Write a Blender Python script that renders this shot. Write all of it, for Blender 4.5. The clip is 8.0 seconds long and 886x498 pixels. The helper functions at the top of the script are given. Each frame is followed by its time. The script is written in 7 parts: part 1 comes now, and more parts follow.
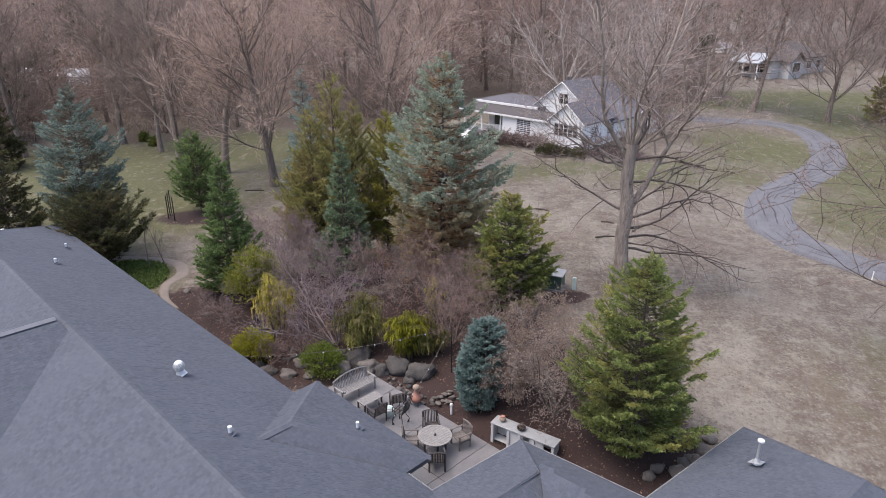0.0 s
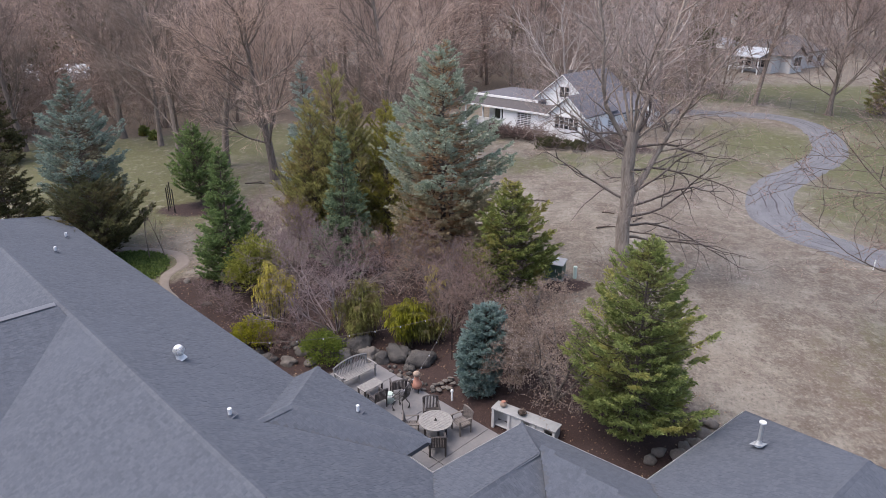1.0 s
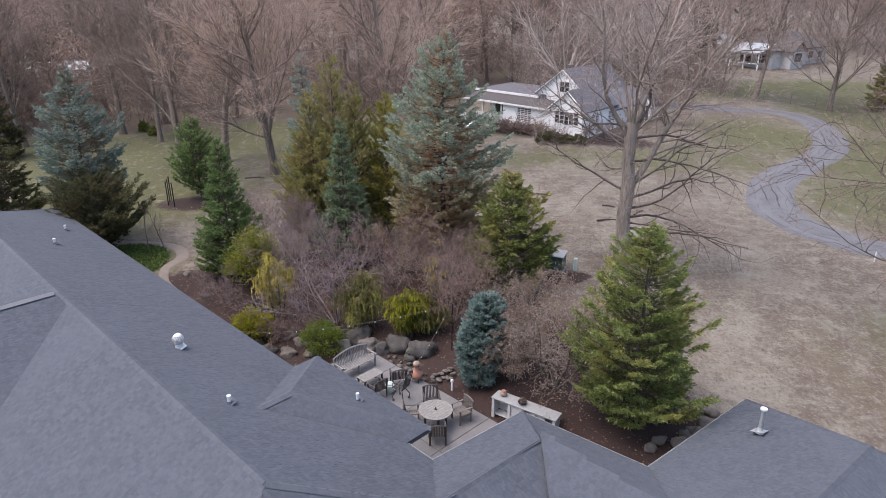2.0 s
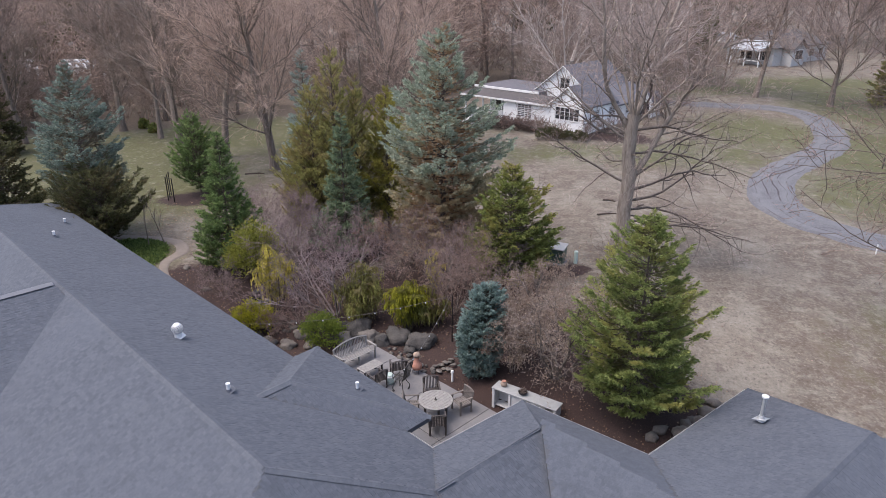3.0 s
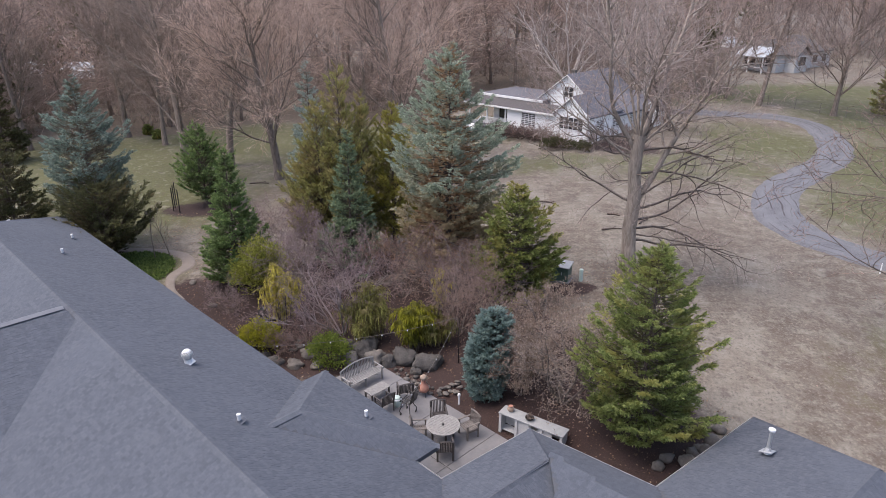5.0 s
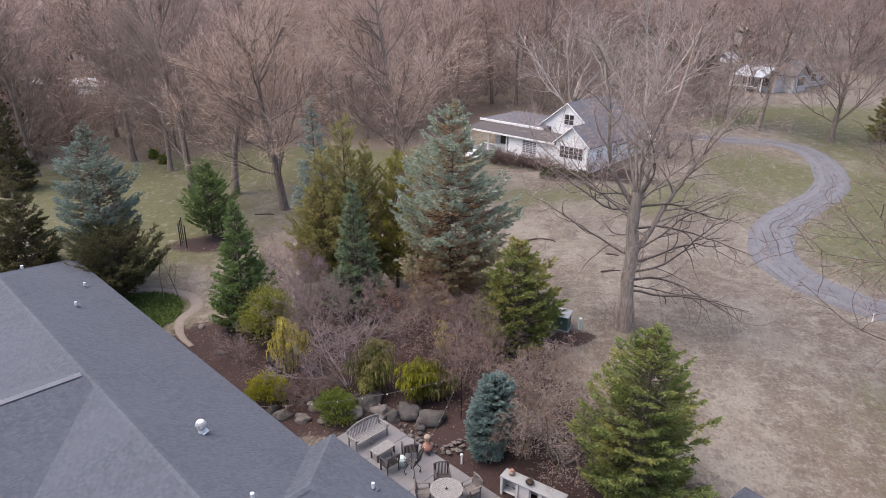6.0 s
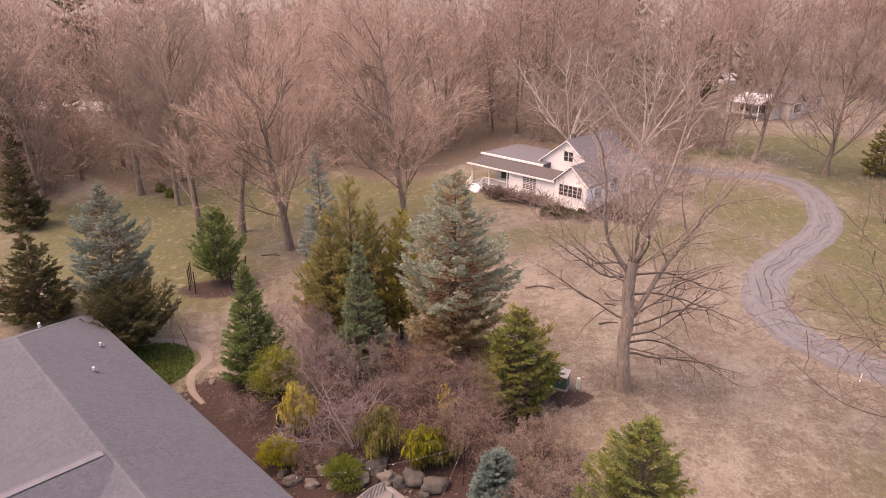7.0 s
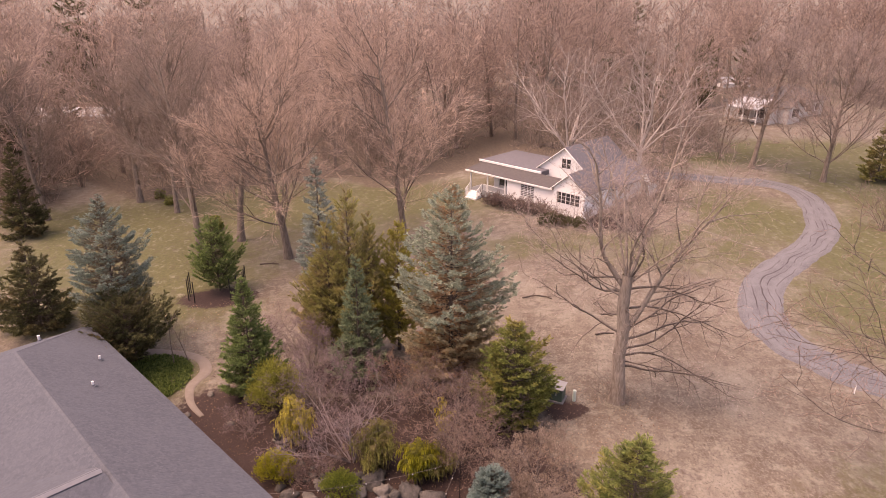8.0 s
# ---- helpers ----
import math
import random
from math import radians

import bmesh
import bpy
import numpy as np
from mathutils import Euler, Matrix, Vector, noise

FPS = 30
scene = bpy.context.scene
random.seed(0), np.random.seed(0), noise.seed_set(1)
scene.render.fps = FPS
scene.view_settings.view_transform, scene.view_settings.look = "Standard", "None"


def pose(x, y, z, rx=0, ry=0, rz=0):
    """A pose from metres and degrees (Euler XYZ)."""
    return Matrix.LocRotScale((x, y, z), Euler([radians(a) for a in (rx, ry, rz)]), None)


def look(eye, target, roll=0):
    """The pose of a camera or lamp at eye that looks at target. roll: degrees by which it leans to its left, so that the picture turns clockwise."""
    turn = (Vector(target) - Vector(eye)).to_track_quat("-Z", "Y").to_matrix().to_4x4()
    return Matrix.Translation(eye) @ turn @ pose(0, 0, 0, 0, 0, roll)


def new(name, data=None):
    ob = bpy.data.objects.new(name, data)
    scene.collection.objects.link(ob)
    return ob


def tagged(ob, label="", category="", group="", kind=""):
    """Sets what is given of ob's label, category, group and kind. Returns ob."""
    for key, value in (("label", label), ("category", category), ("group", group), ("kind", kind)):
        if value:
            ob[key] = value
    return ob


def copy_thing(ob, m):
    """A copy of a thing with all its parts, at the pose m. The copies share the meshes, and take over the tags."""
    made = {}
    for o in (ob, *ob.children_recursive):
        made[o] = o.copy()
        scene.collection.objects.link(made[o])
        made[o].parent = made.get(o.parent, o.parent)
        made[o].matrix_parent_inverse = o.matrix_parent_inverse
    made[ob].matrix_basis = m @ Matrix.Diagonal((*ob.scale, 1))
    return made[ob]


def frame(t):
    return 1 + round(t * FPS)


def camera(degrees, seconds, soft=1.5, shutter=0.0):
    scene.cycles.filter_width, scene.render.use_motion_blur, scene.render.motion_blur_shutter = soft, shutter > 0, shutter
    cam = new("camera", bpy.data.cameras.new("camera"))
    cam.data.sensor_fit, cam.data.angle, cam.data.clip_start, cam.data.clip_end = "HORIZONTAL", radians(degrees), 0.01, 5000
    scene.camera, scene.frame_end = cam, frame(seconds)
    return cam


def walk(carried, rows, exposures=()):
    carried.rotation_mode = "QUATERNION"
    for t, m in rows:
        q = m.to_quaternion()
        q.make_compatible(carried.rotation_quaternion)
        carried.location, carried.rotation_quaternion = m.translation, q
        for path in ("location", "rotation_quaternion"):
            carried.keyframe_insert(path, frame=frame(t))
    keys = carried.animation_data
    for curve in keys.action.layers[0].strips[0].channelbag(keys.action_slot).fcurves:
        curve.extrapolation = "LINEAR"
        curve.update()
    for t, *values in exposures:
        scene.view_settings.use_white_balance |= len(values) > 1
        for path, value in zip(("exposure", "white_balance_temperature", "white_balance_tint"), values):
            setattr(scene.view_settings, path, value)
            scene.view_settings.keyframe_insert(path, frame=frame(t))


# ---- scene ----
cam = camera(67.5, 8.0, soft=0.55)
# seconds, eye x y z, yaw, pitch, roll
ROWS = [
    (0.0, 0.002, 0.003, 16.784, 0.41, -21.50, 0.24),
    (0.5, 0.015, -0.087, 16.620, 0.45, -21.56, 0.17),
    (1.0, 0.022, -0.109, 16.270, 0.48, -21.66, 0.15),
    (1.5, 0.022, -0.136, 16.053, 0.48, -21.78, 0.13),
    (3.0, 0.060, -0.244, 15.493, 0.56, -21.78, 0.02),
    (3.5, -0.018, -0.212, 15.305, 0.59, -21.79, 0.02),
    (4.0, -0.078, -0.190, 15.318, 0.59, -21.81, 0.09),
    (4.2, -0.101, -0.168, 15.501, 0.60, -21.82, 0.12),
    (5.3, -0.263, 0.067, 17.136, 0.66, -21.88, 0.28),
    (5.5, -0.292, 0.096, 17.697, 0.67, -21.88, 0.30),
    (6.0, -0.357, 0.101, 19.432, 0.71, -21.72, 0.33),
    (6.5, -0.479, 0.034, 21.309, 0.73, -21.56, 0.40),
    (7.0, -0.522, -0.010, 23.139, 0.76, -21.26, 0.32),
    (7.5, -0.456, 0.087, 23.884, 0.84, -21.23, 0.14),
    (8.0, -0.284, 0.021, 23.962, 0.81, -21.21, 0.20),
]


def eye_pose(x, y, z, yaw, pitch, roll):
    ahead = Vector((-math.sin(radians(yaw)) * math.cos(radians(pitch)), math.cos(radians(yaw)) * math.cos(radians(pitch)), math.sin(radians(pitch))))
    return look((x, y, z), Vector((x, y, z)) + 10 * ahead, roll)


walk(cam, [(t, eye_pose(*row)) for t, *row in ROWS],
     [(0.0, 1.23, 6520, 12), (4.2, 1.21, 6520, 12), (5.5, 1.24, 6600, 13), (6.0, 1.31, 6750, 14), (6.5, 1.40, 7650, 23), (6.9, 1.50, 9050, 34), (8.0, 1.47, 9400, 37)])

# ---- world and light ----
world = bpy.data.worlds.new("world")
scene.world = world
world.use_nodes = True
wt = world.node_tree
sky = wt.nodes.new("ShaderNodeTexSky")
sky.sky_type, sky.sun_disc = "NISHITA", False
sky.sun_elevation, sky.sun_rotation = radians(66), radians(-97)
sky.air_density, sky.dust_density, sky.ozone_density = 1.0, 4.0, 1.0
wt.nodes["Background"].inputs["Strength"].default_value = 0.15
wt.links.new(sky.outputs["Color"], wt.nodes["Background"].inputs["Color"])
sun = new("sun", bpy.data.lights.new("sun", "SUN"))
sun.data.energy, sun.data.angle, sun.data.color = 0.75, radians(50), (1.0, 0.94, 0.90)
sun.matrix_world = look((-16.5, 28, 37), (0, 30, 0))


# ---- materials ----
class Shader:
    """A principled material with its node tree at hand."""

    def __init__(self, name, rough=0.8, metal=0.0):
        self.mat = bpy.data.materials.new(name)
        self.mat.use_nodes = True
        self.tree = self.mat.node_tree
        self.bsdf = self.tree.nodes["Principled BSDF"]
        self.bsdf.inputs["Roughness"].default_value = rough
        self.bsdf.inputs["Metallic"].default_value = metal

    def node(self, kind, **inputs):
        n = self.tree.nodes.new("ShaderNode" + kind)
        for key, value in inputs.items():
            self.put(value, n.inputs[key.replace("_", " ")])
        return n

    def put(self, value, socket):
        if isinstance(value, bpy.types.NodeSocket):
            self.tree.links.new(value, socket)
        else:
            socket.default_value = value

    def coords(self):
        return self.node("TexCoord").outputs["Object"]

    def noise(self, scale, detail=4.0, rough=0.6, vector=None):
        n = self.node("TexNoise", Scale=scale, Detail=detail, Roughness=rough)
        self.put(vector or self.coords(), n.inputs["Vector"])
        return n.outputs["Fac"]

    def remap(self, value, a, b, c=0.0, d=1.0):
        n = self.node("MapRange", Value=value)
        for i, v in zip(range(1, 5), (a, b, c, d)):
            n.inputs[i].default_value = v
        return n.outputs["Result"]

    def mix(self, fac, a, b, how="MIX"):
        n = self.tree.nodes.new("ShaderNodeMix")
        n.data_type, n.blend_type = "RGBA", how
        self.put(fac, n.inputs[0])
        for value, socket in ((a, n.inputs[6]), (b, n.inputs[7])):
            self.put((*value, 1.0) if isinstance(value, tuple) and len(value) == 3 else value, socket)
        return n.outputs[2]

    def math(self, how, a, b=0.0):
        n = self.tree.nodes.new("ShaderNodeMath")
        n.operation = how
        self.put(a, n.inputs[0])
        self.put(b, n.inputs[1])
        return n.outputs[0]

    def island(self):
        return self.node("NewGeometry").outputs["Random Per Island"]

    def each(self):
        return self.node("ObjectInfo").outputs["Random"]

    def attr(self, name):
        n = self.tree.nodes.new("ShaderNodeAttribute")
        n.attribute_name = name
        return n.outputs["Fac"]

    def colour(self, value):
        self.put((*value, 1.0) if isinstance(value, tuple) else value, self.bsdf.inputs["Base Color"])
        return self

    def bump(self, height, strength=0.4, distance=0.02):
        n = self.node("Bump", Strength=strength, Distance=distance, Height=height)
        self.tree.links.new(n.outputs["Normal"], self.bsdf.inputs["Normal"])
        return self


def plain(name, a, b, scale=8.0, rough=0.7, metal=0.0, bump=0.25, depth=0.01):
    """Two close tones, mottled at two scales, with a fine relief."""
    s = Shader(name, rough, metal)
    coarse, fine = s.noise(scale), s.noise(scale * 7, 3.0)
    both = s.math("ADD", s.math("MULTIPLY", coarse, 0.65), s.math("MULTIPLY", fine, 0.35))
    s.colour(s.mix(s.remap(both, 0.3, 0.7), a, b))
    if bump:
        s.bump(fine, bump, depth)
    return s.mat


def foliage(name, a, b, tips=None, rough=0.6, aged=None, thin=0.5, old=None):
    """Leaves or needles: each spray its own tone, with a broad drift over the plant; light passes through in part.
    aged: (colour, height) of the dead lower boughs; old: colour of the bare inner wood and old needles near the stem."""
    s = Shader(name, rough)
    col = s.mix(s.island(), a, b)
    if tips:
        col = s.mix(s.remap(s.noise(0.55, 2.0), 0.50, 0.66), col, tips)
    if aged:
        n = s.node("SeparateXYZ", Vector=s.coords())
        h = s.math("ADD", n.outputs["Z"], s.math("MULTIPLY", s.math("SUBTRACT", s.noise(0.7, 3.0), 0.5), 7.0))
        col = s.mix(s.remap(h, aged[1] + 1.5, aged[1] - 1.5, 0.0, 0.85), col, aged[0])
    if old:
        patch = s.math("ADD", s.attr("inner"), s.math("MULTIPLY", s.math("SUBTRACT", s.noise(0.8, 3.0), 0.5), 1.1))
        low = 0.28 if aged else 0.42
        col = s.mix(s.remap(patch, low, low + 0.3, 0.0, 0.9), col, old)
    s.colour(col)
    s.bsdf.inputs["Specular IOR Level"].default_value = 0.25
    if thin:
        glow = s.node("BsdfTranslucent", Color=col)
        both = s.node("MixShader", Fac=thin)
        s.tree.links.new(s.bsdf.outputs[0], both.inputs[1])
        s.tree.links.new(glow.outputs[0], both.inputs[2])
        s.tree.links.new(both.outputs[0], s.tree.nodes["Material Output"].inputs["Surface"])
    return s.mat


def bark(name, a, b, rough=0.9):
    s = Shader(name, rough)
    v = s.node("Mapping", Vector=s.coords(), Scale=(9.0, 9.0, 1.6)).outputs["Vector"]
    n = s.noise(1.0, 5.0, 0.65, v)
    s.colour(s.mix(s.remap(n, 0.35, 0.65), a, b))
    s.bump(n, 0.7, 0.04)
    return s.mat


def shingle_material(name, a, b, per):
    """Mineral granules: each tab its own tone, with weathered clouds and faint runs down the slope."""
    s = Shader(name, 0.9)
    tone = s.island() if per == "island" else s.each()
    where = s.node("NewGeometry").outputs["Position"]
    grit, broad, cloud = s.noise(45.0, 3.0, 0.7, where), s.noise(0.22, 4.0, 0.6, where), s.noise(1.6, 5.0, 0.7, where)
    mid = tuple(0.5 * (p + q) for p, q in zip(a, b))
    col = s.mix(tone, a, b)
    col = s.mix(s.remap(broad, 0.38, 0.66, 0.0, 0.6), col, tuple(v * 1.22 for v in mid))
    col = s.mix(s.remap(cloud, 0.52, 0.68, 0.0, 0.4), col, tuple(v * 0.72 for v in mid))
    col = s.mix(s.remap(cloud, 0.46, 0.34, 0.0, 0.35), col, (mid[0] * 1.32, mid[1] * 1.29, mid[2] * 1.2))
    speck = s.noise(11.0, 4.0, 0.75, where)
    col = s.mix(s.remap(speck, 0.54, 0.68, 0.0, 0.5), col, tuple(0.6 * v for v in mid))
    col = s.mix(s.remap(speck, 0.46, 0.34, 0.0, 0.45), col, tuple(1.45 * v for v in mid))
    col = s.mix(s.remap(grit, 0.35, 0.7, 0.0, 0.45), col, tuple(0.62 * v for v in a))
    s.colour(col)
    s.bump(grit, 0.35, 0.005)
    return s.mat


def ground_material():
    s = Shader("ground_cover", 0.95)
    v = s.node("Mapping", Vector=s.coords(), Scale=(1.05, 0.72, 1.0), Rotation=(0, 0, 0.25)).outputs["Vector"]
    wide, mid, fine, grit = s.noise(0.18, 5.0, 0.6, v), s.noise(0.5, 4.0, 0.65, v), s.noise(3.8, 4.0, 0.7, v), s.noise(22.0, 3.0, 0.7)
    streak = s.noise(1.0, 4.0, 0.65, s.node("Mapping", Vector=s.coords(), Scale=(1.2, 0.95, 1.0), Rotation=(0, 0, 0.6)).outputs["Vector"])
    lawn = s.mix(s.remap(mid, 0.36, 0.66), (0.097, 0.080, 0.063), (0.146, 0.122, 0.098))
    lawn = s.mix(s.remap(streak, 0.46, 0.64, 0.0, 0.75), lawn, (0.18, 0.157, 0.128))
    lawn = s.mix(s.remap(fine, 0.50, 0.70, 0.0, 0.5), lawn, (0.085, 0.068, 0.053))
    lawn = s.mix(s.remap(grit, 0.5, 0.7, 0.0, 0.4), lawn, (0.192, 0.162, 0.132))
    patch = s.noise(0.7, 4.0, 0.6, v)
    lawn = s.mix(s.remap(patch, 0.54, 0.66, 0.0, 0.6), lawn, (0.215, 0.198, 0.172))
    lawn = s.mix(s.remap(patch, 0.46, 0.36, 0.0, 0.5), lawn, (0.098, 0.074, 0.058))
    lawn = s.mix(s.remap(wide, 0.50, 0.66, 0.0, 0.7), lawn, (0.222, 0.205, 0.175))
    lawn = s.mix(s.remap(wide, 0.46, 0.34, 0.0, 0.6), lawn, (0.10, 0.074, 0.057))
    speck = s.noise(7.0, 4.0, 0.8, v)
    lawn = s.mix(s.remap(speck, 0.54, 0.64, 0.0, 0.65), lawn, (0.055, 0.042, 0.032))
    lawn = s.mix(s.remap(speck, 0.46, 0.37, 0.0, 0.5), lawn, (0.29, 0.26, 0.22))
    frost = s.noise(0.9, 6.0, 0.78, s.node("Mapping", Vector=s.coords(), Scale=(0.8, 1.5, 1.0), Rotation=(0, 0, -0.2)).outputs["Vector"])
    lawn = s.mix(s.remap(frost, 0.53, 0.66, 0.0, 0.55), lawn, (0.26, 0.245, 0.215))
    lawn = s.mix(s.remap(frost, 0.45, 0.34, 0.0, 0.6), lawn, (0.088, 0.066, 0.052))
    lawn = s.mix(1.0, lawn, (0.90, 0.885, 0.87), "MULTIPLY")
    green = s.mix(s.remap(fine, 0.3, 0.7), (0.040, 0.046, 0.012), (0.092, 0.093, 0.034))
    edge = s.math("ADD", s.attr("green"), s.math("MULTIPLY", s.math("SUBTRACT", mid, 0.5), 1.4))
    edge = s.math("ADD", edge, s.math("MULTIPLY", s.math("SUBTRACT", fine, 0.5), 0.6))
    col = s.mix(s.remap(edge, 0.3, 0.85, 0.0, 0.9), lawn, green)
    bare = s.remap(s.math("ADD", s.math("MULTIPLY", mid, 0.55), s.math("MULTIPLY", streak, 0.45)), 0.55, 0.64, 0.0, 0.45)
    col = s.mix(bare, col, (0.092, 0.068, 0.0528))
    pale = s.remap(s.noise(1.3, 5.0, 0.75, v), 0.55, 0.68, 0.0, 0.6)
    col = s.mix(pale, col, (0.225, 0.205, 0.17))
    scuff = s.noise(1.0, 5.0, 0.7, s.node("Mapping", Vector=s.coords(), Scale=(1.2, 0.9, 1.0), Rotation=(0, 0, 0.5)).outputs["Vector"])
    col = s.mix(s.remap(scuff, 0.57, 0.68, 0.0, 0.6), col, (0.07, 0.052, 0.042))
    litter = s.mix(s.remap(fine, 0.35, 0.65), (0.058, 0.046, 0.034), (0.135, 0.105, 0.08))
    col = s.mix(s.remap(s.math("ADD", s.attr("woods"), s.math("MULTIPLY", s.math("SUBTRACT", mid, 0.5), 0.8)), 0.35, 0.65), col, litter)
    mulch = s.mix(s.remap(grit, 0.35, 0.65), (0.013, 0.0068, 0.006), (0.041, 0.020, 0.017))
    mulch = s.mix(s.remap(s.noise(40.0, 2.0), 0.62, 0.72), mulch, (0.15, 0.10, 0.074))
    bed = s.math("ADD", s.attr("mulch"), s.math("MULTIPLY", s.math("SUBTRACT", fine, 0.5), 0.9))
    col = s.mix(s.remap(bed, 0.4, 0.6), col, mulch)
    s.colour(col)
    s.bump(s.math("ADD", fine, s.math("MULTIPLY", grit, 0.5)), 0.6, 0.05)
    return s.mat


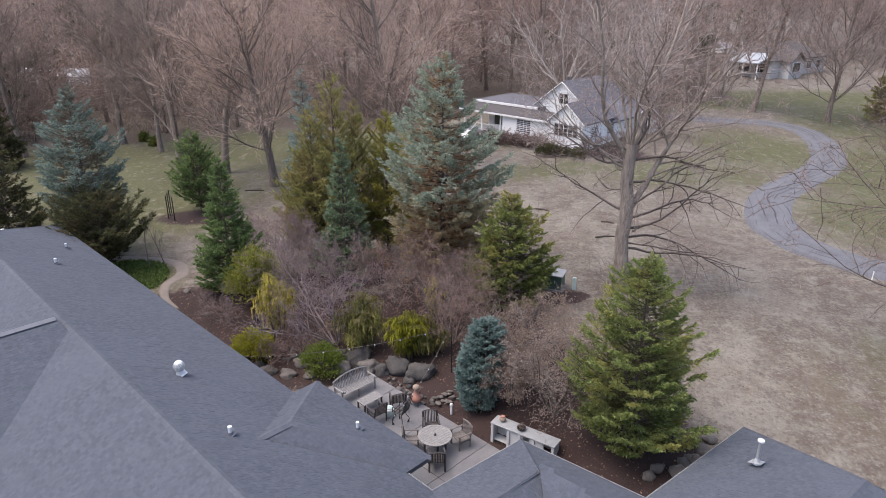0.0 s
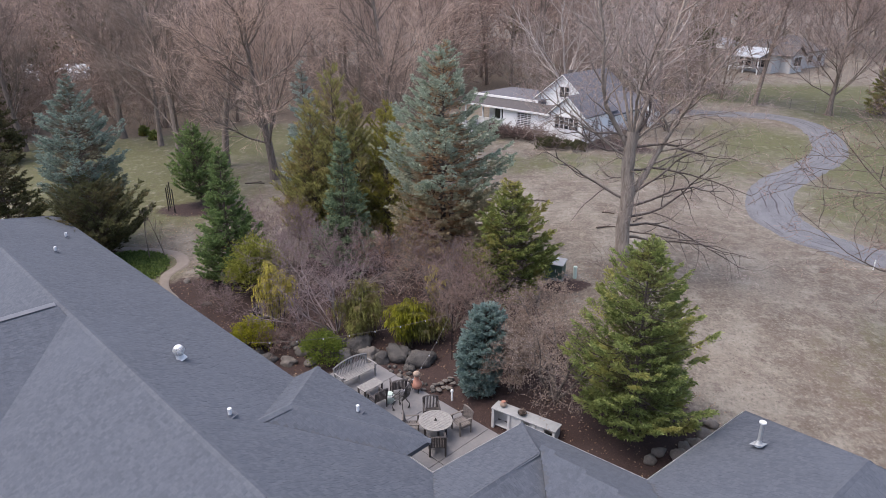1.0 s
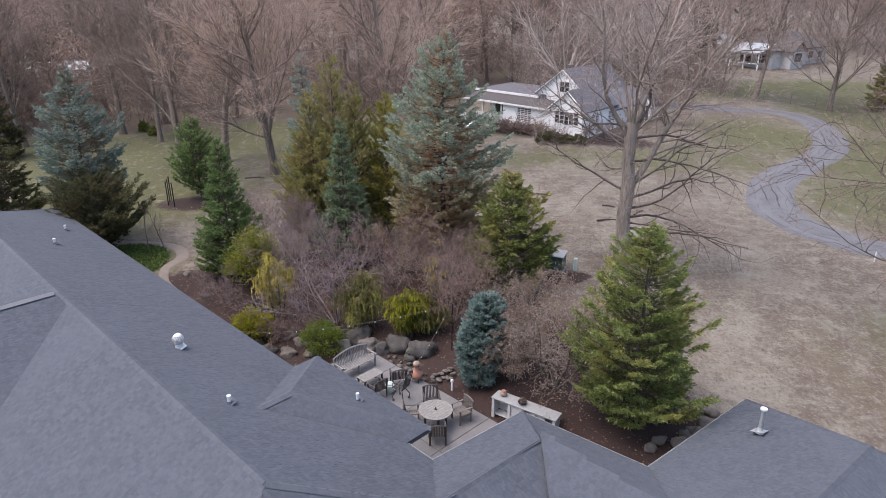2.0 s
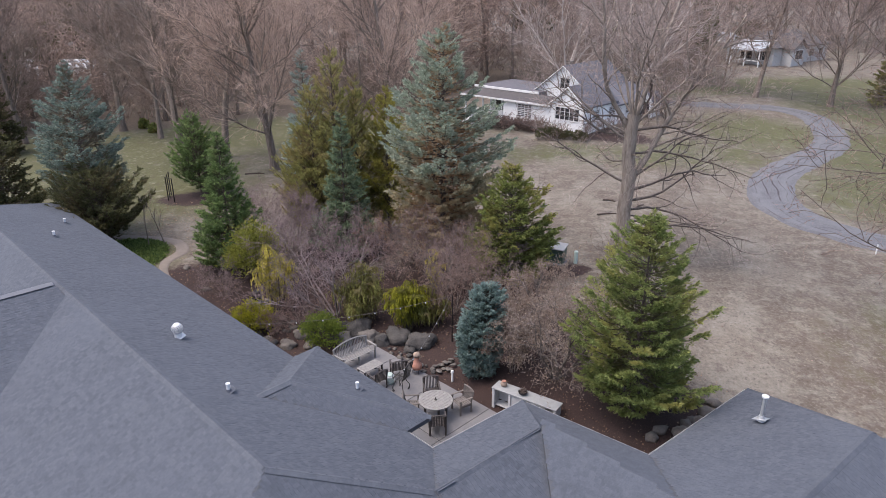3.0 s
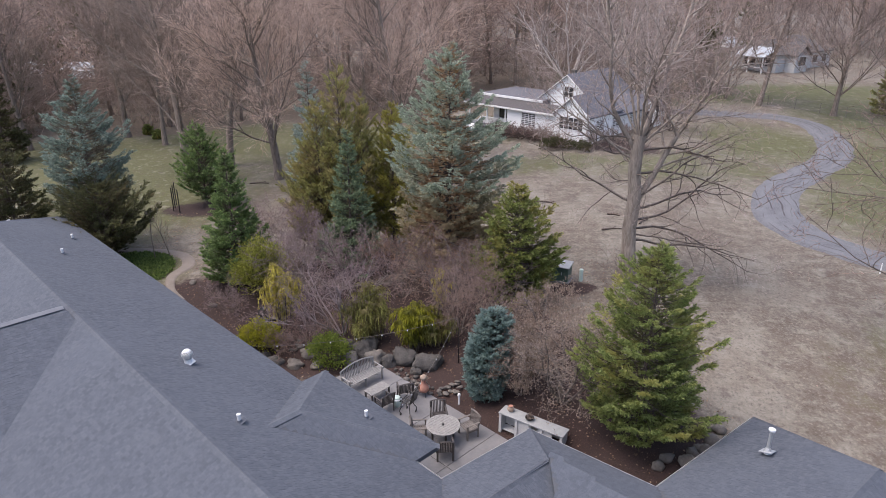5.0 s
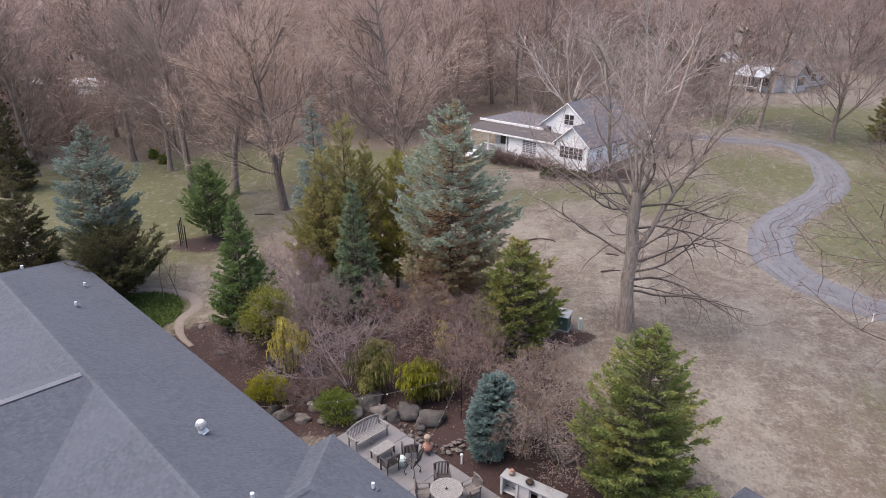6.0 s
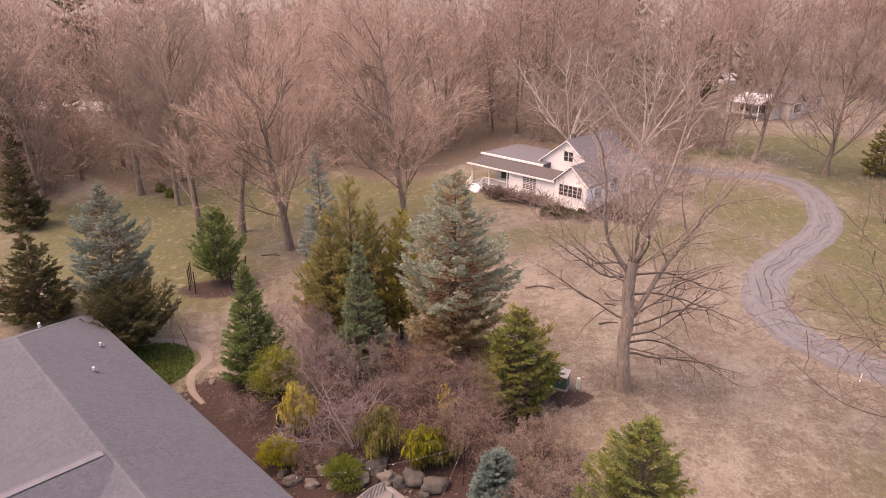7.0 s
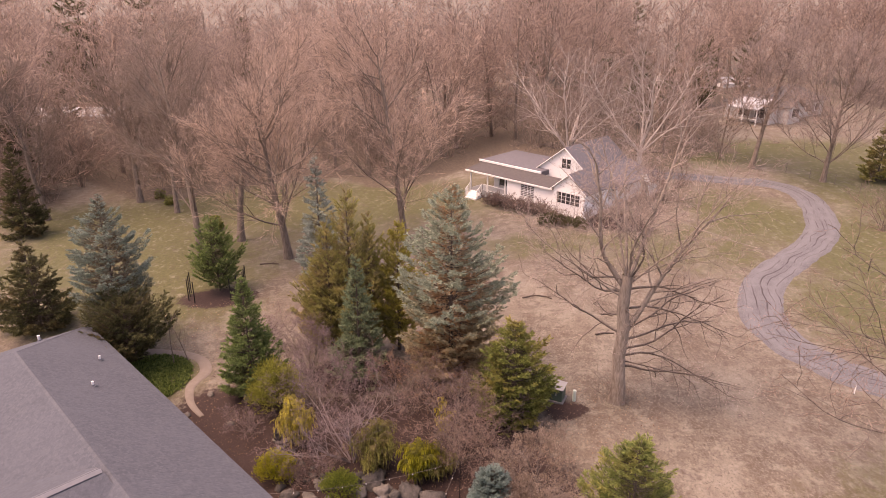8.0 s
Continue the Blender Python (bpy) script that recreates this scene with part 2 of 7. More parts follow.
M = {
    "ground": ground_material(),
    "shingle": shingle_material("roof_shingle", (0.053, 0.061, 0.079), (0.084, 0.094, 0.116), "island"),
    "shingle_piece": shingle_material("roof_shingle_single", (0.053, 0.061, 0.079), (0.084, 0.094, 0.116), "each"),
    "shingle_cap": shingle_material("cap_shingle", (0.064, 0.072, 0.091), (0.092, 0.102, 0.123), "island"),
    "underlay": plain("roof_underlay", (0.0522, 0.05568, 0.06612), (0.07395, 0.0783, 0.09135), 3.0, 0.9),
    "cap": plain("ridge_cap", (0.1175, 0.1235, 0.1436), (0.1566, 0.161, 0.1827), 2.0, 0.88, 0.0, 0.3, 0.01),
    "steel_dull": plain("dull_flashing", (0.066, 0.073, 0.091), (0.098, 0.105, 0.126), 2.0, 0.88, 0.0, 0.3, 0.01),
    "white_paint": plain("white_paint", (0.72, 0.72, 0.73), (0.82, 0.81, 0.80), 2.0, 0.55),
    "siding": plain("white_siding", (0.82, 0.82, 0.825), (0.88, 0.878, 0.872), 1.3, 0.6),
    "white_metal": plain("white_metal", (0.55, 0.56, 0.58), (0.68, 0.68, 0.69), 3.0, 0.5, 0.0, 0.1),
    "steel": plain("galvanised_steel", (0.34, 0.35, 0.37), (0.48, 0.49, 0.50), 12.0, 0.55, 0.6, 0.1),
    "beige_wall": plain("beige_siding", (0.46, 0.41, 0.35), (0.54, 0.49, 0.42), 2.0, 0.7),
    "concrete": plain("patio_concrete", (0.128, 0.125, 0.13), (0.182, 0.177, 0.182), 1.2, 0.85, 0.0, 0.3, 0.006),
    "track": plain("worn_track", (0.10, 0.09, 0.07), (0.165, 0.148, 0.12), 2.5, 0.95, 0.0, 0.5, 0.02),
    "aged_white": plain("aged_white_paint", (0.40, 0.40, 0.405), (0.54, 0.535, 0.53), 4.0, 0.65),
    "path": plain("sandy_path", (0.142, 0.12, 0.103), (0.20, 0.17, 0.148), 2.5, 0.95, 0.0, 0.5, 0.02),
    "stone": plain("boulder_stone", (0.034, 0.031, 0.029), (0.115, 0.105, 0.098), 2.2, 0.9, 0.0, 0.9, 0.08),
    "pale_stone": plain("pale_stone", (0.07, 0.061, 0.054), (0.17, 0.153, 0.14), 5.0, 0.9, 0.0, 0.5, 0.02),
    "teak": plain("weathered_teak", (0.15, 0.143, 0.138), (0.27, 0.26, 0.25), 9.0, 0.8, 0.0, 0.4, 0.004),
    "aged_wood": plain("aged_brown_wood", (0.085, 0.072, 0.066), (0.19, 0.168, 0.155), 9.0, 0.75, 0.0, 0.4, 0.004),
    "gutter_white": plain("weathered_gutter", (0.36, 0.355, 0.36), (0.46, 0.455, 0.46), 3.0, 0.6),
    "dark_wood": plain("dark_stained_wood", (0.025, 0.020, 0.020), (0.07, 0.06, 0.057), 9.0, 0.6),
    "iron": plain("black_iron", (0.012, 0.012, 0.013), (0.035, 0.033, 0.033), 20.0, 0.5, 0.5),
    "terracotta": plain("terracotta", (0.30, 0.135, 0.095), (0.42, 0.22, 0.165), 5.0, 0.85),
    "sandstone": plain("pale_clay", (0.24, 0.175, 0.135), (0.35, 0.27, 0.215), 6.0, 0.9),
    "green_glaze": plain("pale_green_glaze", (0.36, 0.46, 0.42), (0.50, 0.58, 0.54), 9.0, 0.3, 0.0, 0.1),
    "utility_green": plain("utility_green", (0.045, 0.075, 0.06), (0.07, 0.11, 0.085), 5.0, 0.55),
    "grey_top": plain("grey_metal_lid", (0.225, 0.2325, 0.24), (0.3, 0.3075, 0.3075), 5.0, 0.5),
    "house_roof": plain("far_roof_shingle", (0.08265, 0.08265, 0.09744), (0.1392, 0.1348, 0.1522), 5.0, 0.9, 0.0, 0.5, 0.02),
    "brown_roof": plain("brown_roof_shingle", (0.058, 0.052, 0.053), (0.10, 0.089, 0.088), 4.0, 0.9, 0.0, 0.5, 0.02),
    "light_roof": plain("light_metal_roof", (0.28, 0.30, 0.33), (0.40, 0.42, 0.44), 1.0, 0.45),
    "bark_oak": bark("oak_bark", (0.145, 0.118, 0.098), (0.31, 0.26, 0.222)),
    "bark_grey": bark("grey_bark", (0.105, 0.082, 0.068), (0.235, 0.19, 0.16)),
    "bark_shrub": bark("shrub_stem_bark", (0.15, 0.122, 0.118), (0.30, 0.25, 0.245)),
    "bark_dark": bark("dark_bark", (0.055, 0.042, 0.035), (0.12, 0.09, 0.075)),
    "twig_pink": foliage("pinkish_twigs", (0.165, 0.121, 0.105), (0.52, 0.40, 0.343), None, 0.9),
    "twig_grey": foliage("grey_twigs", (0.145, 0.112, 0.095), (0.38, 0.305, 0.262), None, 0.9),
    "twig_red": foliage("reddish_twigs", (0.118, 0.077, 0.069), (0.33, 0.235, 0.212), None, 0.9),
    "twig_tan": foliage("tan_twigs", (0.145, 0.10, 0.085), (0.38, 0.28, 0.242), None, 0.9),
    "twig_lilac": foliage("lilac_grey_twigs", (0.145, 0.106, 0.108), (0.37, 0.287, 0.29), None, 0.9),
    "bud_tan": foliage("tan_buds", (0.19, 0.145, 0.115), (0.39, 0.31, 0.25), None, 0.9),
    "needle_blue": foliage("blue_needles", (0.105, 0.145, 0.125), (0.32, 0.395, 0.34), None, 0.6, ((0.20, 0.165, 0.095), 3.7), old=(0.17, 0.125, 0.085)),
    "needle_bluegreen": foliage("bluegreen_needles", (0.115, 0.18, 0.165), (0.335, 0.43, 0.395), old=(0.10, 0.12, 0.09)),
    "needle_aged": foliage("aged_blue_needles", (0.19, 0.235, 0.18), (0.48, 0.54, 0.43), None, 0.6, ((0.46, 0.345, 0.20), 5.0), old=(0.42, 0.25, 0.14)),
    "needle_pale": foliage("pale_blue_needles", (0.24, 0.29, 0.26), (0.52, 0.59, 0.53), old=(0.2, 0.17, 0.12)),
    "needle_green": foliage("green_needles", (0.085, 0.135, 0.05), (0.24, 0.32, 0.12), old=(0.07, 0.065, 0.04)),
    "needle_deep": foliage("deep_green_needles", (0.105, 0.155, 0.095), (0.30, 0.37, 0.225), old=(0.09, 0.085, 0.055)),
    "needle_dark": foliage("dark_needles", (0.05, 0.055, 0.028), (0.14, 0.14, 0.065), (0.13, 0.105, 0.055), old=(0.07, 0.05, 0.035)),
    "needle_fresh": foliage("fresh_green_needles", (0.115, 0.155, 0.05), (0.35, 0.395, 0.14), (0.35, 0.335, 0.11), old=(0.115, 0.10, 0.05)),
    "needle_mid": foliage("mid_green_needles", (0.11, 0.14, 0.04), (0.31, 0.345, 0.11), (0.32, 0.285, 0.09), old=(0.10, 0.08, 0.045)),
    "twig_pale": foliage("pale_twigs", (0.20, 0.16, 0.142), (0.42, 0.345, 0.31), None, 0.9),
    "twig_rose": foliage("rosy_tan_twigs", (0.255, 0.187, 0.155), (0.70, 0.545, 0.463), None, 0.9),
    "twig_oak": foliage("grey_tan_twigs", (0.22, 0.172, 0.155), (0.52, 0.42, 0.38), None, 0.9),
    "bark_pale": bark("pale_bark", (0.33, 0.285, 0.26), (0.56, 0.50, 0.465)),
    "bark_limb": bark("brown_limb_bark", (0.07, 0.056, 0.049), (0.165, 0.132, 0.113)),
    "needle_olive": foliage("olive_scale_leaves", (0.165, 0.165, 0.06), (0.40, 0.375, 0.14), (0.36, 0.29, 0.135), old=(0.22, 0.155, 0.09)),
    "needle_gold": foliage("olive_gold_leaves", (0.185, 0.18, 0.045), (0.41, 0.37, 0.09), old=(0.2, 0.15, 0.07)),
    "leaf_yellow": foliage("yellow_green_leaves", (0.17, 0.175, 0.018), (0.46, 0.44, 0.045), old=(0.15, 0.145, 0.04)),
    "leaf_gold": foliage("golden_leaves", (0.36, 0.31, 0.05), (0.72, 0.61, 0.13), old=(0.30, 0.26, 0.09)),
    "leaf_moss": foliage("moss_green_leaves", (0.155, 0.17, 0.038), (0.42, 0.425, 0.095)),
    "leaf_lime": foliage("lime_green_leaves", (0.102, 0.144, 0.0264), (0.24, 0.288, 0.054)),
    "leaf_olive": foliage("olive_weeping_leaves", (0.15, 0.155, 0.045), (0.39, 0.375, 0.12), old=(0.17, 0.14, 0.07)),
    "twig_rosy": foliage("rosy_twigs", (0.155, 0.108, 0.104), (0.40, 0.305, 0.292), None, 0.9),
    "twig_russet": foliage("russet_twigs", (0.22, 0.13, 0.085), (0.42, 0.27, 0.19), None, 0.9),
    "leaf_ground": foliage("ground_cover_leaves", (0.06, 0.10, 0.03), (0.19, 0.25, 0.075)),
    "dry_leaf": foliage("dry_leaves", (0.16, 0.10, 0.07), (0.42, 0.31, 0.22), None, 0.9),
}


def drive_material():
    s = Shader("worn_asphalt", 0.9)
    fine, mid = s.noise(14.0, 4.0), s.noise(0.8, 4.0)
    col = s.mix(s.remap(mid, 0.3, 0.7), (0.070, 0.072, 0.083), (0.112, 0.114, 0.127))
    col = s.mix(s.remap(fine, 0.45, 0.7, 0.0, 0.5), col, (0.27, 0.25, 0.25))
    wander = s.math("ADD", s.attr("across"), s.math("MULTIPLY", s.math("SUBTRACT", s.noise(0.16, 1.5, 0.5), 0.5), 1.2))
    for place, width in ((-0.58, 0.010), (-0.30, 0.008), (-0.06, 0.014), (0.26, 0.011), (0.62, 0.008)):
        off = s.math("ABSOLUTE", s.math("SUBTRACT", wander, place))
        gap = s.remap(s.noise(0.5, 3.0), 0.42, 0.52, 0.0, 0.95)
        col = s.mix(s.math("MULTIPLY", s.remap(off, width, width * 2.6, 1.0, 0.0), gap), col, (0.034, 0.029, 0.032))
    worn = s.math("ABSOLUTE", s.math("SUBTRACT", s.math("ABSOLUTE", s.attr("across")), 0.45))
    col = s.mix(s.remap(worn, 0.02, 0.25, 0.4, 0.0), col, (0.155, 0.155, 0.168))
    edge = s.math("ADD", s.math("ABSOLUTE", s.attr("across")), s.math("MULTIPLY", s.math("SUBTRACT", s.noise(1.3, 4.0), 0.5), 0.5))
    col = s.mix(s.remap(edge, 0.8, 1.02, 0.0, 0.8), col, (0.10, 0.088, 0.066))
    s.colour(col).bump(fine, 0.4, 0.02)
    return s.mat


def glass_material():
    s = Shader("window_glass", 0.06)
    s.colour(s.mix(s.remap(s.noise(1.5), 0.35, 0.65), (0.02, 0.022, 0.026), (0.06, 0.06, 0.065)))
    s.bsdf.inputs["Specular IOR Level"].default_value = 0.6
    return s.mat


M["drive"], M["glass"] = drive_material(), glass_material()


# ---- building helpers ----
def thing(name, label, category, group="", kind="", at=(0, 0, 0), turn=0.0):
    """An empty at a thing's base, which its parts hang under."""
    ob = new(name)
    ob.empty_display_size = 0.2
    ob.matrix_world = pose(*at, 0, 0, turn)
    return tagged(ob, label, category, group, kind)


def part(name, bm, material, parent=None, label="", smooth=False):
    """Links a bmesh as one mesh object, under a thing or a part."""
    me = bpy.data.meshes.new(name)
    bm.to_mesh(me)
    bm.free()
    me.materials.append(M[material])
    if smooth:
        me.polygons.foreach_set("use_smooth", [True] * len(me.polygons))
    ob = new(name, me)
    ob.parent = parent
    return tagged(ob, label)


def raw(name, verts, faces, material, parent=None, label="", smooth=False):
    """A mesh object from arrays of vertices and of faces of one size."""
    me = bpy.data.meshes.new(name)
    verts, faces = np.asarray(verts, np.float32), np.asarray(faces, np.int32)
    k = faces.shape[1]
    me.vertices.add(len(verts))
    me.vertices.foreach_set("co", verts.ravel())
    me.loops.add(faces.size)
    me.loops.foreach_set("vertex_index", faces.ravel())
    me.polygons.add(len(faces))
    me.polygons.foreach_set("loop_start", np.arange(0, faces.size, k, dtype=np.int32))
    me.polygons.foreach_set("use_smooth", np.full(len(faces), smooth))
    me.update(calc_edges=True)
    me.materials.append(M[material])
    ob = new(name, me)
    ob.parent = parent
    return tagged(ob, label, kind="stuff" if name in BITS else "")


BITS = ("branchwork", "upper_branchwork", "lower_branchwork", "crown", "foliage", "framework", "dead_foliage")


def block(bm, size, at=(0, 0, 0), turn=(0, 0, 0), bevel=0.0):
    """A box, its edges rounded by bevel."""
    out = bmesh.ops.create_cube(bm, size=1.0, matrix=pose(*at, *turn) @ Matrix.Diagonal((*size, 1)))
    if bevel:
        edges = list({e for v in out["verts"] for e in v.link_edges})
        bmesh.ops.bevel(bm, geom=edges, offset=bevel, segments=1, affect="EDGES")
    return bm


def drum(bm, r0, r1, h, at=(0, 0, 0), turn=(0, 0, 0), sides=16):
    """An upright frustum standing on its base at at."""
    bmesh.ops.create_cone(bm, cap_ends=True, segments=sides, radius1=r0, radius2=r1, depth=h, matrix=pose(*at, *turn) @ pose(0, 0, h / 2))
    return bm


def rod(bm, a, b, r, sides=6):
    """A round bar between two points."""
    a, b = Vector(a), Vector(b)
    m = Matrix.Translation((a + b) / 2) @ (b - a).to_track_quat("Z", "Y").to_matrix().to_4x4()
    bmesh.ops.create_cone(bm, cap_ends=True, segments=sides, radius1=r, radius2=r, depth=(b - a).length, matrix=m)
    return bm


def lathe(bm, outline, sides=20, at=(0, 0, 0)):
    """A turned body from (radius, height) pairs."""
    rings = [[bm.verts.new((at[0] + r * math.cos(2 * math.pi * k / sides), at[1] + r * math.sin(2 * math.pi * k / sides), at[2] + z)) for k in range(sides)] for r, z in outline]
    for lo, hi in zip(rings, rings[1:]):
        for k in range(sides):
            bm.faces.new((lo[k], lo[(k + 1) % sides], hi[(k + 1) % sides], hi[k]))
    bm.faces.new(rings[0][::-1])
    bm.faces.new(rings[-1])
    return bm


def prism(bm, corners, drop):
    """A slab: its top face has these corners, its underside lies drop below."""
    top = [bm.verts.new(c) for c in corners]
    low = [bm.verts.new((c[0], c[1], c[2] - drop)) for c in corners]
    bm.faces.new(top)
    bm.faces.new(low[::-1])
    for k in range(len(top)):
        j = (k + 1) % len(top)
        bm.faces.new((top[k], low[k], low[j], top[j]))
    bmesh.ops.recalc_face_normals(bm, faces=bm.faces[:])
    return bm


B = bmesh.new


# ---- the lie of the land ----
U, V = Vector((0.717, -0.697)), Vector((0.697, 0.717))  # along and across the near house


def hp(u, v, z=0.0):
    """A place in the near house's own axes."""
    p = u * U + v * V
    return (p.x, p.y, z)


def clamp(t, lo=0.0, hi=1.0):
    return np.minimum(np.maximum(t, lo), hi)


def soft(t):
    t = clamp(t)
    return t * t * (3 - 2 * t)


def land(x, y):
    """Height of the ground; takes numbers or arrays."""
    x, y = np.asarray(x, float), np.asarray(y, float)
    z = 0.3 + 0.95 * np.tanh((x - 1) / 10)
    left = 1 / (1 + np.exp(clamp((x - 4) / 5, -40, 40)))
    z = z - 0.018 * clamp(np.minimum(y, 90) - 35, 0, 99) * left
    z = z - (1 - left) * 0.013 * clamp(np.minimum(y, 70) - 36, 0, 99)
    z = z + (1 - left) * 0.03 * clamp(y - 66, 0, 60)
    u, v = x * U.x + y * U.y, x * V.x + y * V.y
    out = np.maximum(np.maximum(-22.0 - u, u + 11.2), np.maximum(11.0 - v, v - 16.7))
    flat = 1 - soft(out / 1.6)
    z = z * (1 - flat) - 0.07 * flat
    return z + 0.05 * np.sin(x * 0.31 + y * 0.17) * np.sin(y * 0.23) * (1 - flat)


def on_land(x, y, dz=0.0):
    return (x, y, float(land(x, y)) + dz)


def spread(lo, hi, fine_lo, fine_hi, step, far_steps):
    """Grid lines that lie close in the middle and far apart outside."""
    mid = np.arange(fine_lo, fine_hi + step / 2, step)
    k = np.linspace(0, 1, far_steps + 1)[1:]
    return np.concatenate([(fine_lo - (fine_lo - lo) * k**3)[::-1], mid, fine_hi + (hi - fine_hi) * k**3])


def blob(x, y, cx, cy, rx, ry, turn=0.0):
    """One inside an ellipse, fading to nought outside."""
    c, s = math.cos(radians(turn)), math.sin(radians(turn))
    dx, dy = x - cx, y - cy
    d = np.sqrt(((dx * c + dy * s) / rx) ** 2 + ((dy * c - dx * s) / ry) ** 2)
    return clamp(1.5 - d, 0, 1)


def build_ground():
    xs, ys = spread(-2500, 2500, -60, 70.5, 0.75, 30), spread(-400, 4000, 5, 101, 0.75, 34)
    gx, gy = np.meshgrid(xs, ys)
    gz = land(gx, gy)
    n, m = gx.shape
    idx = np.arange(n * m).reshape(n, m)
    faces = np.stack([idx[:-1, :-1], idx[:-1, 1:], idx[1:, 1:], idx[1:, :-1]], -1).reshape(-1, 4)
    ob = raw("ground", np.stack([gx, gy, gz], -1).reshape(-1, 3), faces, "ground", smooth=True)
    tagged(ob, "dormant tan lawn with green patches and dark mulch beds", "ground", kind="structure")
    beds = [(-4, 30.5, 9.5, 5.5, -15), (-9.5, 29.5, 5, 3.6, -45), (2.5, 25.5, 4.2, 5.0, 0), (6.2, 20.5, 3.4, 4.2, 0), (-14, 34, 4, 3, -45), (6.6, 33.4, 1.4, 0.9, 0), (0.5, 36.5, 3.6, 2.2, 0), (-6.5, 39, 3.5, 2.6, 0), (-20.5, 52.0, 3.4, 2.0, 10), (14, 71, 9, 3, -40)]
    mulch = np.zeros_like(gx)
    for bed in beds:
        mulch = np.maximum(mulch, blob(gx, gy, *bed))
    greens = [(-27, 54, 10, 12, 0), (-33, 62, 16, 14, 0), (-18, 80, 26, 14, 0), (26, 62, 9, 7, 20), (33, 70, 7, 9, 0), (40, 55, 9, 14, 0), (38, 98, 22, 8, 0), (22, 60, 12, 7, 0), (10, 62, 10, 4, 0), (-21, 38, 4, 4, 0), (23, 22, 6, 7, 0), (34, 46, 9, 9, 0), (41, 62, 9, 12, 0), (54, 80, 12, 20, 0), (54, 100, 16, 7, 0), (-40, 72, 14, 10, 0)]
    green = np.zeros_like(gx)
    for g in greens:
        green = np.maximum(green, blob(gx, gy, *g) * (0.95 if g[0] < 0 or g[0] > 30 else 0.72))
    green = np.maximum(green, 0.55 * soft((gy - 100) / 60) * (1 - soft((gy - 230) / 60)))
    edge = np.where((gx > 42) & (gx < 84), 127 + 0.7 * (gx - 50), np.where(gx < -18, 87.0, 93.0) + 5 * np.sin(gx * 0.2))
    woods = soft((gy - edge) / 6 + 0.5) * (1 - soft((gy - 240) / 40))
    woods = np.maximum(woods, soft((np.abs(gx + 5) - 62) / 8) * (gy > 45) * (1 - soft((gy - 240) / 40)) * ((gx < 0) | (gy < 60)))
    for name, values in (("mulch", mulch), ("green", green), ("woods", woods)):
        ob.data.attributes.new(name, "FLOAT", "POINT").data.foreach_set("value", values.ravel().astype(np.float32))


build_ground()


def ribbon(name, line, width, material, label, category, lift=0.03, step=0.5, ruts=False, sides=9, ragged=0.0, start=1.0):
    """A way laid on the ground along a smooth line through a few points."""
    pts = [np.array(p, float) for p in line]
    out = []
    for k in range(len(pts) - 1):
        p0, p1, p2, p3 = pts[max(k - 1, 0)], pts[k], pts[k + 1], pts[min(k + 2, len(pts) - 1)]
        n = max(2, int(np.linalg.norm(p2 - p1) / step))
        for t in np.arange(n) / n:
            out.append(0.5 * (2 * p1 + (p2 - p0) * t + (2 * p0 - 5 * p1 + 4 * p2 - p3) * t * t + (3 * p1 - p0 - 3 * p2 + p3) * t**3))
    path = np.array(out + [pts[-1]])
    way = np.gradient(path, axis=0)
    way /= np.linalg.norm(way, axis=1)[:, None]
    side = np.stack([-way[:, 1], way[:, 0]], 1)
    verts, rut = [], []
    for i, (p, s) in enumerate(zip(path, side)):
        for j in range(sides):
            f = j / (sides - 1) * 2 - 1
            w = width / 2 * (start + (1 - start) * min(1.0, 2.6 * i / len(path))) * (1 + ragged * noise.noise((i * 0.35, f * 3, 1.7)))
            q = p + s * f * w
            edge = -0.10 if j in (0, sides - 1) else lift + 0.04 * (1 - f * f)
            verts.append((q[0], q[1], float(land(q[0], q[1])) + edge))
            rut.append(f)
    n = len(path)
    idx = np.arange(n * sides).reshape(n, sides)
    faces = np.stack([idx[:-1, :-1], idx[:-1, 1:], idx[1:, 1:], idx[1:, :-1]], -1).reshape(-1, 4)
    ob = raw(name, verts, faces, material, smooth=True)
    if ruts:
        ob.data.attributes.new("across", "FLOAT", "POINT").data.foreach_set("value", np.array(rut, np.float32))
    return tagged(ob, label, category, kind="structure")


ribbon("road", [(32.9, 30.3), (25.9, 36.3), (24.4, 38.3), (23.3, 40.9), (23.2, 44.5), (24.9, 49.4), (27.6, 53.5), (31.4, 57.4), (36.5, 63.0), (40.5, 70.4), (42.1, 77.9), (40.1, 82.2), (35.1, 83.8), (30.0, 85.4), (24.0, 86.9)], 4.0, "drive", "winding grey asphalt drive with worn wheel ruts", "driveway", ruts=True, ragged=0.18)
ribbon("pavement", [(-15.6, 34.2), (-16.8, 35.6), (-17.6, 37.6), (-17.3, 39.6), (-18.4, 41.4), (-20.8, 42.2), (-23.5, 42.4)], 1.0, "path", "curving pale sandy garden path", "path", lift=0.02, ragged=0.14, start=0.35)


ribbon("pavement", [(24.2, 68.6), (25.5, 66.2), (27.6, 62.4), (29.4, 60.0)], 0.45, "track", "narrow worn pale track across the lawn", "path", lift=0.015, ragged=0.5)


# ---- the near house: roofs ----
def inside(poly, x, y):
    hit = False
    for (x0, y0), (x1, y1) in zip(poly, poly[1:] + poly[:1]):
        if (y0 > y) != (y1 > y) and x < x0 + (y - y0) / (y1 - y0) * (x1 - x0):
            hit = not hit
    return hit


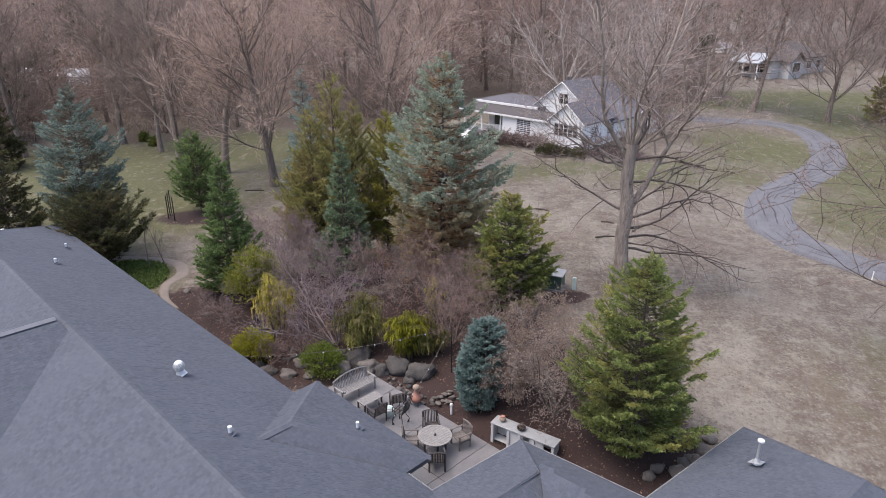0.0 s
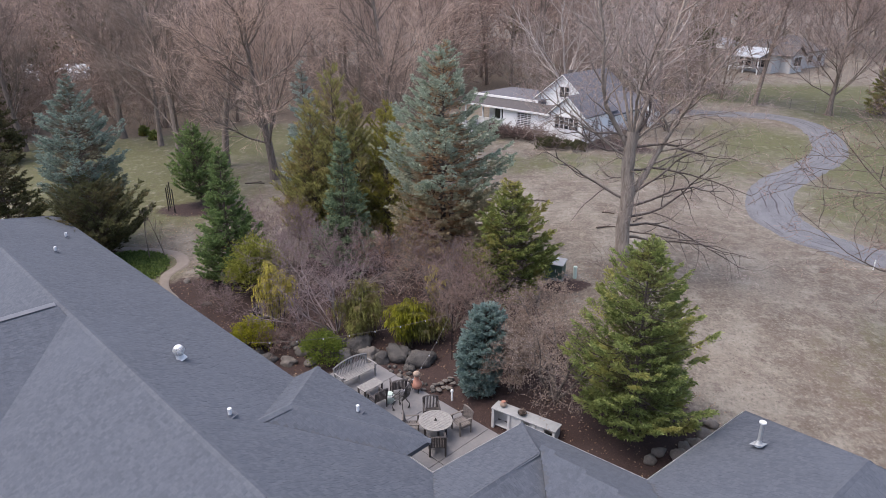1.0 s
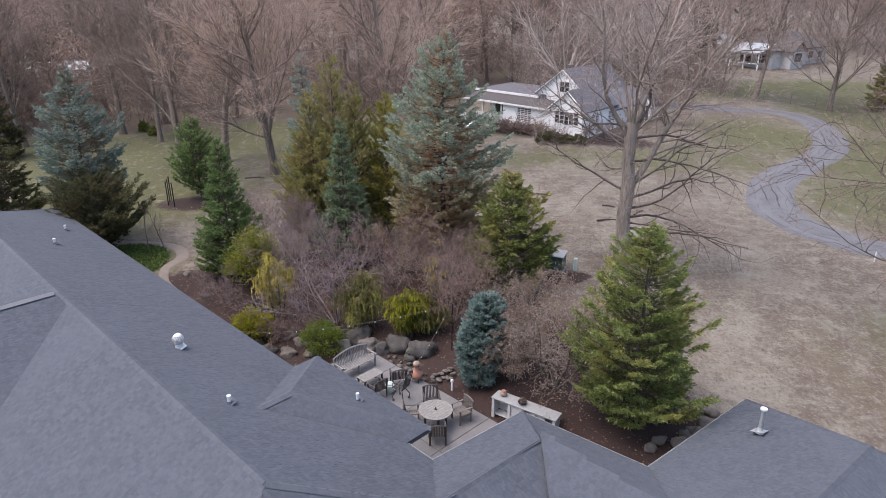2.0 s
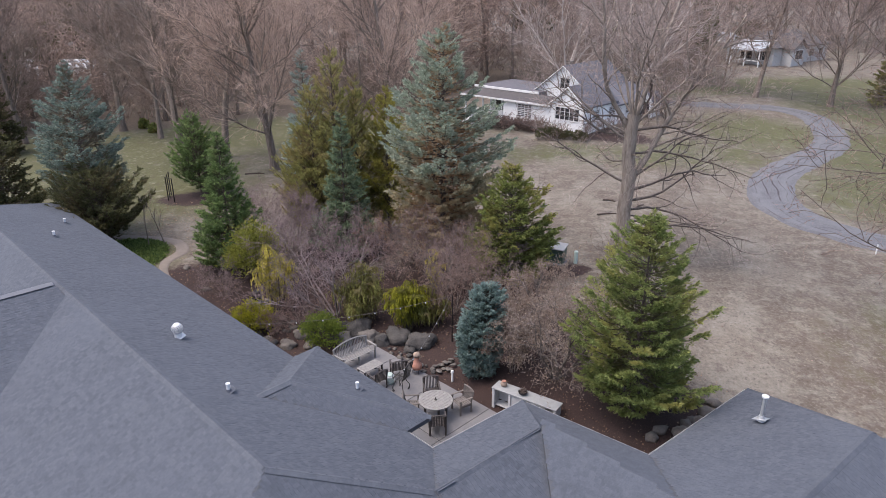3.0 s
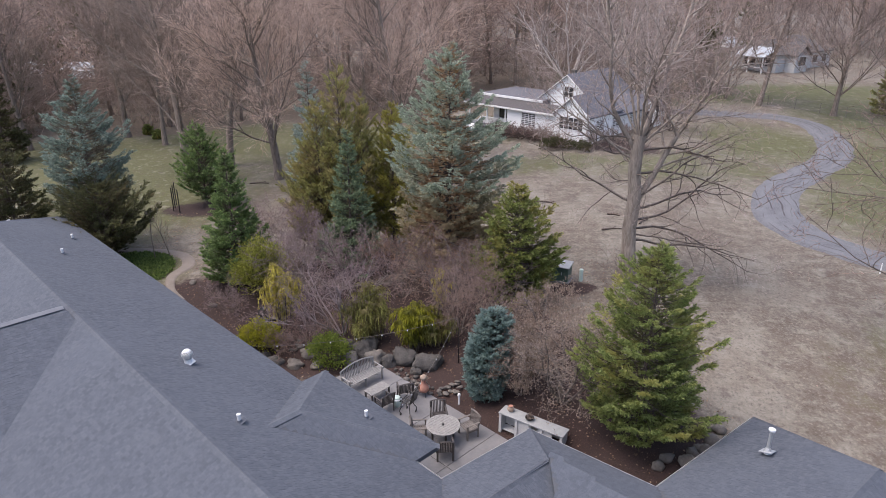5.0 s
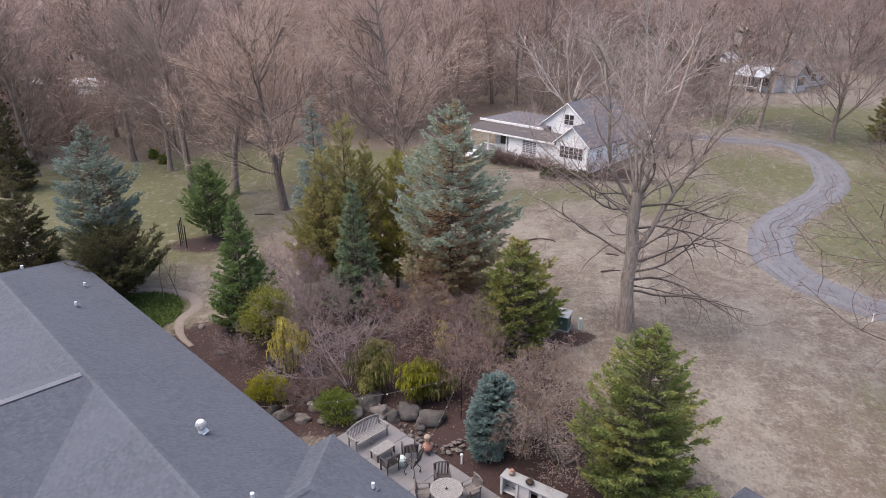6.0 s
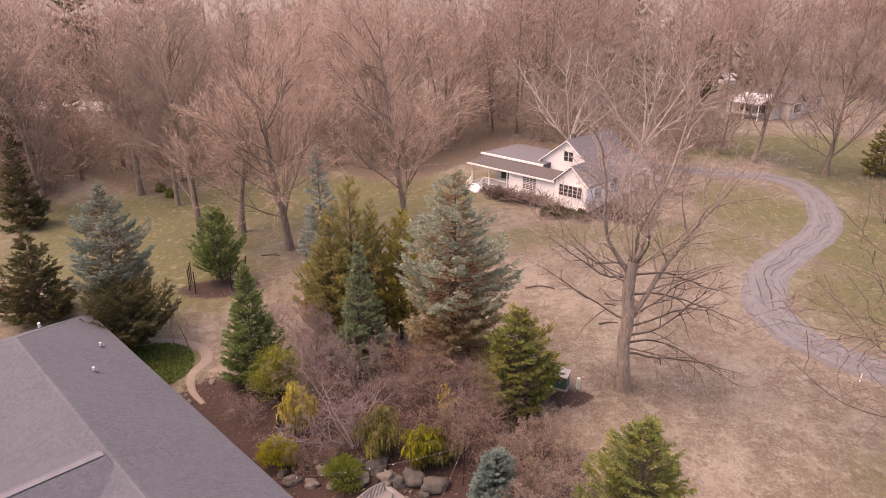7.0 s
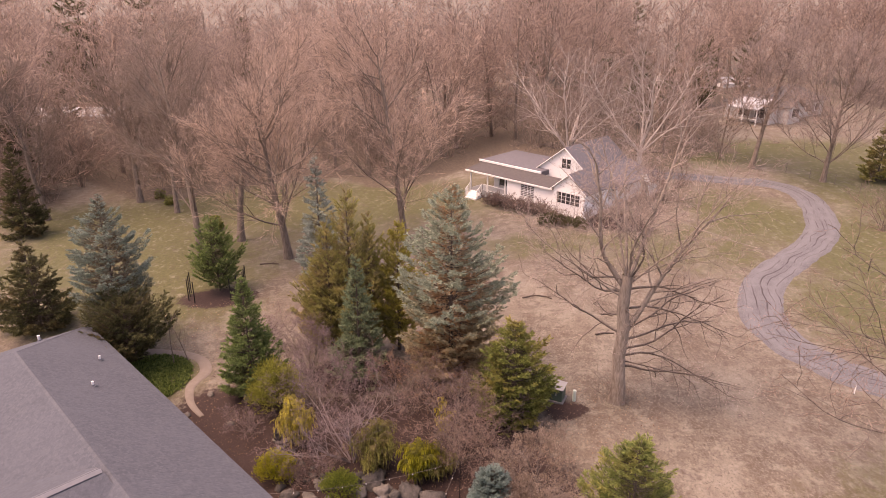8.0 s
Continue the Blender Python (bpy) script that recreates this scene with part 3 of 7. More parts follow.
def wedge(a, b, rise, run, drop=0.0):
    """A shingle tab: thick at its lower edge, thin at its upper one. In its own plane: x along, y up the slope."""
    return [(a, -drop, 0), (b, -drop, 0), (b, run, 0), (a, run, 0), (a, -drop, rise), (b, -drop, rise), (b, run, 0.004), (a, run, 0.004)]


WEDGE_FACES = np.array([(4, 5, 6, 7), (0, 1, 5, 4), (1, 2, 6, 5), (3, 0, 4, 7)])
ROOFS = []


def roof_plane(house, corners, single=None, third=2):
    """A roof slope: its first two corners are its lower edge. Decking, and courses of shingle tabs on it (on the garden side)."""
    pts = [Vector(c) for c in corners]
    along = (pts[1] - pts[0]).normalized()
    normal = (pts[1] - pts[0]).cross(pts[third] - pts[0]).normalized()
    if normal.z < 0:
        normal = -normal
    for p in pts:
        p.z -= (p - pts[0]).dot(normal) / normal.z
    part("roof", prism(B(), [tuple(p) for p in pts], 0.16), "underlay", house)
    up = normal.cross(along)
    if up.z < 0:
        up, along = -up, -along
    base = pts[0]
    flat = [((p - base).dot(along), (p - base).dot(up)) for p in pts]
    ROOFS.append((house, base, along, up, normal, flat, single))


def shingle_all():
    rng = random.Random(5)
    for house, base, along, up, normal, flat, single in ROOFS:
        x0, x1 = min(p[0] for p in flat), max(p[0] for p in flat)
        y0, y1 = min(p[1] for p in flat), max(p[1] for p in flat)
        verts, faces, singles = [], [], []
        y, row = y0, 0
        while y < y1:
            x = x0 - rng.random() * 0.3
            while x < x1:
                w = rng.choice((0.10, 0.13, 0.16, 0.18))
                if (base + along * x + up * y).y > 8.5 and inside(flat, x + w / 2, y + 0.07) and inside(flat, x + 0.02, y + 0.05) and inside(flat, x + w - 0.02, y + 0.05):
                    long = rng.random() < 0.5
                    rise, drop = (rng.choice((0.009, 0.012)), 0.026 if row else 0.0) if long else (rng.choice((0.006, 0.008)), 0.0)
                    if single and single(base + along * x + up * y) and len(singles) < single_limit[0]:
                        singles.append((x, y, w, rise, drop))
                    else:
                        k = len(verts)
                        verts += [base + along * (x + px) + up * (y + py) + normal * (pz + 0.003) for px, py, pz in wedge(0.002, w - 0.002, rise, 0.17, drop)]
                        faces += (WEDGE_FACES + k).tolist()
                x += w
            y += 0.13
            row += 1
        if verts:
            tagged(raw("shingles", [tuple(v) for v in verts], faces, "shingle", house), kind="stuff")
        turn = Matrix((along, up, normal)).transposed().to_4x4()
        for x, y, w, rise, drop in singles:
            key = (w, rise, drop)
            if key not in SINGLE:
                me = bpy.data.meshes.new("shingle")
                me.from_pydata(wedge(0.002, w - 0.002, rise, 0.17, drop), [], WEDGE_FACES.tolist())
                me.materials.append(M["shingle_piece"])
                SINGLE[key] = me
            ob = new("shingle", SINGLE[key])
            ob.parent = house
            ob.matrix_world = Matrix.Translation(base + along * x + up * y + normal * 0.003) @ turn
        single_limit[0] -= len(singles)


SINGLE, single_limit = {}, [290]


def ridge_cap(house, a, b, width=0.24, material="shingle"):
    """A strip of overlapping cap shingles along a ridge or hip."""
    a, b = Vector(a), Vector(b)
    way = (b - a).normalized()
    side = way.cross(Vector((0, 0, 1))).normalized()
    n = max(1, int((b - a).length / 0.16))
    verts, faces = [], []
    for i in range(n):
        p, q = a + way * (i * 0.16), a + way * (i * 0.16 + 0.24)
        k = len(verts)
        for c, lift in ((p, 0.035), (q, 0.02)):
            verts += [c - side * width / 2 + Vector((0, 0, lift - 0.055)), c + Vector((0, 0, lift + 0.012)), c + side * width / 2 + Vector((0, 0, lift - 0.055))]
        faces += [(k, k + 1, k + 4, k + 3), (k + 1, k + 2, k + 5, k + 4)]
    raw("ridge_cap", [tuple(v) for v in verts], faces, material, house, "grey ridge cap shingles")["kind"] = "stuff"


def gutter(house, a, b):
    """A white gutter under an eave, a trough with a lip."""
    a, b = Vector(a), Vector(b)
    way = (b - a).normalized()
    side = way.cross(Vector((0, 0, 1))).normalized()
    bm = B()
    turn = (0, 0, math.degrees(math.atan2(way.y, way.x)))
    mid, length = (a + b) / 2, (b - a).length
    for off, size, dz in ((0.02, (length, 0.012, 0.10), -0.09), (0.085, (length, 0.010, 0.075), -0.085), (0.052, (length, 0.075, 0.010), -0.135)):
        block(bm, size, tuple(mid + side * off + Vector((0, 0, dz))), turn)
    part("gutter", bm, "gutter_white", house, "weathered white gutter")


house = thing("near_house", "low house with grey shingle hip roofs beside a patio", "house", at=hp(-25, 6, 0))
house.matrix_world = Matrix()
EAVE, RIDGE = 2.2, 4.46
SLOPE = (RIDGE - EAVE) / 5.4
EV, RV = 11.5, 6.1  # eave and ridge of the long wing
FAR, BU0_EDGE = -46.75, -19.5  # its far end, and where the bay begins
roof_plane(house, [hp(FAR, EV, EAVE), hp(-9.2, EV, EAVE), hp(-9.68, 9.58, 3.06), hp(-12.1, RV, RIDGE), hp(FAR + 5.4, RV, RIDGE)], None, -1)  # garden slope
roof_plane(house, [hp(-8.0, RV - 5.4, EAVE), hp(FAR, RV - 5.4, EAVE), hp(FAR + 5.4, RV, RIDGE), hp(-12.1, RV, RIDGE)])  # far slope
roof_plane(house, [hp(FAR, RV - 5.4, EAVE), hp(FAR, EV, EAVE), hp(FAR + 5.4, RV, RIDGE)])
STEEP = (RIDGE - 3.06) / 2.42
roof_plane(house, [hp(-6.0, 9.58, RIDGE - STEEP * 6.1), hp(-6.0, -1.95, RIDGE - STEEP * 6.1), hp(-12.1, RV, RIDGE), hp(-9.68, 9.58, 3.06)])  # hipped end
ridge_cap(house, hp(FAR + 5.4, RV, RIDGE), hp(-12.1, RV, RIDGE), 0.26, "shingle_cap")
ridge_cap(house, hp(FAR, EV, EAVE), hp(FAR + 5.4, RV, RIDGE))
ridge_cap(house, hp(-12.1, RV, RIDGE), hp(-9.68, 9.58, 3.06), 0.26, "shingle_cap")
gutter(house, hp(FAR, EV, EAVE), hp(BU0_EDGE, EV, EAVE))
gutter(house, hp(-11.77, EV, EAVE), hp(-12.95, EV, EAVE))
# cross gable on the far side
CU, CZ = -27.0, 4.74
roof_plane(house, [hp(-17.2, -2.6, CZ - 0.4156 * 9.8), hp(-17.2, -2.5, CZ - 0.4156 * 9.8), hp(-25.0, RV + 0.15, CZ - 0.4156 * 2), hp(CU, RV - 0.3, CZ), hp(CU, -2.6, CZ)])
roof_plane(house, [hp(-34.0, -2.6, 1.9), hp(-34.0, 2.0, 1.9), hp(CU - 0.6, RV - 0.3, CZ - 0.25), hp(CU, RV - 0.4, CZ), hp(CU, -2.6, CZ)])
ridge_cap(house, hp(CU, -2.6, CZ), hp(CU, RV - 0.3, CZ), 0.42, "cap")
# hipped bay over the patio
BU0, BU1, BV = -19.4, -12.95, 12.6
BC, BZ = 0.5 * (BU0 + BU1), EAVE + SLOPE * 3.3
BACK = EV - (BZ - EAVE) / SLOPE
roof_plane(house, [hp(BU0, BV, EAVE + 0.01), hp(BU1, BV, EAVE + 0.01), hp(BC, BV - 3.25, BZ)])
roof_plane(house, [hp(BU1, BV, EAVE + 0.01), hp(BU1, EV, EAVE + 0.01), hp(BC, BACK, BZ), hp(BC, BV - 3.25, BZ)])
roof_plane(house, [hp(BU0, EV, EAVE + 0.01), hp(BU0, BV, EAVE + 0.01), hp(BC, BV - 3.25, BZ), hp(BC, BACK, BZ)])
ridge_cap(house, hp(BU0, BV, EAVE), hp(BC, BV - 3.25, BZ), 0.3, "shingle_cap")
ridge_cap(house, hp(BU1, BV, EAVE), hp(BC, BV - 3.25, BZ), 0.26, "shingle_cap")
ridge_cap(house, hp(BC, BV - 3.25, BZ), hp(BC, BACK, BZ), 0.3, "shingle_cap")
gutter(house, hp(BU1, BV, EAVE), hp(BU1, EV, EAVE))
gutter(house, hp(BU0, BV, EAVE), hp(BU1, BV, EAVE))
# hipped wing that closes the patio
C1, CO, CI = hp(-11.77, EV, EAVE), (2.6, 19.0, EAVE), (6.18, 16.2, EAVE)
TOP, P2, Q3, WV = (2.84, 16.4, 3.02), hp(-9.68, 9.58, 3.06), (6.05, 13.26, 3.12), (2.88, 13.2, 2.22)
near_wing = lambda p: p.y < 15.9 and p.y > 12.0
roof_plane(house, [C1, CO, TOP, P2])
roof_plane(house, [CO, CI, Q3, TOP])
LOWER = Vector((0.644, -0.765, -0.40)) * 4.0
roof_plane(house, [tuple(Vector(TOP) + LOWER), tuple(Vector(P2) + LOWER), P2, TOP], near_wing)
roof_plane(house, [WV, tuple(Vector(WV) + Vector((3.19, -2.5, 0)) * 0.3), Q3, TOP], near_wing)
ridge_cap(house, CO, TOP, 0.22)
ridge_cap(house, P2, TOP, 0.2)
ridge_cap(house, Q3, TOP, 0.2)
gutter(house, CO, C1)
gutter(house, CI, CO)
# hipped garage wing
K1, KQ = Vector((10.64, 19.8, EAVE)), Vector((11.75, 14.95, 4.02))
ALONG, ACROSS = Vector((0.775, 0.632, 0)), Vector((0.632, -0.775, 0))
KR = KQ - ALONG * 11
K3 = KQ + ACROSS * 4.5 + ALONG * 2.4 - Vector((0, 0, 1.82))
roof_plane(house, [CI, tuple(K1), tuple(KQ), tuple(KR), WV, Q3])
roof_plane(house, [tuple(K1), tuple(K3), tuple(KQ)])
roof_plane(house, [tuple(K3), tuple(KR + ACROSS * 4.5 - Vector((0, 0, 1.82))), tuple(KR), tuple(KQ)])
ridge_cap(house, tuple(K1), tuple(KQ), 0.2)
ridge_cap(house, tuple(KQ), tuple(KR), 0.22)
gutter(house, K1, CI)


def wall_run(points, top, foot=-1.6, thick=0.2):
    """Walls along a line of plan points, butted at the corners."""
    for a, b in zip(points, points[1:]):
        a, b = Vector((*a[:2], 0)), Vector((*b[:2], 0))
        way = (b - a).normalized()
        bm = block(B(), ((b - a).length - thick, thick, top - foot), tuple((a + b) / 2 + Vector((0, 0, (top + foot) / 2))), (0, 0, math.degrees(math.atan2(way.y, way.x))))
        part("wall", bm, "beige_wall", house)


wall_run([hp(-46.2, 1.2), hp(-46.2, 11.0), hp(-19.0, 11.0), hp(-19.0, 12.1), hp(-13.4, 12.1), hp(-13.4, 11.0), hp(-11.3, 11.0)], EAVE - 0.12)
wall_run([hp(-11.3, 11.0), (2.7, 18.4), (6.2, 15.6), (10.5, 19.1), (15.2, 15.3)], EAVE - 0.12)
wall_run([hp(-46.2, 1.2), hp(-36, 1.2)], EAVE - 0.12)


# ---- roof fittings ----
def on_slope(u, v):
    return hp(u, v, EAVE + SLOPE * (EV - v))


def plumbing_pipe(at, height, r, material="white_metal", label="short white plumbing vent pipe on a shingle roof"):
    ob = thing("vent_pipe", label, "vent pipe", "roof vent pipes", at=at)
    bm = drum(B(), r, r, height, (0, 0, -0.05))
    drum(bm, r * 1.12, r * 1.12, 0.04, (0, 0, height - 0.07))
    part("pipe", bm, material, ob, smooth=False)
    tilt = 21
    part("flashing", drum(block(B(), (0.34, 0.38, 0.012), (0, 0, 0.03), (tilt, 0, -44.2)), r * 1.9, r * 1.15, 0.11, (0, 0, 0.0)), "steel_dull", ob)
    return ob


plumbing_pipe(on_slope(-16.6, 7.5), 0.34, 0.06)
plumbing_pipe(on_slope(-40.1, 10.0), 0.34, 0.065)
plumbing_pipe(on_slope(-36.2, 8.4), 0.34, 0.065)
plumbing_pipe(hp(-45.9, 8.2, EAVE + SLOPE * 0.85), 0.45, 0.085)
plumbing_pipe(hp(-15.3, 11.4, EAVE + SLOPE * 1.15), 0.36, 0.055)


def turbine_vent(at):
    ob = thing("turbine_vent", "white metal turbine vent with curved vanes on a roof", "roof vent", at=at)
    part("base", drum(block(B(), (0.5, 0.5, 0.02), (0, 0, 0.04), (20, 0, -44)), 0.17, 0.15, 0.28, (0, 0, -0.02)), "white_metal", ob)
    part("collar", drum(B(), 0.19, 0.19, 0.03, (0, 0, 0.26)), "steel", ob)
    ob.scale = (0.85, 0.85, 0.85)
    for k in range(14):
        bm, a = B(), 2 * math.pi * k / 14
        rows = []
        for i in range(6):
            f = i / 5
            r = 0.15 + 0.10 * math.sin(math.pi * f) if f < 0.99 else 0.07
            b = a + 0.5 * math.sin(f * math.pi)
            rows.append([bm.verts.new((r * math.cos(b + d), r * math.sin(b + d), 0.29 + 0.34 * f)) for d in (0, 0.30)])
        for lo, hi in zip(rows, rows[1:]):
            bm.faces.new((lo[0], lo[1], hi[1], hi[0]))
        bmesh.ops.solidify(bm, geom=bm.faces[:], thickness=0.006)
        part("vane", bm, "white_metal", ob)
    part("cap", lathe(B(), [(0.10, 0.60), (0.17, 0.61), (0.12, 0.66), (0.02, 0.68)]), "white_metal", ob)


turbine_vent(on_slope(-21.4, 8.1))


def flue(at):
    ob = thing("flue_pipe", "tall galvanised flue pipe with a round cap and flashing", "flue pipe", at=at)
    part("pipe", drum(B(), 0.055, 0.055, 0.85, (0, 0, -0.05)), "steel", ob)
    part("cap", lathe(B(), [(0.07, 0.78), (0.105, 0.80), (0.105, 0.85), (0.03, 0.88)]), "white_metal", ob)
    part("flashing", lathe(block(B(), (0.36, 0.40, 0.012), (0, 0, 0.02), (-17, 10, 39)), [(0.15, -0.02), (0.10, 0.07), (0.07, 0.14)]), "steel", ob, "bright metal flashing")


flue((9.74, 16.97, 2.98))


# ---- plants ----
def tubes(segments, sides):
    """Frustums for (a, b, r0, r1) rows, as vertices and quads."""
    seg = np.asarray(segments, float)
    a, b, r0, r1 = seg[:, 0:3], seg[:, 3:6], seg[:, 6], seg[:, 7]
    way = b - a
    way /= np.linalg.norm(way, axis=1)[:, None] + 1e-9
    ref = np.where(np.abs(way[:, 2:3]) < 0.9, [[0, 0, 1.0]], [[1.0, 0, 0]])
    p = np.cross(way, ref)
    p /= np.linalg.norm(p, axis=1)[:, None] + 1e-9
    q = np.cross(way, p)
    ang = 2 * np.pi * np.arange(sides) / sides
    ring = np.cos(ang)[None, :, None] * p[:, None] + np.sin(ang)[None, :, None] * q[:, None]
    lo, hi = a[:, None] + ring * r0[:, None, None], b[:, None] + ring * r1[:, None, None]
    verts = np.concatenate([lo, hi], 1).reshape(-1, 3)
    k = np.arange(sides)
    quad = np.stack([k, (k + 1) % sides, sides + (k + 1) % sides, sides + k], 1)
    faces = (quad[None] + (np.arange(len(seg)) * 2 * sides)[:, None, None]).reshape(-1, 4)
    return verts, faces


def pipe(points, radii, sides=12, flute=0.0):
    """One continuous stem through points; flute ribs it like an old trunk."""
    pts, n = np.asarray(points, float), len(points)
    way = np.gradient(pts, axis=0)
    way /= np.linalg.norm(way, axis=1)[:, None]
    p = np.cross(way, [[0.31, 0.95, 0.0]])
    p /= np.linalg.norm(p, axis=1)[:, None]
    q = np.cross(way, p)
    a = 2 * np.pi * np.arange(sides) / sides
    rib = 1 + flute * (np.sin(a * 3 + 0.7)[None] + 0.6 * np.sin(a * 5)[None]) * np.linspace(1, 0.35, n)[:, None]
    ring = np.cos(a)[None, :, None] * p[:, None] + np.sin(a)[None, :, None] * q[:, None]
    verts = pts[:, None] + ring * (np.asarray(radii)[:, None] * rib)[:, :, None]
    k = np.arange(sides)
    quad = np.stack([k, (k + 1) % sides, sides + (k + 1) % sides, sides + k], 1)
    faces = (quad[None] + (np.arange(n - 1) * sides)[:, None, None]).reshape(-1, 4)
    return verts.reshape(-1, 3), faces


def grow(rng, p, way, length, radius, level, out, style):
    """One limb that wanders, and the limbs on it. out: a list of rows for each level."""
    n = style["steps"][level]
    kids = style["kids"][level] if level < len(style["kids"]) else 0
    step = length / n
    p, way = np.array(p, float), np.array(way, float)
    marks = []
    for i in range(n):
        way = way + rng.normal(0, style["wander"][level], 3) + np.array([0, 0, style["rise"][level]])
        way /= np.linalg.norm(way)
        r0, r1 = radius * (1 - 0.8 * i / n), radius * (1 - 0.8 * (i + 1) / n)
        q = p + way * step
        out[level].append((*p, *q, r0, r1))
        marks.append((p, q, way.copy(), r0))
        p = q
    for c in range(kids):
        f = style["from"][level] + (1 - style["from"][level]) * (c + rng.random()) / kids
        i = min(n - 1, int(f * n))
        a, b, w, r = marks[i]
        at = a + (b - a) * rng.random()
        side = rng.normal(0, 1, 3)
        side -= side @ w * w
        side /= np.linalg.norm(side)
        spread_ = style["angle"][level] * rng.uniform(0.75, 1.2)
        aim = w * math.cos(spread_) + side * math.sin(spread_)
        size = length * style["ratio"][level] * rng.uniform(0.7, 1.15) * (1.15 - 0.55 * f)
        grow(rng, at, aim, size, min(r * 0.7, radius * style["thin"][level]), level + 1, out, style)


WOODLAND = dict(steps=(9, 6, 4, 2, 1), kids=(18, 10, 9, 8), wander=(0.05, 0.10, 0.13, 0.15, 0.15), rise=(0.02, 0.09, 0.07, 0.05, 0.04), angle=(0.75, 0.65, 0.6, 0.55), ratio=(0.52, 0.5, 0.52, 0.7), thin=(0.24, 0.40, 0.5, 0.6))
WOODLAND["from"] = (0.22, 0.15, 0.15, 0.1)
VASE = dict(WOODLAND, kids=(22, 11, 9, 8), angle=(0.85, 0.65, 0.55, 0.5), ratio=(0.62, 0.52, 0.54, 0.7), rise=(0.03, 0.10, 0.08, 0.05, 0.04))
VASE["from"] = (0.12, 0.15, 0.15, 0.1)
OAK = dict(steps=(9, 10, 6, 3, 2), kids=(13, 10, 7, 5), wander=(0.03, 0.15, 0.2, 0.22, 0.2), rise=(0.03, -0.005, 0.01, 0.01, 0.01), angle=(1.05, 0.75, 0.8, 0.75), ratio=(0.5, 0.4, 0.5, 0.6), thin=(0.3, 0.45, 0.5, 0.6))
OAK["from"] = (0.5, 0.2, 0.15, 0.1)
LIMB = dict(OAK, kids=(13, 8, 5, 4), wander=(0.03, 0.17, 0.22, 0.24, 0.2), ratio=(0.5, 0.42, 0.5, 0.6))
LEADER = dict(OAK, rise=(0.03, 0.02, 0.05, 0.04, 0.02), kids=(13, 12, 8, 6), ratio=(0.5, 0.47, 0.52, 0.6), wander=(0.03, 0.09, 0.18, 0.22, 0.2), thin=(0.3, 0.34, 0.5, 0.6))


def skeleton_of(seed, height, radius, style, twig=0.014, lean=(0, 0)):
    """Rows of a bare tree that stands at the origin: the stout limbs, and the fine twigs."""
    rng = np.random.default_rng(seed)
    out = [[] for _ in range(5)]
    grow(rng, (0, 0, -0.3), (lean[0], lean[1], 1.0), height, radius, 0, out, style)
    flare = out[0][0]
    out[0][0] = (*flare[:6], flare[6] * 1.35, flare[7])
    stout = [r for level in out[:3] for r in level]
    fine = [r for level in out[3:] for r in level]
    stout = [(*r[:6], max(r[6], twig), max(r[7], twig)) for r in stout]
    fine = [(*r[:6], max(r[6], twig), max(r[7], twig * 0.6)) for r in fine]
    return out[0], stout[len(out[0]):], fine


def bare_tree(name, at, seed, height, radius, style, wood, twigs, label, twig=0.014, lean=(0, 0), group="bare trees"):
    ob = thing(name, label, "tree", group, at=at)
    trunk, limbs, fine = skeleton_of(seed, height, radius, style, twig, lean)
    raw("trunk", *pipe([r[:3] for r in trunk] + [trunk[-1][3:6]], [r[6] for r in trunk] + [trunk[-1][7]], 10, 0.06), wood, ob, smooth=True)
    raw("branchwork", *tubes(limbs, 5), wood, ob, smooth=True)
    raw("crown", *slips(fine), twigs, ob)
    return ob


def slips(segments):
    """Thin tapering slips of wood for twigs too fine to show their roundness."""
    seg = np.asarray(segments, float)
    a, b, r = seg[:, 0:3], seg[:, 3:6], seg[:, 6:7]
    way = b - a
    side = np.cross(way, np.stack([np.sin(a[:, 2] * 9), np.cos(a[:, 0] * 9), np.sin(a[:, 1] * 7)], 1))
    side /= np.linalg.norm(side, axis=1)[:, None] + 1e-9
    verts = np.stack([a - side * r, a + side * r, b], 1).reshape(-1, 3)
    return verts, np.arange(len(verts)).reshape(-1, 3)


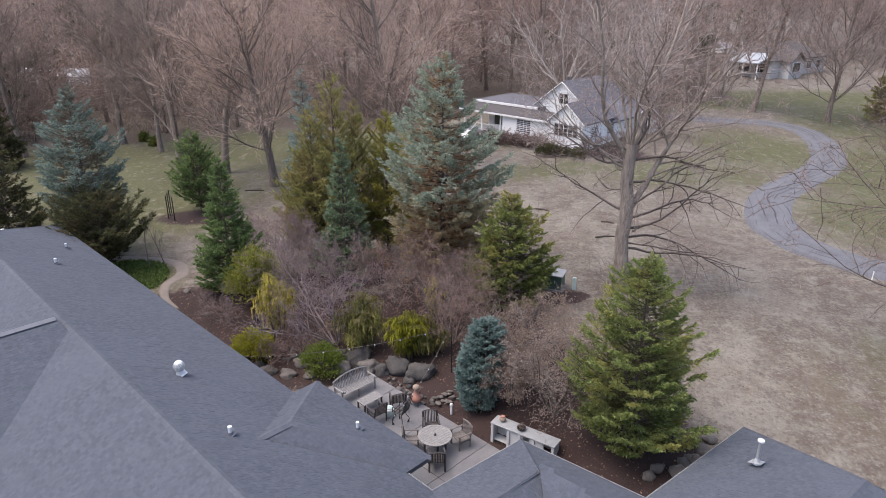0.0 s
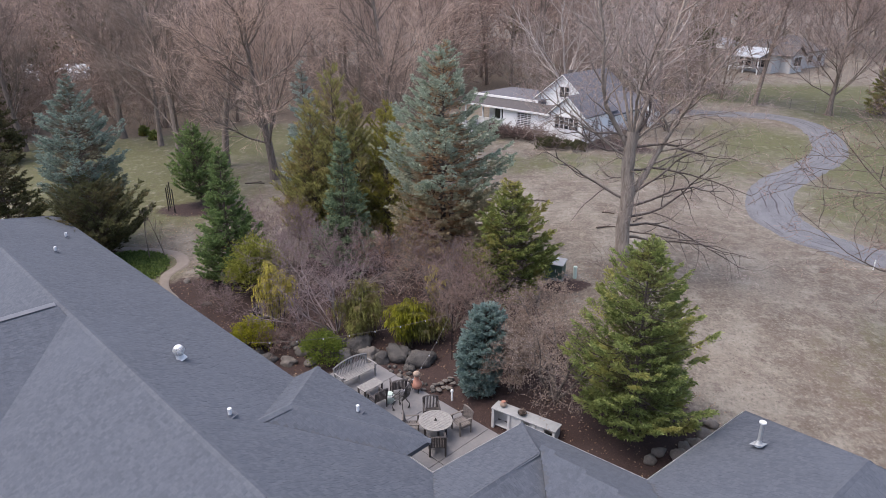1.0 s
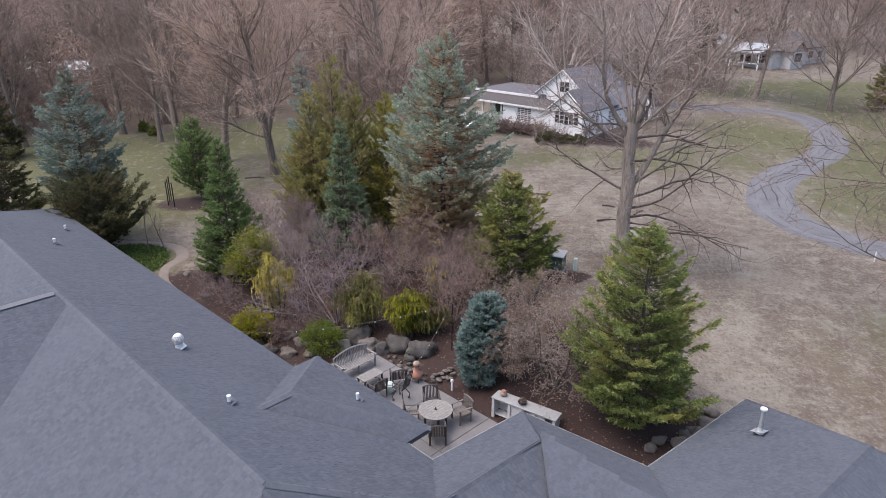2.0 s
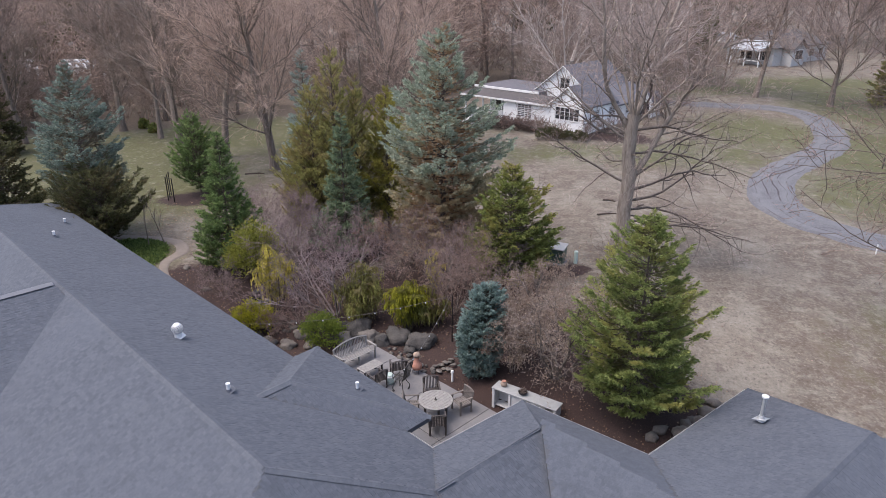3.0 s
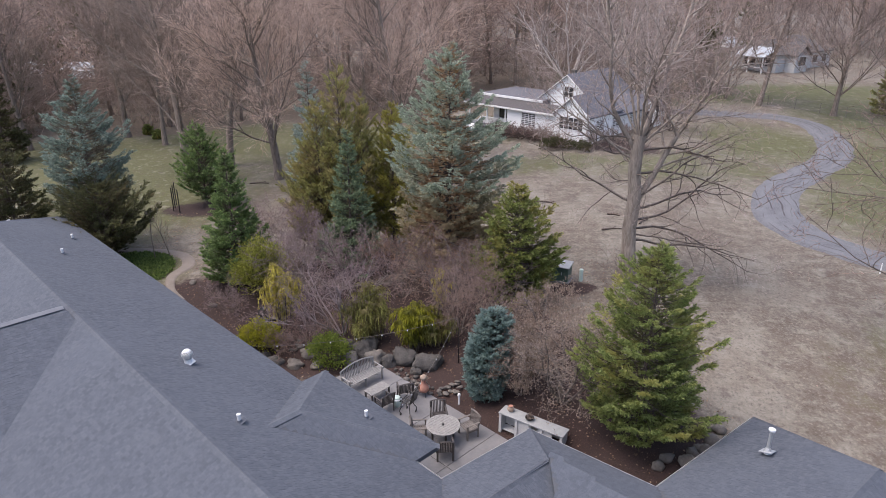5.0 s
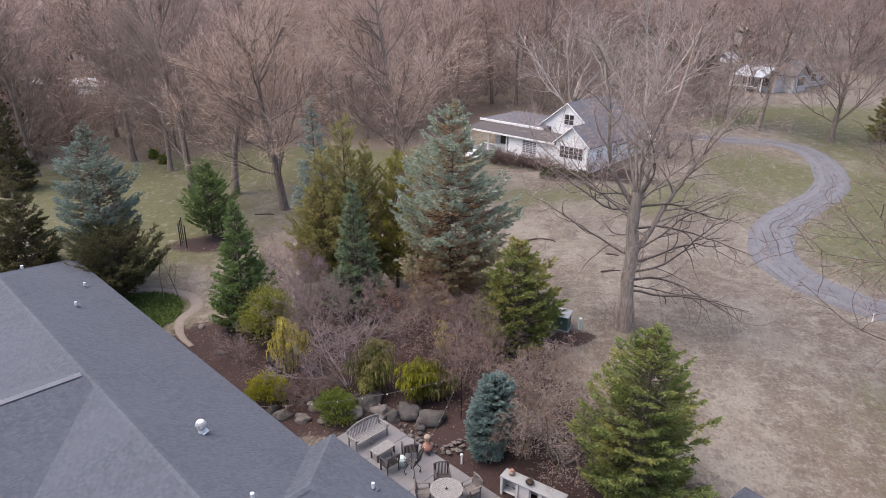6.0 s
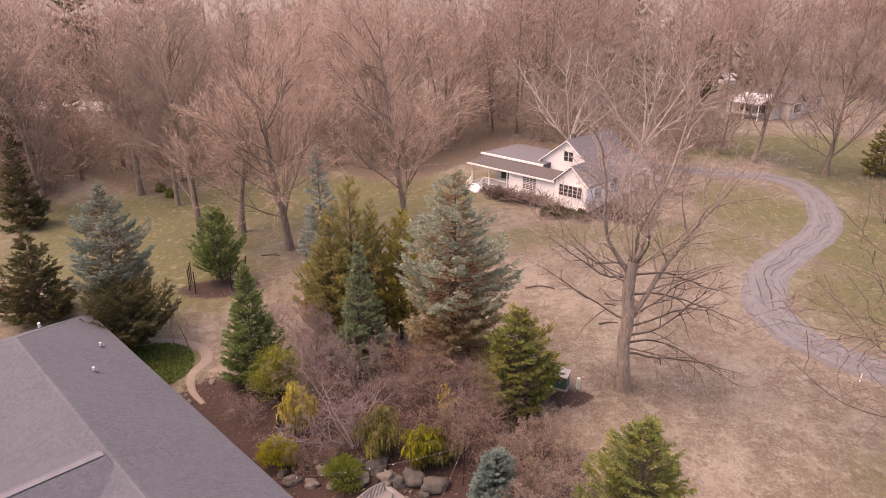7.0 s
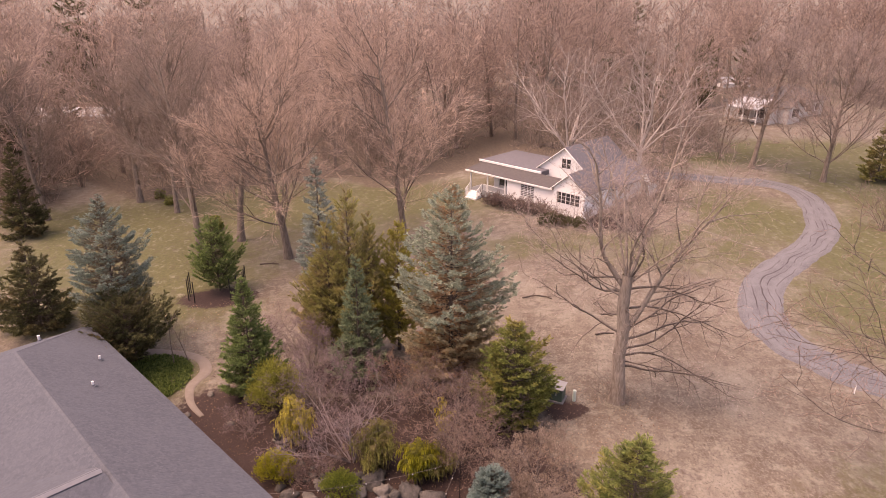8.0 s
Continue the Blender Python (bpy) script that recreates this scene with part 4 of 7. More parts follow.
def limbed_tree(name, at, seed, leaders, low, trunk, wood, twigs, label, twig=0.011):
    """An old tree whose trunk splits into leaders, with long crooked limbs low down.
    leaders: (height, azimuth, tilt, length, radius); low: (height, azimuth, rise, length, radius); trunk: (height, radius, lean x)."""
    rng = np.random.default_rng(seed)
    ob = thing(name, label, "tree", "bare trees", at=at)
    h, r, lx = trunk
    n = 8
    wob = [(lx * k / n + 0.06 * math.sin(k * 1.7), 0.06 * math.cos(k * 2.1), h * k / n - 0.3 * (k == 0)) for k in range(n + 1)]
    rad = [r * (1.45 if k == 0 else 1.08 if k == 1 else 1 - 0.22 * k / n) for k in range(n + 1)]
    raw("trunk", *pipe(wob, rad, 14, 0.09), wood, ob, smooth=True)
    out = [[] for _ in range(5)]

    def start(z):
        k = min(n - 1, int(z / h * n))
        f = z / h * n - k
        return np.array(wob[k]) * (1 - f) + np.array(wob[k + 1]) * f

    for z, az, tilt, length, radius in leaders:
        way = (math.cos(radians(az)) * math.sin(radians(tilt)), math.sin(radians(az)) * math.sin(radians(tilt)), math.cos(radians(tilt)))
        grow(rng, start(min(z, h * 0.99)), way, length, radius * 0.74, 1, out, LEADER)
    def rows(levels):
        return [(*q[:6], max(q[6], twig), max(q[7], twig)) for level in levels for q in level]

    raw("upper_branchwork", *tubes(rows(out[:3]), 5), wood, ob, smooth=True)
    fine = [(*q[:6], max(q[6], twig), max(q[7], twig * 0.6)) for level in out[3:] for q in level]
    out = [[] for _ in range(5)]
    for z, az, rise, length, radius in low:
        way = (math.cos(radians(az)), math.sin(radians(az)), rise)
        grow(rng, start(z), np.array(way) / np.linalg.norm(way), length, radius * 0.95, 1, out, LIMB)
    fine += [(*q[:6], max(q[6], twig), max(q[7], twig * 0.6)) for level in out[3:] for q in level]
    raw("lower_branchwork", *tubes(rows(out[:3]), 5), "bark_limb", ob, smooth=True)
    raw("crown", *slips(fine), twigs, ob)
    return ob


def sprays(base, aim, length, width, rng, cross=True):
    """Leaf-shaped slips: for each root and direction one or two crossing diamonds."""
    n = len(base)
    aim = aim / (np.linalg.norm(aim, axis=1)[:, None] + 1e-9)
    side = np.cross(aim, rng.normal(0, 1, (n, 3)))
    side /= np.linalg.norm(side, axis=1)[:, None] + 1e-9
    other = np.cross(aim, side)
    length, width = np.broadcast_to(length, n)[:, None], np.broadcast_to(width, n)[:, None]
    mid, tip = base + aim * length * 0.45, base + aim * length
    verts = [base, mid + side * width, tip, mid - side * width]
    if cross:
        verts += [base + other * 0.002, mid + other * width, tip + other * 0.002, mid - other * width]
    k = len(verts)
    v = np.stack(verts, 1).reshape(-1, 3)
    quad = np.arange(k).reshape(-1, 4)
    f = (quad[None] + (np.arange(n) * k)[:, None, None]).reshape(-1, 4)
    return v, f


CONE = ((0, 0.72), (0.06, 0.92), (0.14, 1.0), (0.5, 0.62), (0.8, 0.27), (0.95, 0.09), (1, 0.02))


def conifer(name, at, seed, height, width, needles, label, whorls=26, arms=9, droop=0.25, lift=0.25, density=1.0, shoot=(0.34, 0.016), profile=CONE, clear=0.03, wood="bark_dark", group="conifers", ragged=0.25, gaps=0.06, lumps=0.35, lean=(0, 0), steep=0.0):
    """A spruce: a straight stem, whorls of arms that sag and turn up at the tips, and on each arm a fan of shoots set with needle tufts.
    profile: (height, reach) pairs from foot to tip; steep raises the arms as on an arborvitae."""
    rng = np.random.default_rng(seed)
    ob = thing(name, label, "tree", group, at=at)
    R = width / 2
    stem = [(lean[0] * k / 8, lean[1] * k / 8, height * k / 8 - 0.2 * (k == 0)) for k in range(9)]
    raw("trunk", *pipe(stem, [0.0135 * height * (1.3 if k == 0 else 1 - k / 8.3) for k in range(9)], 8), wood, ob, smooth=True)
    arms_, roots, aims, sizes, inner = [], [], [], [], []
    hs, rs = zip(*profile)
    for w in range(whorls):
        f = clear + (1 - clear) * (w + rng.random() * 0.8) / whorls
        reach = R * float(np.interp(f, hs, rs))
        n = max(4, int(arms * (0.6 + 0.55 * (1 - f))))
        for k in range(n):
            a = 2 * math.pi * (k + rng.random()) / n + w
            if f < 0.85 and rng.random() < gaps:
                continue
            z0 = height * (f + rng.normal(0, 0.6) / whorls)
            lump = 1 + lumps * noise.noise((math.cos(a) * 1.4 + seed, math.sin(a) * 1.4, z0 * 0.55))
            L = max(0.16, reach * lump * rng.uniform(1 - ragged, 1.0 + 0.35 * ragged))
            out = np.array([math.cos(a), math.sin(a), 0])
            s = np.linspace(0, 1, 5)
            sag, turn = rng.uniform(0.55, 1.4), rng.normal(0, 0.10)
            rise = ((lift + turn) * s - sag * droop * (1 - 0.55 * f) * np.sin(s * math.pi * 0.62) + (0.35 * f + steep) * s) * L + 0.14 * L * s**3
            line = np.array([[lean[0] * f, lean[1] * f, z0]]) + out * (s * L)[:, None] + np.array([[0, 0, 1.0]]) * rise[:, None]
            for i in range(4):
                arms_.append((*line[i], *line[i + 1], 0.010 + 0.007 * L * (1 - s[i]), 0.008 + 0.007 * L * (1 - s[i + 1])))
            m = max(6, int(density * (6 + 13 * L)))
            t = np.sqrt(rng.random(m)) * 0.88 + 0.12
            across = np.array([-out[1], out[0], 0])
            fan = rng.uniform(-1, 1, m)
            side = 0.34 * L * (1.04 - t) + 0.05
            here = np.stack([np.interp(t, s, line[:, c]) for c in range(3)], 1) + across * (fan * side)[:, None]
            here[:, 2] += rng.normal(0, 0.03, m) - 0.14 * np.abs(fan) * side
            way = out * 0.7 + across * fan[:, None] * 0.9 + rng.normal(0, 0.16, (m, 3)) + np.array([0, 0, 0.08 + 0.25 * f + steep])
            way /= np.linalg.norm(way, axis=1)[:, None]
            size = shoot[0] * rng.uniform(0.6, 1.25, m) * (0.6 + 0.4 * (1 - f))
            tufts = 7
            u = np.tile(np.linspace(-0.15, 0.8, tufts), m)
            base = np.repeat(here, tufts, 0) + np.repeat(way * size[:, None], tufts, 0) * u[:, None]
            aim = np.repeat(way, tufts, 0) * 0.75 + rng.normal(0, 0.42, (m * tufts, 3)) + np.array([0, 0, 0.22])
            roots.append(base)
            aims.append(aim)
            sizes.append(np.repeat(size, tufts) * (0.6 - 0.2 * np.abs(u)))
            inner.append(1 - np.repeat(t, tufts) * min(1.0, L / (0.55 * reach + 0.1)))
    raw("branchwork", *tubes(arms_, 3), wood, ob)
    roots, aims, sizes, inner = (np.concatenate(q) for q in (roots, aims, sizes, inner))
    aims /= np.linalg.norm(aims, axis=1)[:, None]
    wide = shoot[1] / shoot[0] * 4.0
    rows = np.column_stack([roots, roots + aims * sizes[:, None], sizes * wide, sizes * 0])
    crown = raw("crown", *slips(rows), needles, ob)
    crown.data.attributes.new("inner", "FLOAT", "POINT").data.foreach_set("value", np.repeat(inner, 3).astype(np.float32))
    return ob


def weeping_shrub(name, at, seed, height, width, leaves, label, stems=16, strands=60, hang=0.5, group="shrubs", lean=(0, 0), tip=0.12):
    """An open thread-leaved evergreen: arching stems, side boughs, and thin strands that hang from them in curtains."""
    rng = np.random.default_rng(seed)
    ob = thing(name, label, "shrub", group, at=at)
    wood, fine, inner = [], [], []
    for k in range(stems):
        a, far, top = rng.random() * 2 * math.pi, math.sqrt(rng.random()), height * rng.uniform(0.72, 1.04)
        top *= 1 - 0.42 * far**2
        out = np.array([math.cos(a) * far * width / 2 + lean[0], math.sin(a) * far * width / 2 + lean[1], 0])
        s = np.linspace(0, 1, 7)
        line = out * (0.3 + 0.7 * s**1.5)[:, None] + np.array([0, 0, 1.0]) * (top * np.sin(s * math.pi * 0.56))[:, None]
        line += rng.normal(0, 0.03, line.shape) * s[:, None]
        for i in range(6):
            wood.append((*line[i], *line[i + 1], 0.026 * (1.1 - s[i]), 0.026 * (1.1 - s[i + 1])))
        for _ in range(strands):
            t = 0.16 + 0.84 * rng.random() ** 0.9
            p = np.array([np.interp(t, s, line[:, c]) for c in range(3)])
            b, reach = rng.random() * 2 * math.pi, rng.uniform(0.05, 0.17) * width
            q = p + np.array([math.cos(b) * reach, math.sin(b) * reach, 0.10 * reach])
            length = hang * rng.uniform(0.45, 1.1) * (0.5 + 0.5 * p[2] / height)
            for i in range(9):
                f = i / 8
                at_ = p + (q - p) * min(1, f * 1.6) + np.array([0, 0, -length * max(0, f - 0.35) ** 1.3])
                way = (q - p) * 0.5 + np.array([0, 0, -0.15 - 0.6 * f]) * reach * 2 + rng.normal(0, 0.25 * reach, 3)
                way *= tip * rng.uniform(0.8, 1.5) / (np.linalg.norm(way) + 1e-6)
                fine.append((*at_, *(at_ + way), 0.028, 0))
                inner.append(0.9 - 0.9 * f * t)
    fine, inner = np.array(fine), np.array(inner)
    keep = fine[:, 2] > 0.08
    raw("framework", *tubes(wood, 4), "bark_dark", ob, smooth=True)
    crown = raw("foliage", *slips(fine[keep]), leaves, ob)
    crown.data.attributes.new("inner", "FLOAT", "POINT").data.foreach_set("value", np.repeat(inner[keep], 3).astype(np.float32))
    return ob


def leafy_shrub(name, at, seed, height, width, leaves, label, count=2600, weep=0.0, group="shrubs", leaf=(0.13, 0.03), deep=None):
    """A bush: stems that fork from the ground, and leaves in uneven clumps round their ends."""
    rng = np.random.default_rng(seed)
    ob = thing(name, label, "shrub", group, at=at)
    stems, roots, aims = [], [], []
    clumps = max(14, count // 55)
    for _ in range(clumps):
        a, r = rng.random() * 2 * math.pi, math.sqrt(rng.random())
        h = math.sqrt(max(0.03, 1 - (r * 0.93) ** 2)) * rng.uniform(0.62, 1.08)
        end = np.array([r * width / 2 * math.cos(a), (deep or width) / 2 * r * math.sin(a), max(0.12, h * height)])
        foot = end * [0.15, 0.15, 0]
        mid = end * [0.55, 0.55, 0.6]
        stems += [(*foot, *mid, 0.018, 0.012), (*mid, *end, 0.012, 0.006)]
        n = count // clumps
        s = 0.11 * (height * width) ** 0.5
        here = end + rng.normal(0, 1, (n, 3)) * [s, s, s * (0.6 + weep)]
        here[:, 2] -= weep * rng.random(n) * height * 0.3
        roots.append(here)
        aims.append(np.array([math.cos(a) * r, math.sin(a) * r, 0.7 - 1.6 * weep]) + rng.normal(0, 0.5, (n, 3)))
    raw("framework", *tubes(stems, 4), "bark_dark", ob)
    roots, aims = np.concatenate(roots), np.concatenate(aims)
    keep = roots[:, 2] > 0.02
    roots, aims = roots[keep], aims[keep]
    size = leaf[0] * rng.uniform(0.6, 1.3, len(roots))
    raw("foliage", *sprays(roots, aims, size, size * leaf[1] / leaf[0], rng), leaves, ob)
    return ob


SHRUB = dict(steps=(5, 4, 3, 2, 2), kids=(6, 5, 4, 3), wander=(0.14, 0.16, 0.2, 0.2, 0.2), rise=(0.03, 0.03, 0.02, 0.02, 0.0), angle=(0.6, 0.65, 0.7, 0.7), ratio=(0.6, 0.6, 0.6, 0.6), thin=(0.6, 0.6, 0.6, 0.6))
SHRUB["from"] = (0.3, 0.2, 0.2, 0.2)


SPREAD = dict(SHRUB, kids=(6, 6, 5, 4), steps=(6, 5, 3, 2, 1), wander=(0.16, 0.2, 0.24, 0.25, 0.2), rise=(0.05, 0.02, 0.0, 0.0, 0.0), angle=(0.75, 0.85, 0.85, 0.8), ratio=(0.55, 0.6, 0.6, 0.65))


def bare_shrub(name, at, seed, height, width, twigs, label, stems=9, radius=0.035, twig=0.006, deep=1.0, wood="bark_grey", buds=None, budded=0, group="shrubs", style=None):
    """Many stems from one root that spread and fork into fine twigs."""
    rng = np.random.default_rng(seed)
    ob = thing(name, label, "shrub", group, at=at)
    out = [[] for _ in range(5)]
    for k in range(stems):
        a = 2 * math.pi * (k + rng.random()) / stems
        lean = rng.uniform(0.15, 1.0) * width / height * 0.75
        way = np.array([math.cos(a) * lean, math.sin(a) * lean * deep, 1.0])
        way /= np.linalg.norm(way)
        grow(rng, (0.12 * math.cos(a), 0.12 * math.sin(a), -0.05), way, height * rng.uniform(0.75, 1.0) / max(way[2], 0.55), radius * rng.uniform(0.6, 1.1), 0, out, style or SHRUB)
    stout = [(*r[:6], max(r[6], twig), max(r[7], twig)) for level in out[:2] for r in level]
    fine = [(*r[:6], max(r[6], twig), max(r[7], twig * 0.7)) for level in out[2:] for r in level]
    raw("framework", *tubes(stout, 5), wood, ob, smooth=True)
    raw("crown", *slips(fine), twigs, ob)
    if buds:
        ends = np.array([r[3:6] for r in fine])
        pick = ends[rng.integers(0, len(ends), budded)] + rng.normal(0, 0.05, (budded, 3))
        raw("dead_foliage", *sprays(pick, rng.normal(0, 1, (budded, 3)), 0.07, 0.025, rng, False), buds, ob)
    return ob


# conifers of the garden
BROAD = ((0, 0.55), (0.08, 0.72), (0.23, 0.93), (0.43, 1.0), (0.63, 0.80), (0.77, 0.60), (0.9, 0.33), (0.97, 0.13), (1, 0.03))
DOME = ((0, 0.7), (0.1, 0.92), (0.3, 1.0), (0.5, 0.95), (0.75, 0.76), (0.9, 0.5), (0.97, 0.26), (1, 0.08))
TIERED = ((0, 0.62), (0.12, 0.90), (0.28, 1.0), (0.5, 0.82), (0.68, 0.70), (0.88, 0.32), (0.97, 0.12), (1, 0.03))
LOOSE = ((0, 0.75), (0.2, 1.0), (0.45, 0.86), (0.7, 0.58), (0.88, 0.3), (1, 0.06))
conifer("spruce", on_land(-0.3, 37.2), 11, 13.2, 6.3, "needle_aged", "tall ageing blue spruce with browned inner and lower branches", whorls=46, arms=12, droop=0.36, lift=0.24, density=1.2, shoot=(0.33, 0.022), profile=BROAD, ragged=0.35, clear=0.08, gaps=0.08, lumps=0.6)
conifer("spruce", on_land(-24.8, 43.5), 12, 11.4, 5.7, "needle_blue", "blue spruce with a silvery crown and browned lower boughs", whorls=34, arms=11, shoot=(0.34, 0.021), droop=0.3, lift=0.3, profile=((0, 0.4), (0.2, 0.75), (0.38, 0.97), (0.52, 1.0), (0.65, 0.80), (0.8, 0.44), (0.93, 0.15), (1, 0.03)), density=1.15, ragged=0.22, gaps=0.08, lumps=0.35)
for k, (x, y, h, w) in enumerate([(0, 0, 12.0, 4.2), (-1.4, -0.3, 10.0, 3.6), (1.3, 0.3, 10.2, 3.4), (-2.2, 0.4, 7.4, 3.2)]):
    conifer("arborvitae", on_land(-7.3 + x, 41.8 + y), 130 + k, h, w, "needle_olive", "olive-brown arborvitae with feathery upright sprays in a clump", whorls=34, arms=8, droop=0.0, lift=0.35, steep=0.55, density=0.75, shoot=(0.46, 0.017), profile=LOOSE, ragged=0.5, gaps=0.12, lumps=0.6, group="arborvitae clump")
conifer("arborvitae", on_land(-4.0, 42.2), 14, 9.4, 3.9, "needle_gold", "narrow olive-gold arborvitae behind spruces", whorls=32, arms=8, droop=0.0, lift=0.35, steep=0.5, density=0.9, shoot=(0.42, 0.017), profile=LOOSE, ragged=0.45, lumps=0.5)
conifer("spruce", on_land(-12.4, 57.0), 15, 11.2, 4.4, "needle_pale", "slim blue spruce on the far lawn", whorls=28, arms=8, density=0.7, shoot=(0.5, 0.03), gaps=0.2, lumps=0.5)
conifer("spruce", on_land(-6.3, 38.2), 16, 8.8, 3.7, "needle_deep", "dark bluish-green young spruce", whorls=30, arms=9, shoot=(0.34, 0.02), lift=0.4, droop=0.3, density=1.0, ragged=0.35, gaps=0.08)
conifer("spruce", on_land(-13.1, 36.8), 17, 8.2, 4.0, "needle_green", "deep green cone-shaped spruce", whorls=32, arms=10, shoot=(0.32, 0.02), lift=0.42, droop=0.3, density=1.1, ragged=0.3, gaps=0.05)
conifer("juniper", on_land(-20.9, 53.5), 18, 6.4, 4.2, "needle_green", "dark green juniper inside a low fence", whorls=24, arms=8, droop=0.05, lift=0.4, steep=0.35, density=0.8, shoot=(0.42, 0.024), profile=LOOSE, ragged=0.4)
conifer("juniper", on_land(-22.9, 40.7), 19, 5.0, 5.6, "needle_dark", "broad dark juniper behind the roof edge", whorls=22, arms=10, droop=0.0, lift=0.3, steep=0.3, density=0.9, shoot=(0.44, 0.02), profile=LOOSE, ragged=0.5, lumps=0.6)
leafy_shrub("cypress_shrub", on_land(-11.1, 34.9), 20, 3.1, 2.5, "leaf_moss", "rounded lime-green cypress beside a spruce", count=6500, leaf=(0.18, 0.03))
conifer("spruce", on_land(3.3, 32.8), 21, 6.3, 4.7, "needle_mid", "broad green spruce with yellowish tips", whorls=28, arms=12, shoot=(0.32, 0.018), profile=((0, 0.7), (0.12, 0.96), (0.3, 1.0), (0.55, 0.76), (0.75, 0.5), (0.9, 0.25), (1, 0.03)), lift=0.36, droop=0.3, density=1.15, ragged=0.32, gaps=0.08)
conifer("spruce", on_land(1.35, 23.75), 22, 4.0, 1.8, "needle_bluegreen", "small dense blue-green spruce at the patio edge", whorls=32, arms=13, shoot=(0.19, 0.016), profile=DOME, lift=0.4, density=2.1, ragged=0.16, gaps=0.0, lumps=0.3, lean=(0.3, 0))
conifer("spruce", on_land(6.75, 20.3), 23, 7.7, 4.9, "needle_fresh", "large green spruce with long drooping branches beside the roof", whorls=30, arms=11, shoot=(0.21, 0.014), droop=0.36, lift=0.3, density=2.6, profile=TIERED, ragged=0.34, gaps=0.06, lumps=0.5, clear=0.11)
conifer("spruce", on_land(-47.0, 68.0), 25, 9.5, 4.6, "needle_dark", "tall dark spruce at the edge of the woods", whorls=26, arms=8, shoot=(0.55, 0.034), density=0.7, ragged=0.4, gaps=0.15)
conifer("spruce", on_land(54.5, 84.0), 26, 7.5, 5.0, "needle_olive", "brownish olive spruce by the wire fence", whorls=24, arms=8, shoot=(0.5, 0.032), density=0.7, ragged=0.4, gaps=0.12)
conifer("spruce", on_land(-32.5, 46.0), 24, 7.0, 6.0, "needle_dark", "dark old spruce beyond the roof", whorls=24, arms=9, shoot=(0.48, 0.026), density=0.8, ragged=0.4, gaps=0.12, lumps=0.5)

# shrubs of the bed
TWIGGY = dict(SPREAD, kids=(7, 6, 5, 4), wander=(0.18, 0.24, 0.28, 0.3, 0.25), ratio=(0.55, 0.62, 0.62, 0.7))
bare_shrub("shrub", on_land(-5.7, 29.9), 31, 4.3, 5.4, "twig_lilac", "large grey multi-stemmed leafless shrub", stems=9, radius=0.055, twig=0.008, wood="bark_shrub", style=dict(TWIGGY, kids=(7, 6, 4, 3)))
bare_shrub("shrub", on_land(0.3, 29.3), 32, 3.6, 5.2, "twig_tan", "arching pinkish-grey leafless shrub", stems=11, radius=0.04, twig=0.0075, style=TWIGGY)
for k, (x, y, h, kind) in enumerate([(-6.0, 34.6, 3.2, "twig_lilac"), (-2.9, 34.0, 3.3, "twig_red"), (0.3, 33.6, 3.0, "twig_rosy"), (1.5, 31.2, 2.7, "twig_rosy"), (-2.4, 36.2, 2.8, "twig_russet")]):
    bare_shrub("shrub", on_land(x, y), 33 + k, h, 4.4, kind, "russet leafless shrub in a dark bed" if kind == "twig_russet" else "rosy-brown leafless shrub in a dark bed", stems=10, radius=0.03, twig=0.009, wood="bark_limb", style=dict(SHRUB, kids=(5, 5, 4, 3), wander=(0.17, 0.22, 0.26, 0.26, 0.2)))
bare_shrub("shrub", on_land(-10.0, 39.0), 41, 3.6, 5.0, "twig_lilac", "purplish-grey leafless shrub near conifers", stems=12, twig=0.008, style=TWIGGY)
bare_shrub("shrub", on_land(-8.6, 34.9), 42, 3.4, 4.2, "twig_lilac", "purplish-grey leafless shrub near conifers", stems=11, twig=0.0075)
bare_shrub("shrub", on_land(4.4, 22.9), 43, 4.1, 5.4, "twig_pale", "broad rounded shrub of pale brown twigs with dry leaves", stems=9, radius=0.08, twig=0.006, wood="bark_limb", buds="bud_tan", budded=5000, style=dict(TWIGGY, kids=(6, 5, 4, 3), thin=(0.5, 0.5, 0.5, 0.6)))
bare_shrub("shrub", on_land(2.75, 23.6), 44, 2.4, 2.4, "twig_tan", "brownish shrub with old dry leaves beside a spruce", stems=10, radius=0.03, twig=0.006, buds="bud_tan", budded=7000)
bare_shrub("shrub", on_land(3.6, 26.6), 48, 2.6, 3.4, "twig_tan", "brownish leafless shrub with old dry leaves", stems=10, radius=0.03, twig=0.007, buds="bud_tan", budded=6000)
weeping_shrub("golden_cypress", on_land(-8.9, 31.2), 51, 3.9, 2.4, "leaf_gold", "weeping yellow-gold cypress shrub", stems=16, strands=50, hang=1.3)
weeping_shrub("golden_cypress", on_land(-1.9, 27.9), 52, 2.7, 2.5, "leaf_yellow", "bright yellow-green weeping shrub above boulders", stems=20, strands=48, hang=0.8, tip=0.16)
weeping_shrub("golden_cypress", on_land(-0.7, 31.4), 53, 3.3, 1.3, "leaf_gold", "small golden shrub among bare twigs", stems=6, strands=26, hang=0.4)
leafy_shrub("shrub", on_land(-9.6, 28.8), 54, 1.25, 1.9, "leaf_yellow", "low yellow-green evergreen shrub", count=3400, leaf=(0.12, 0.026))
leafy_shrub("shrub", on_land(-5.8, 26.9), 55, 1.35, 1.9, "leaf_lime", "low rounded green shrub by boulders", count=2800, leaf=(0.12, 0.026))
weeping_shrub("shrub", on_land(-4.3, 29.3), 56, 3.1, 3.0, "leaf_olive", "olive-green weeping shrub behind boulders", stems=22, strands=56, hang=1.5)
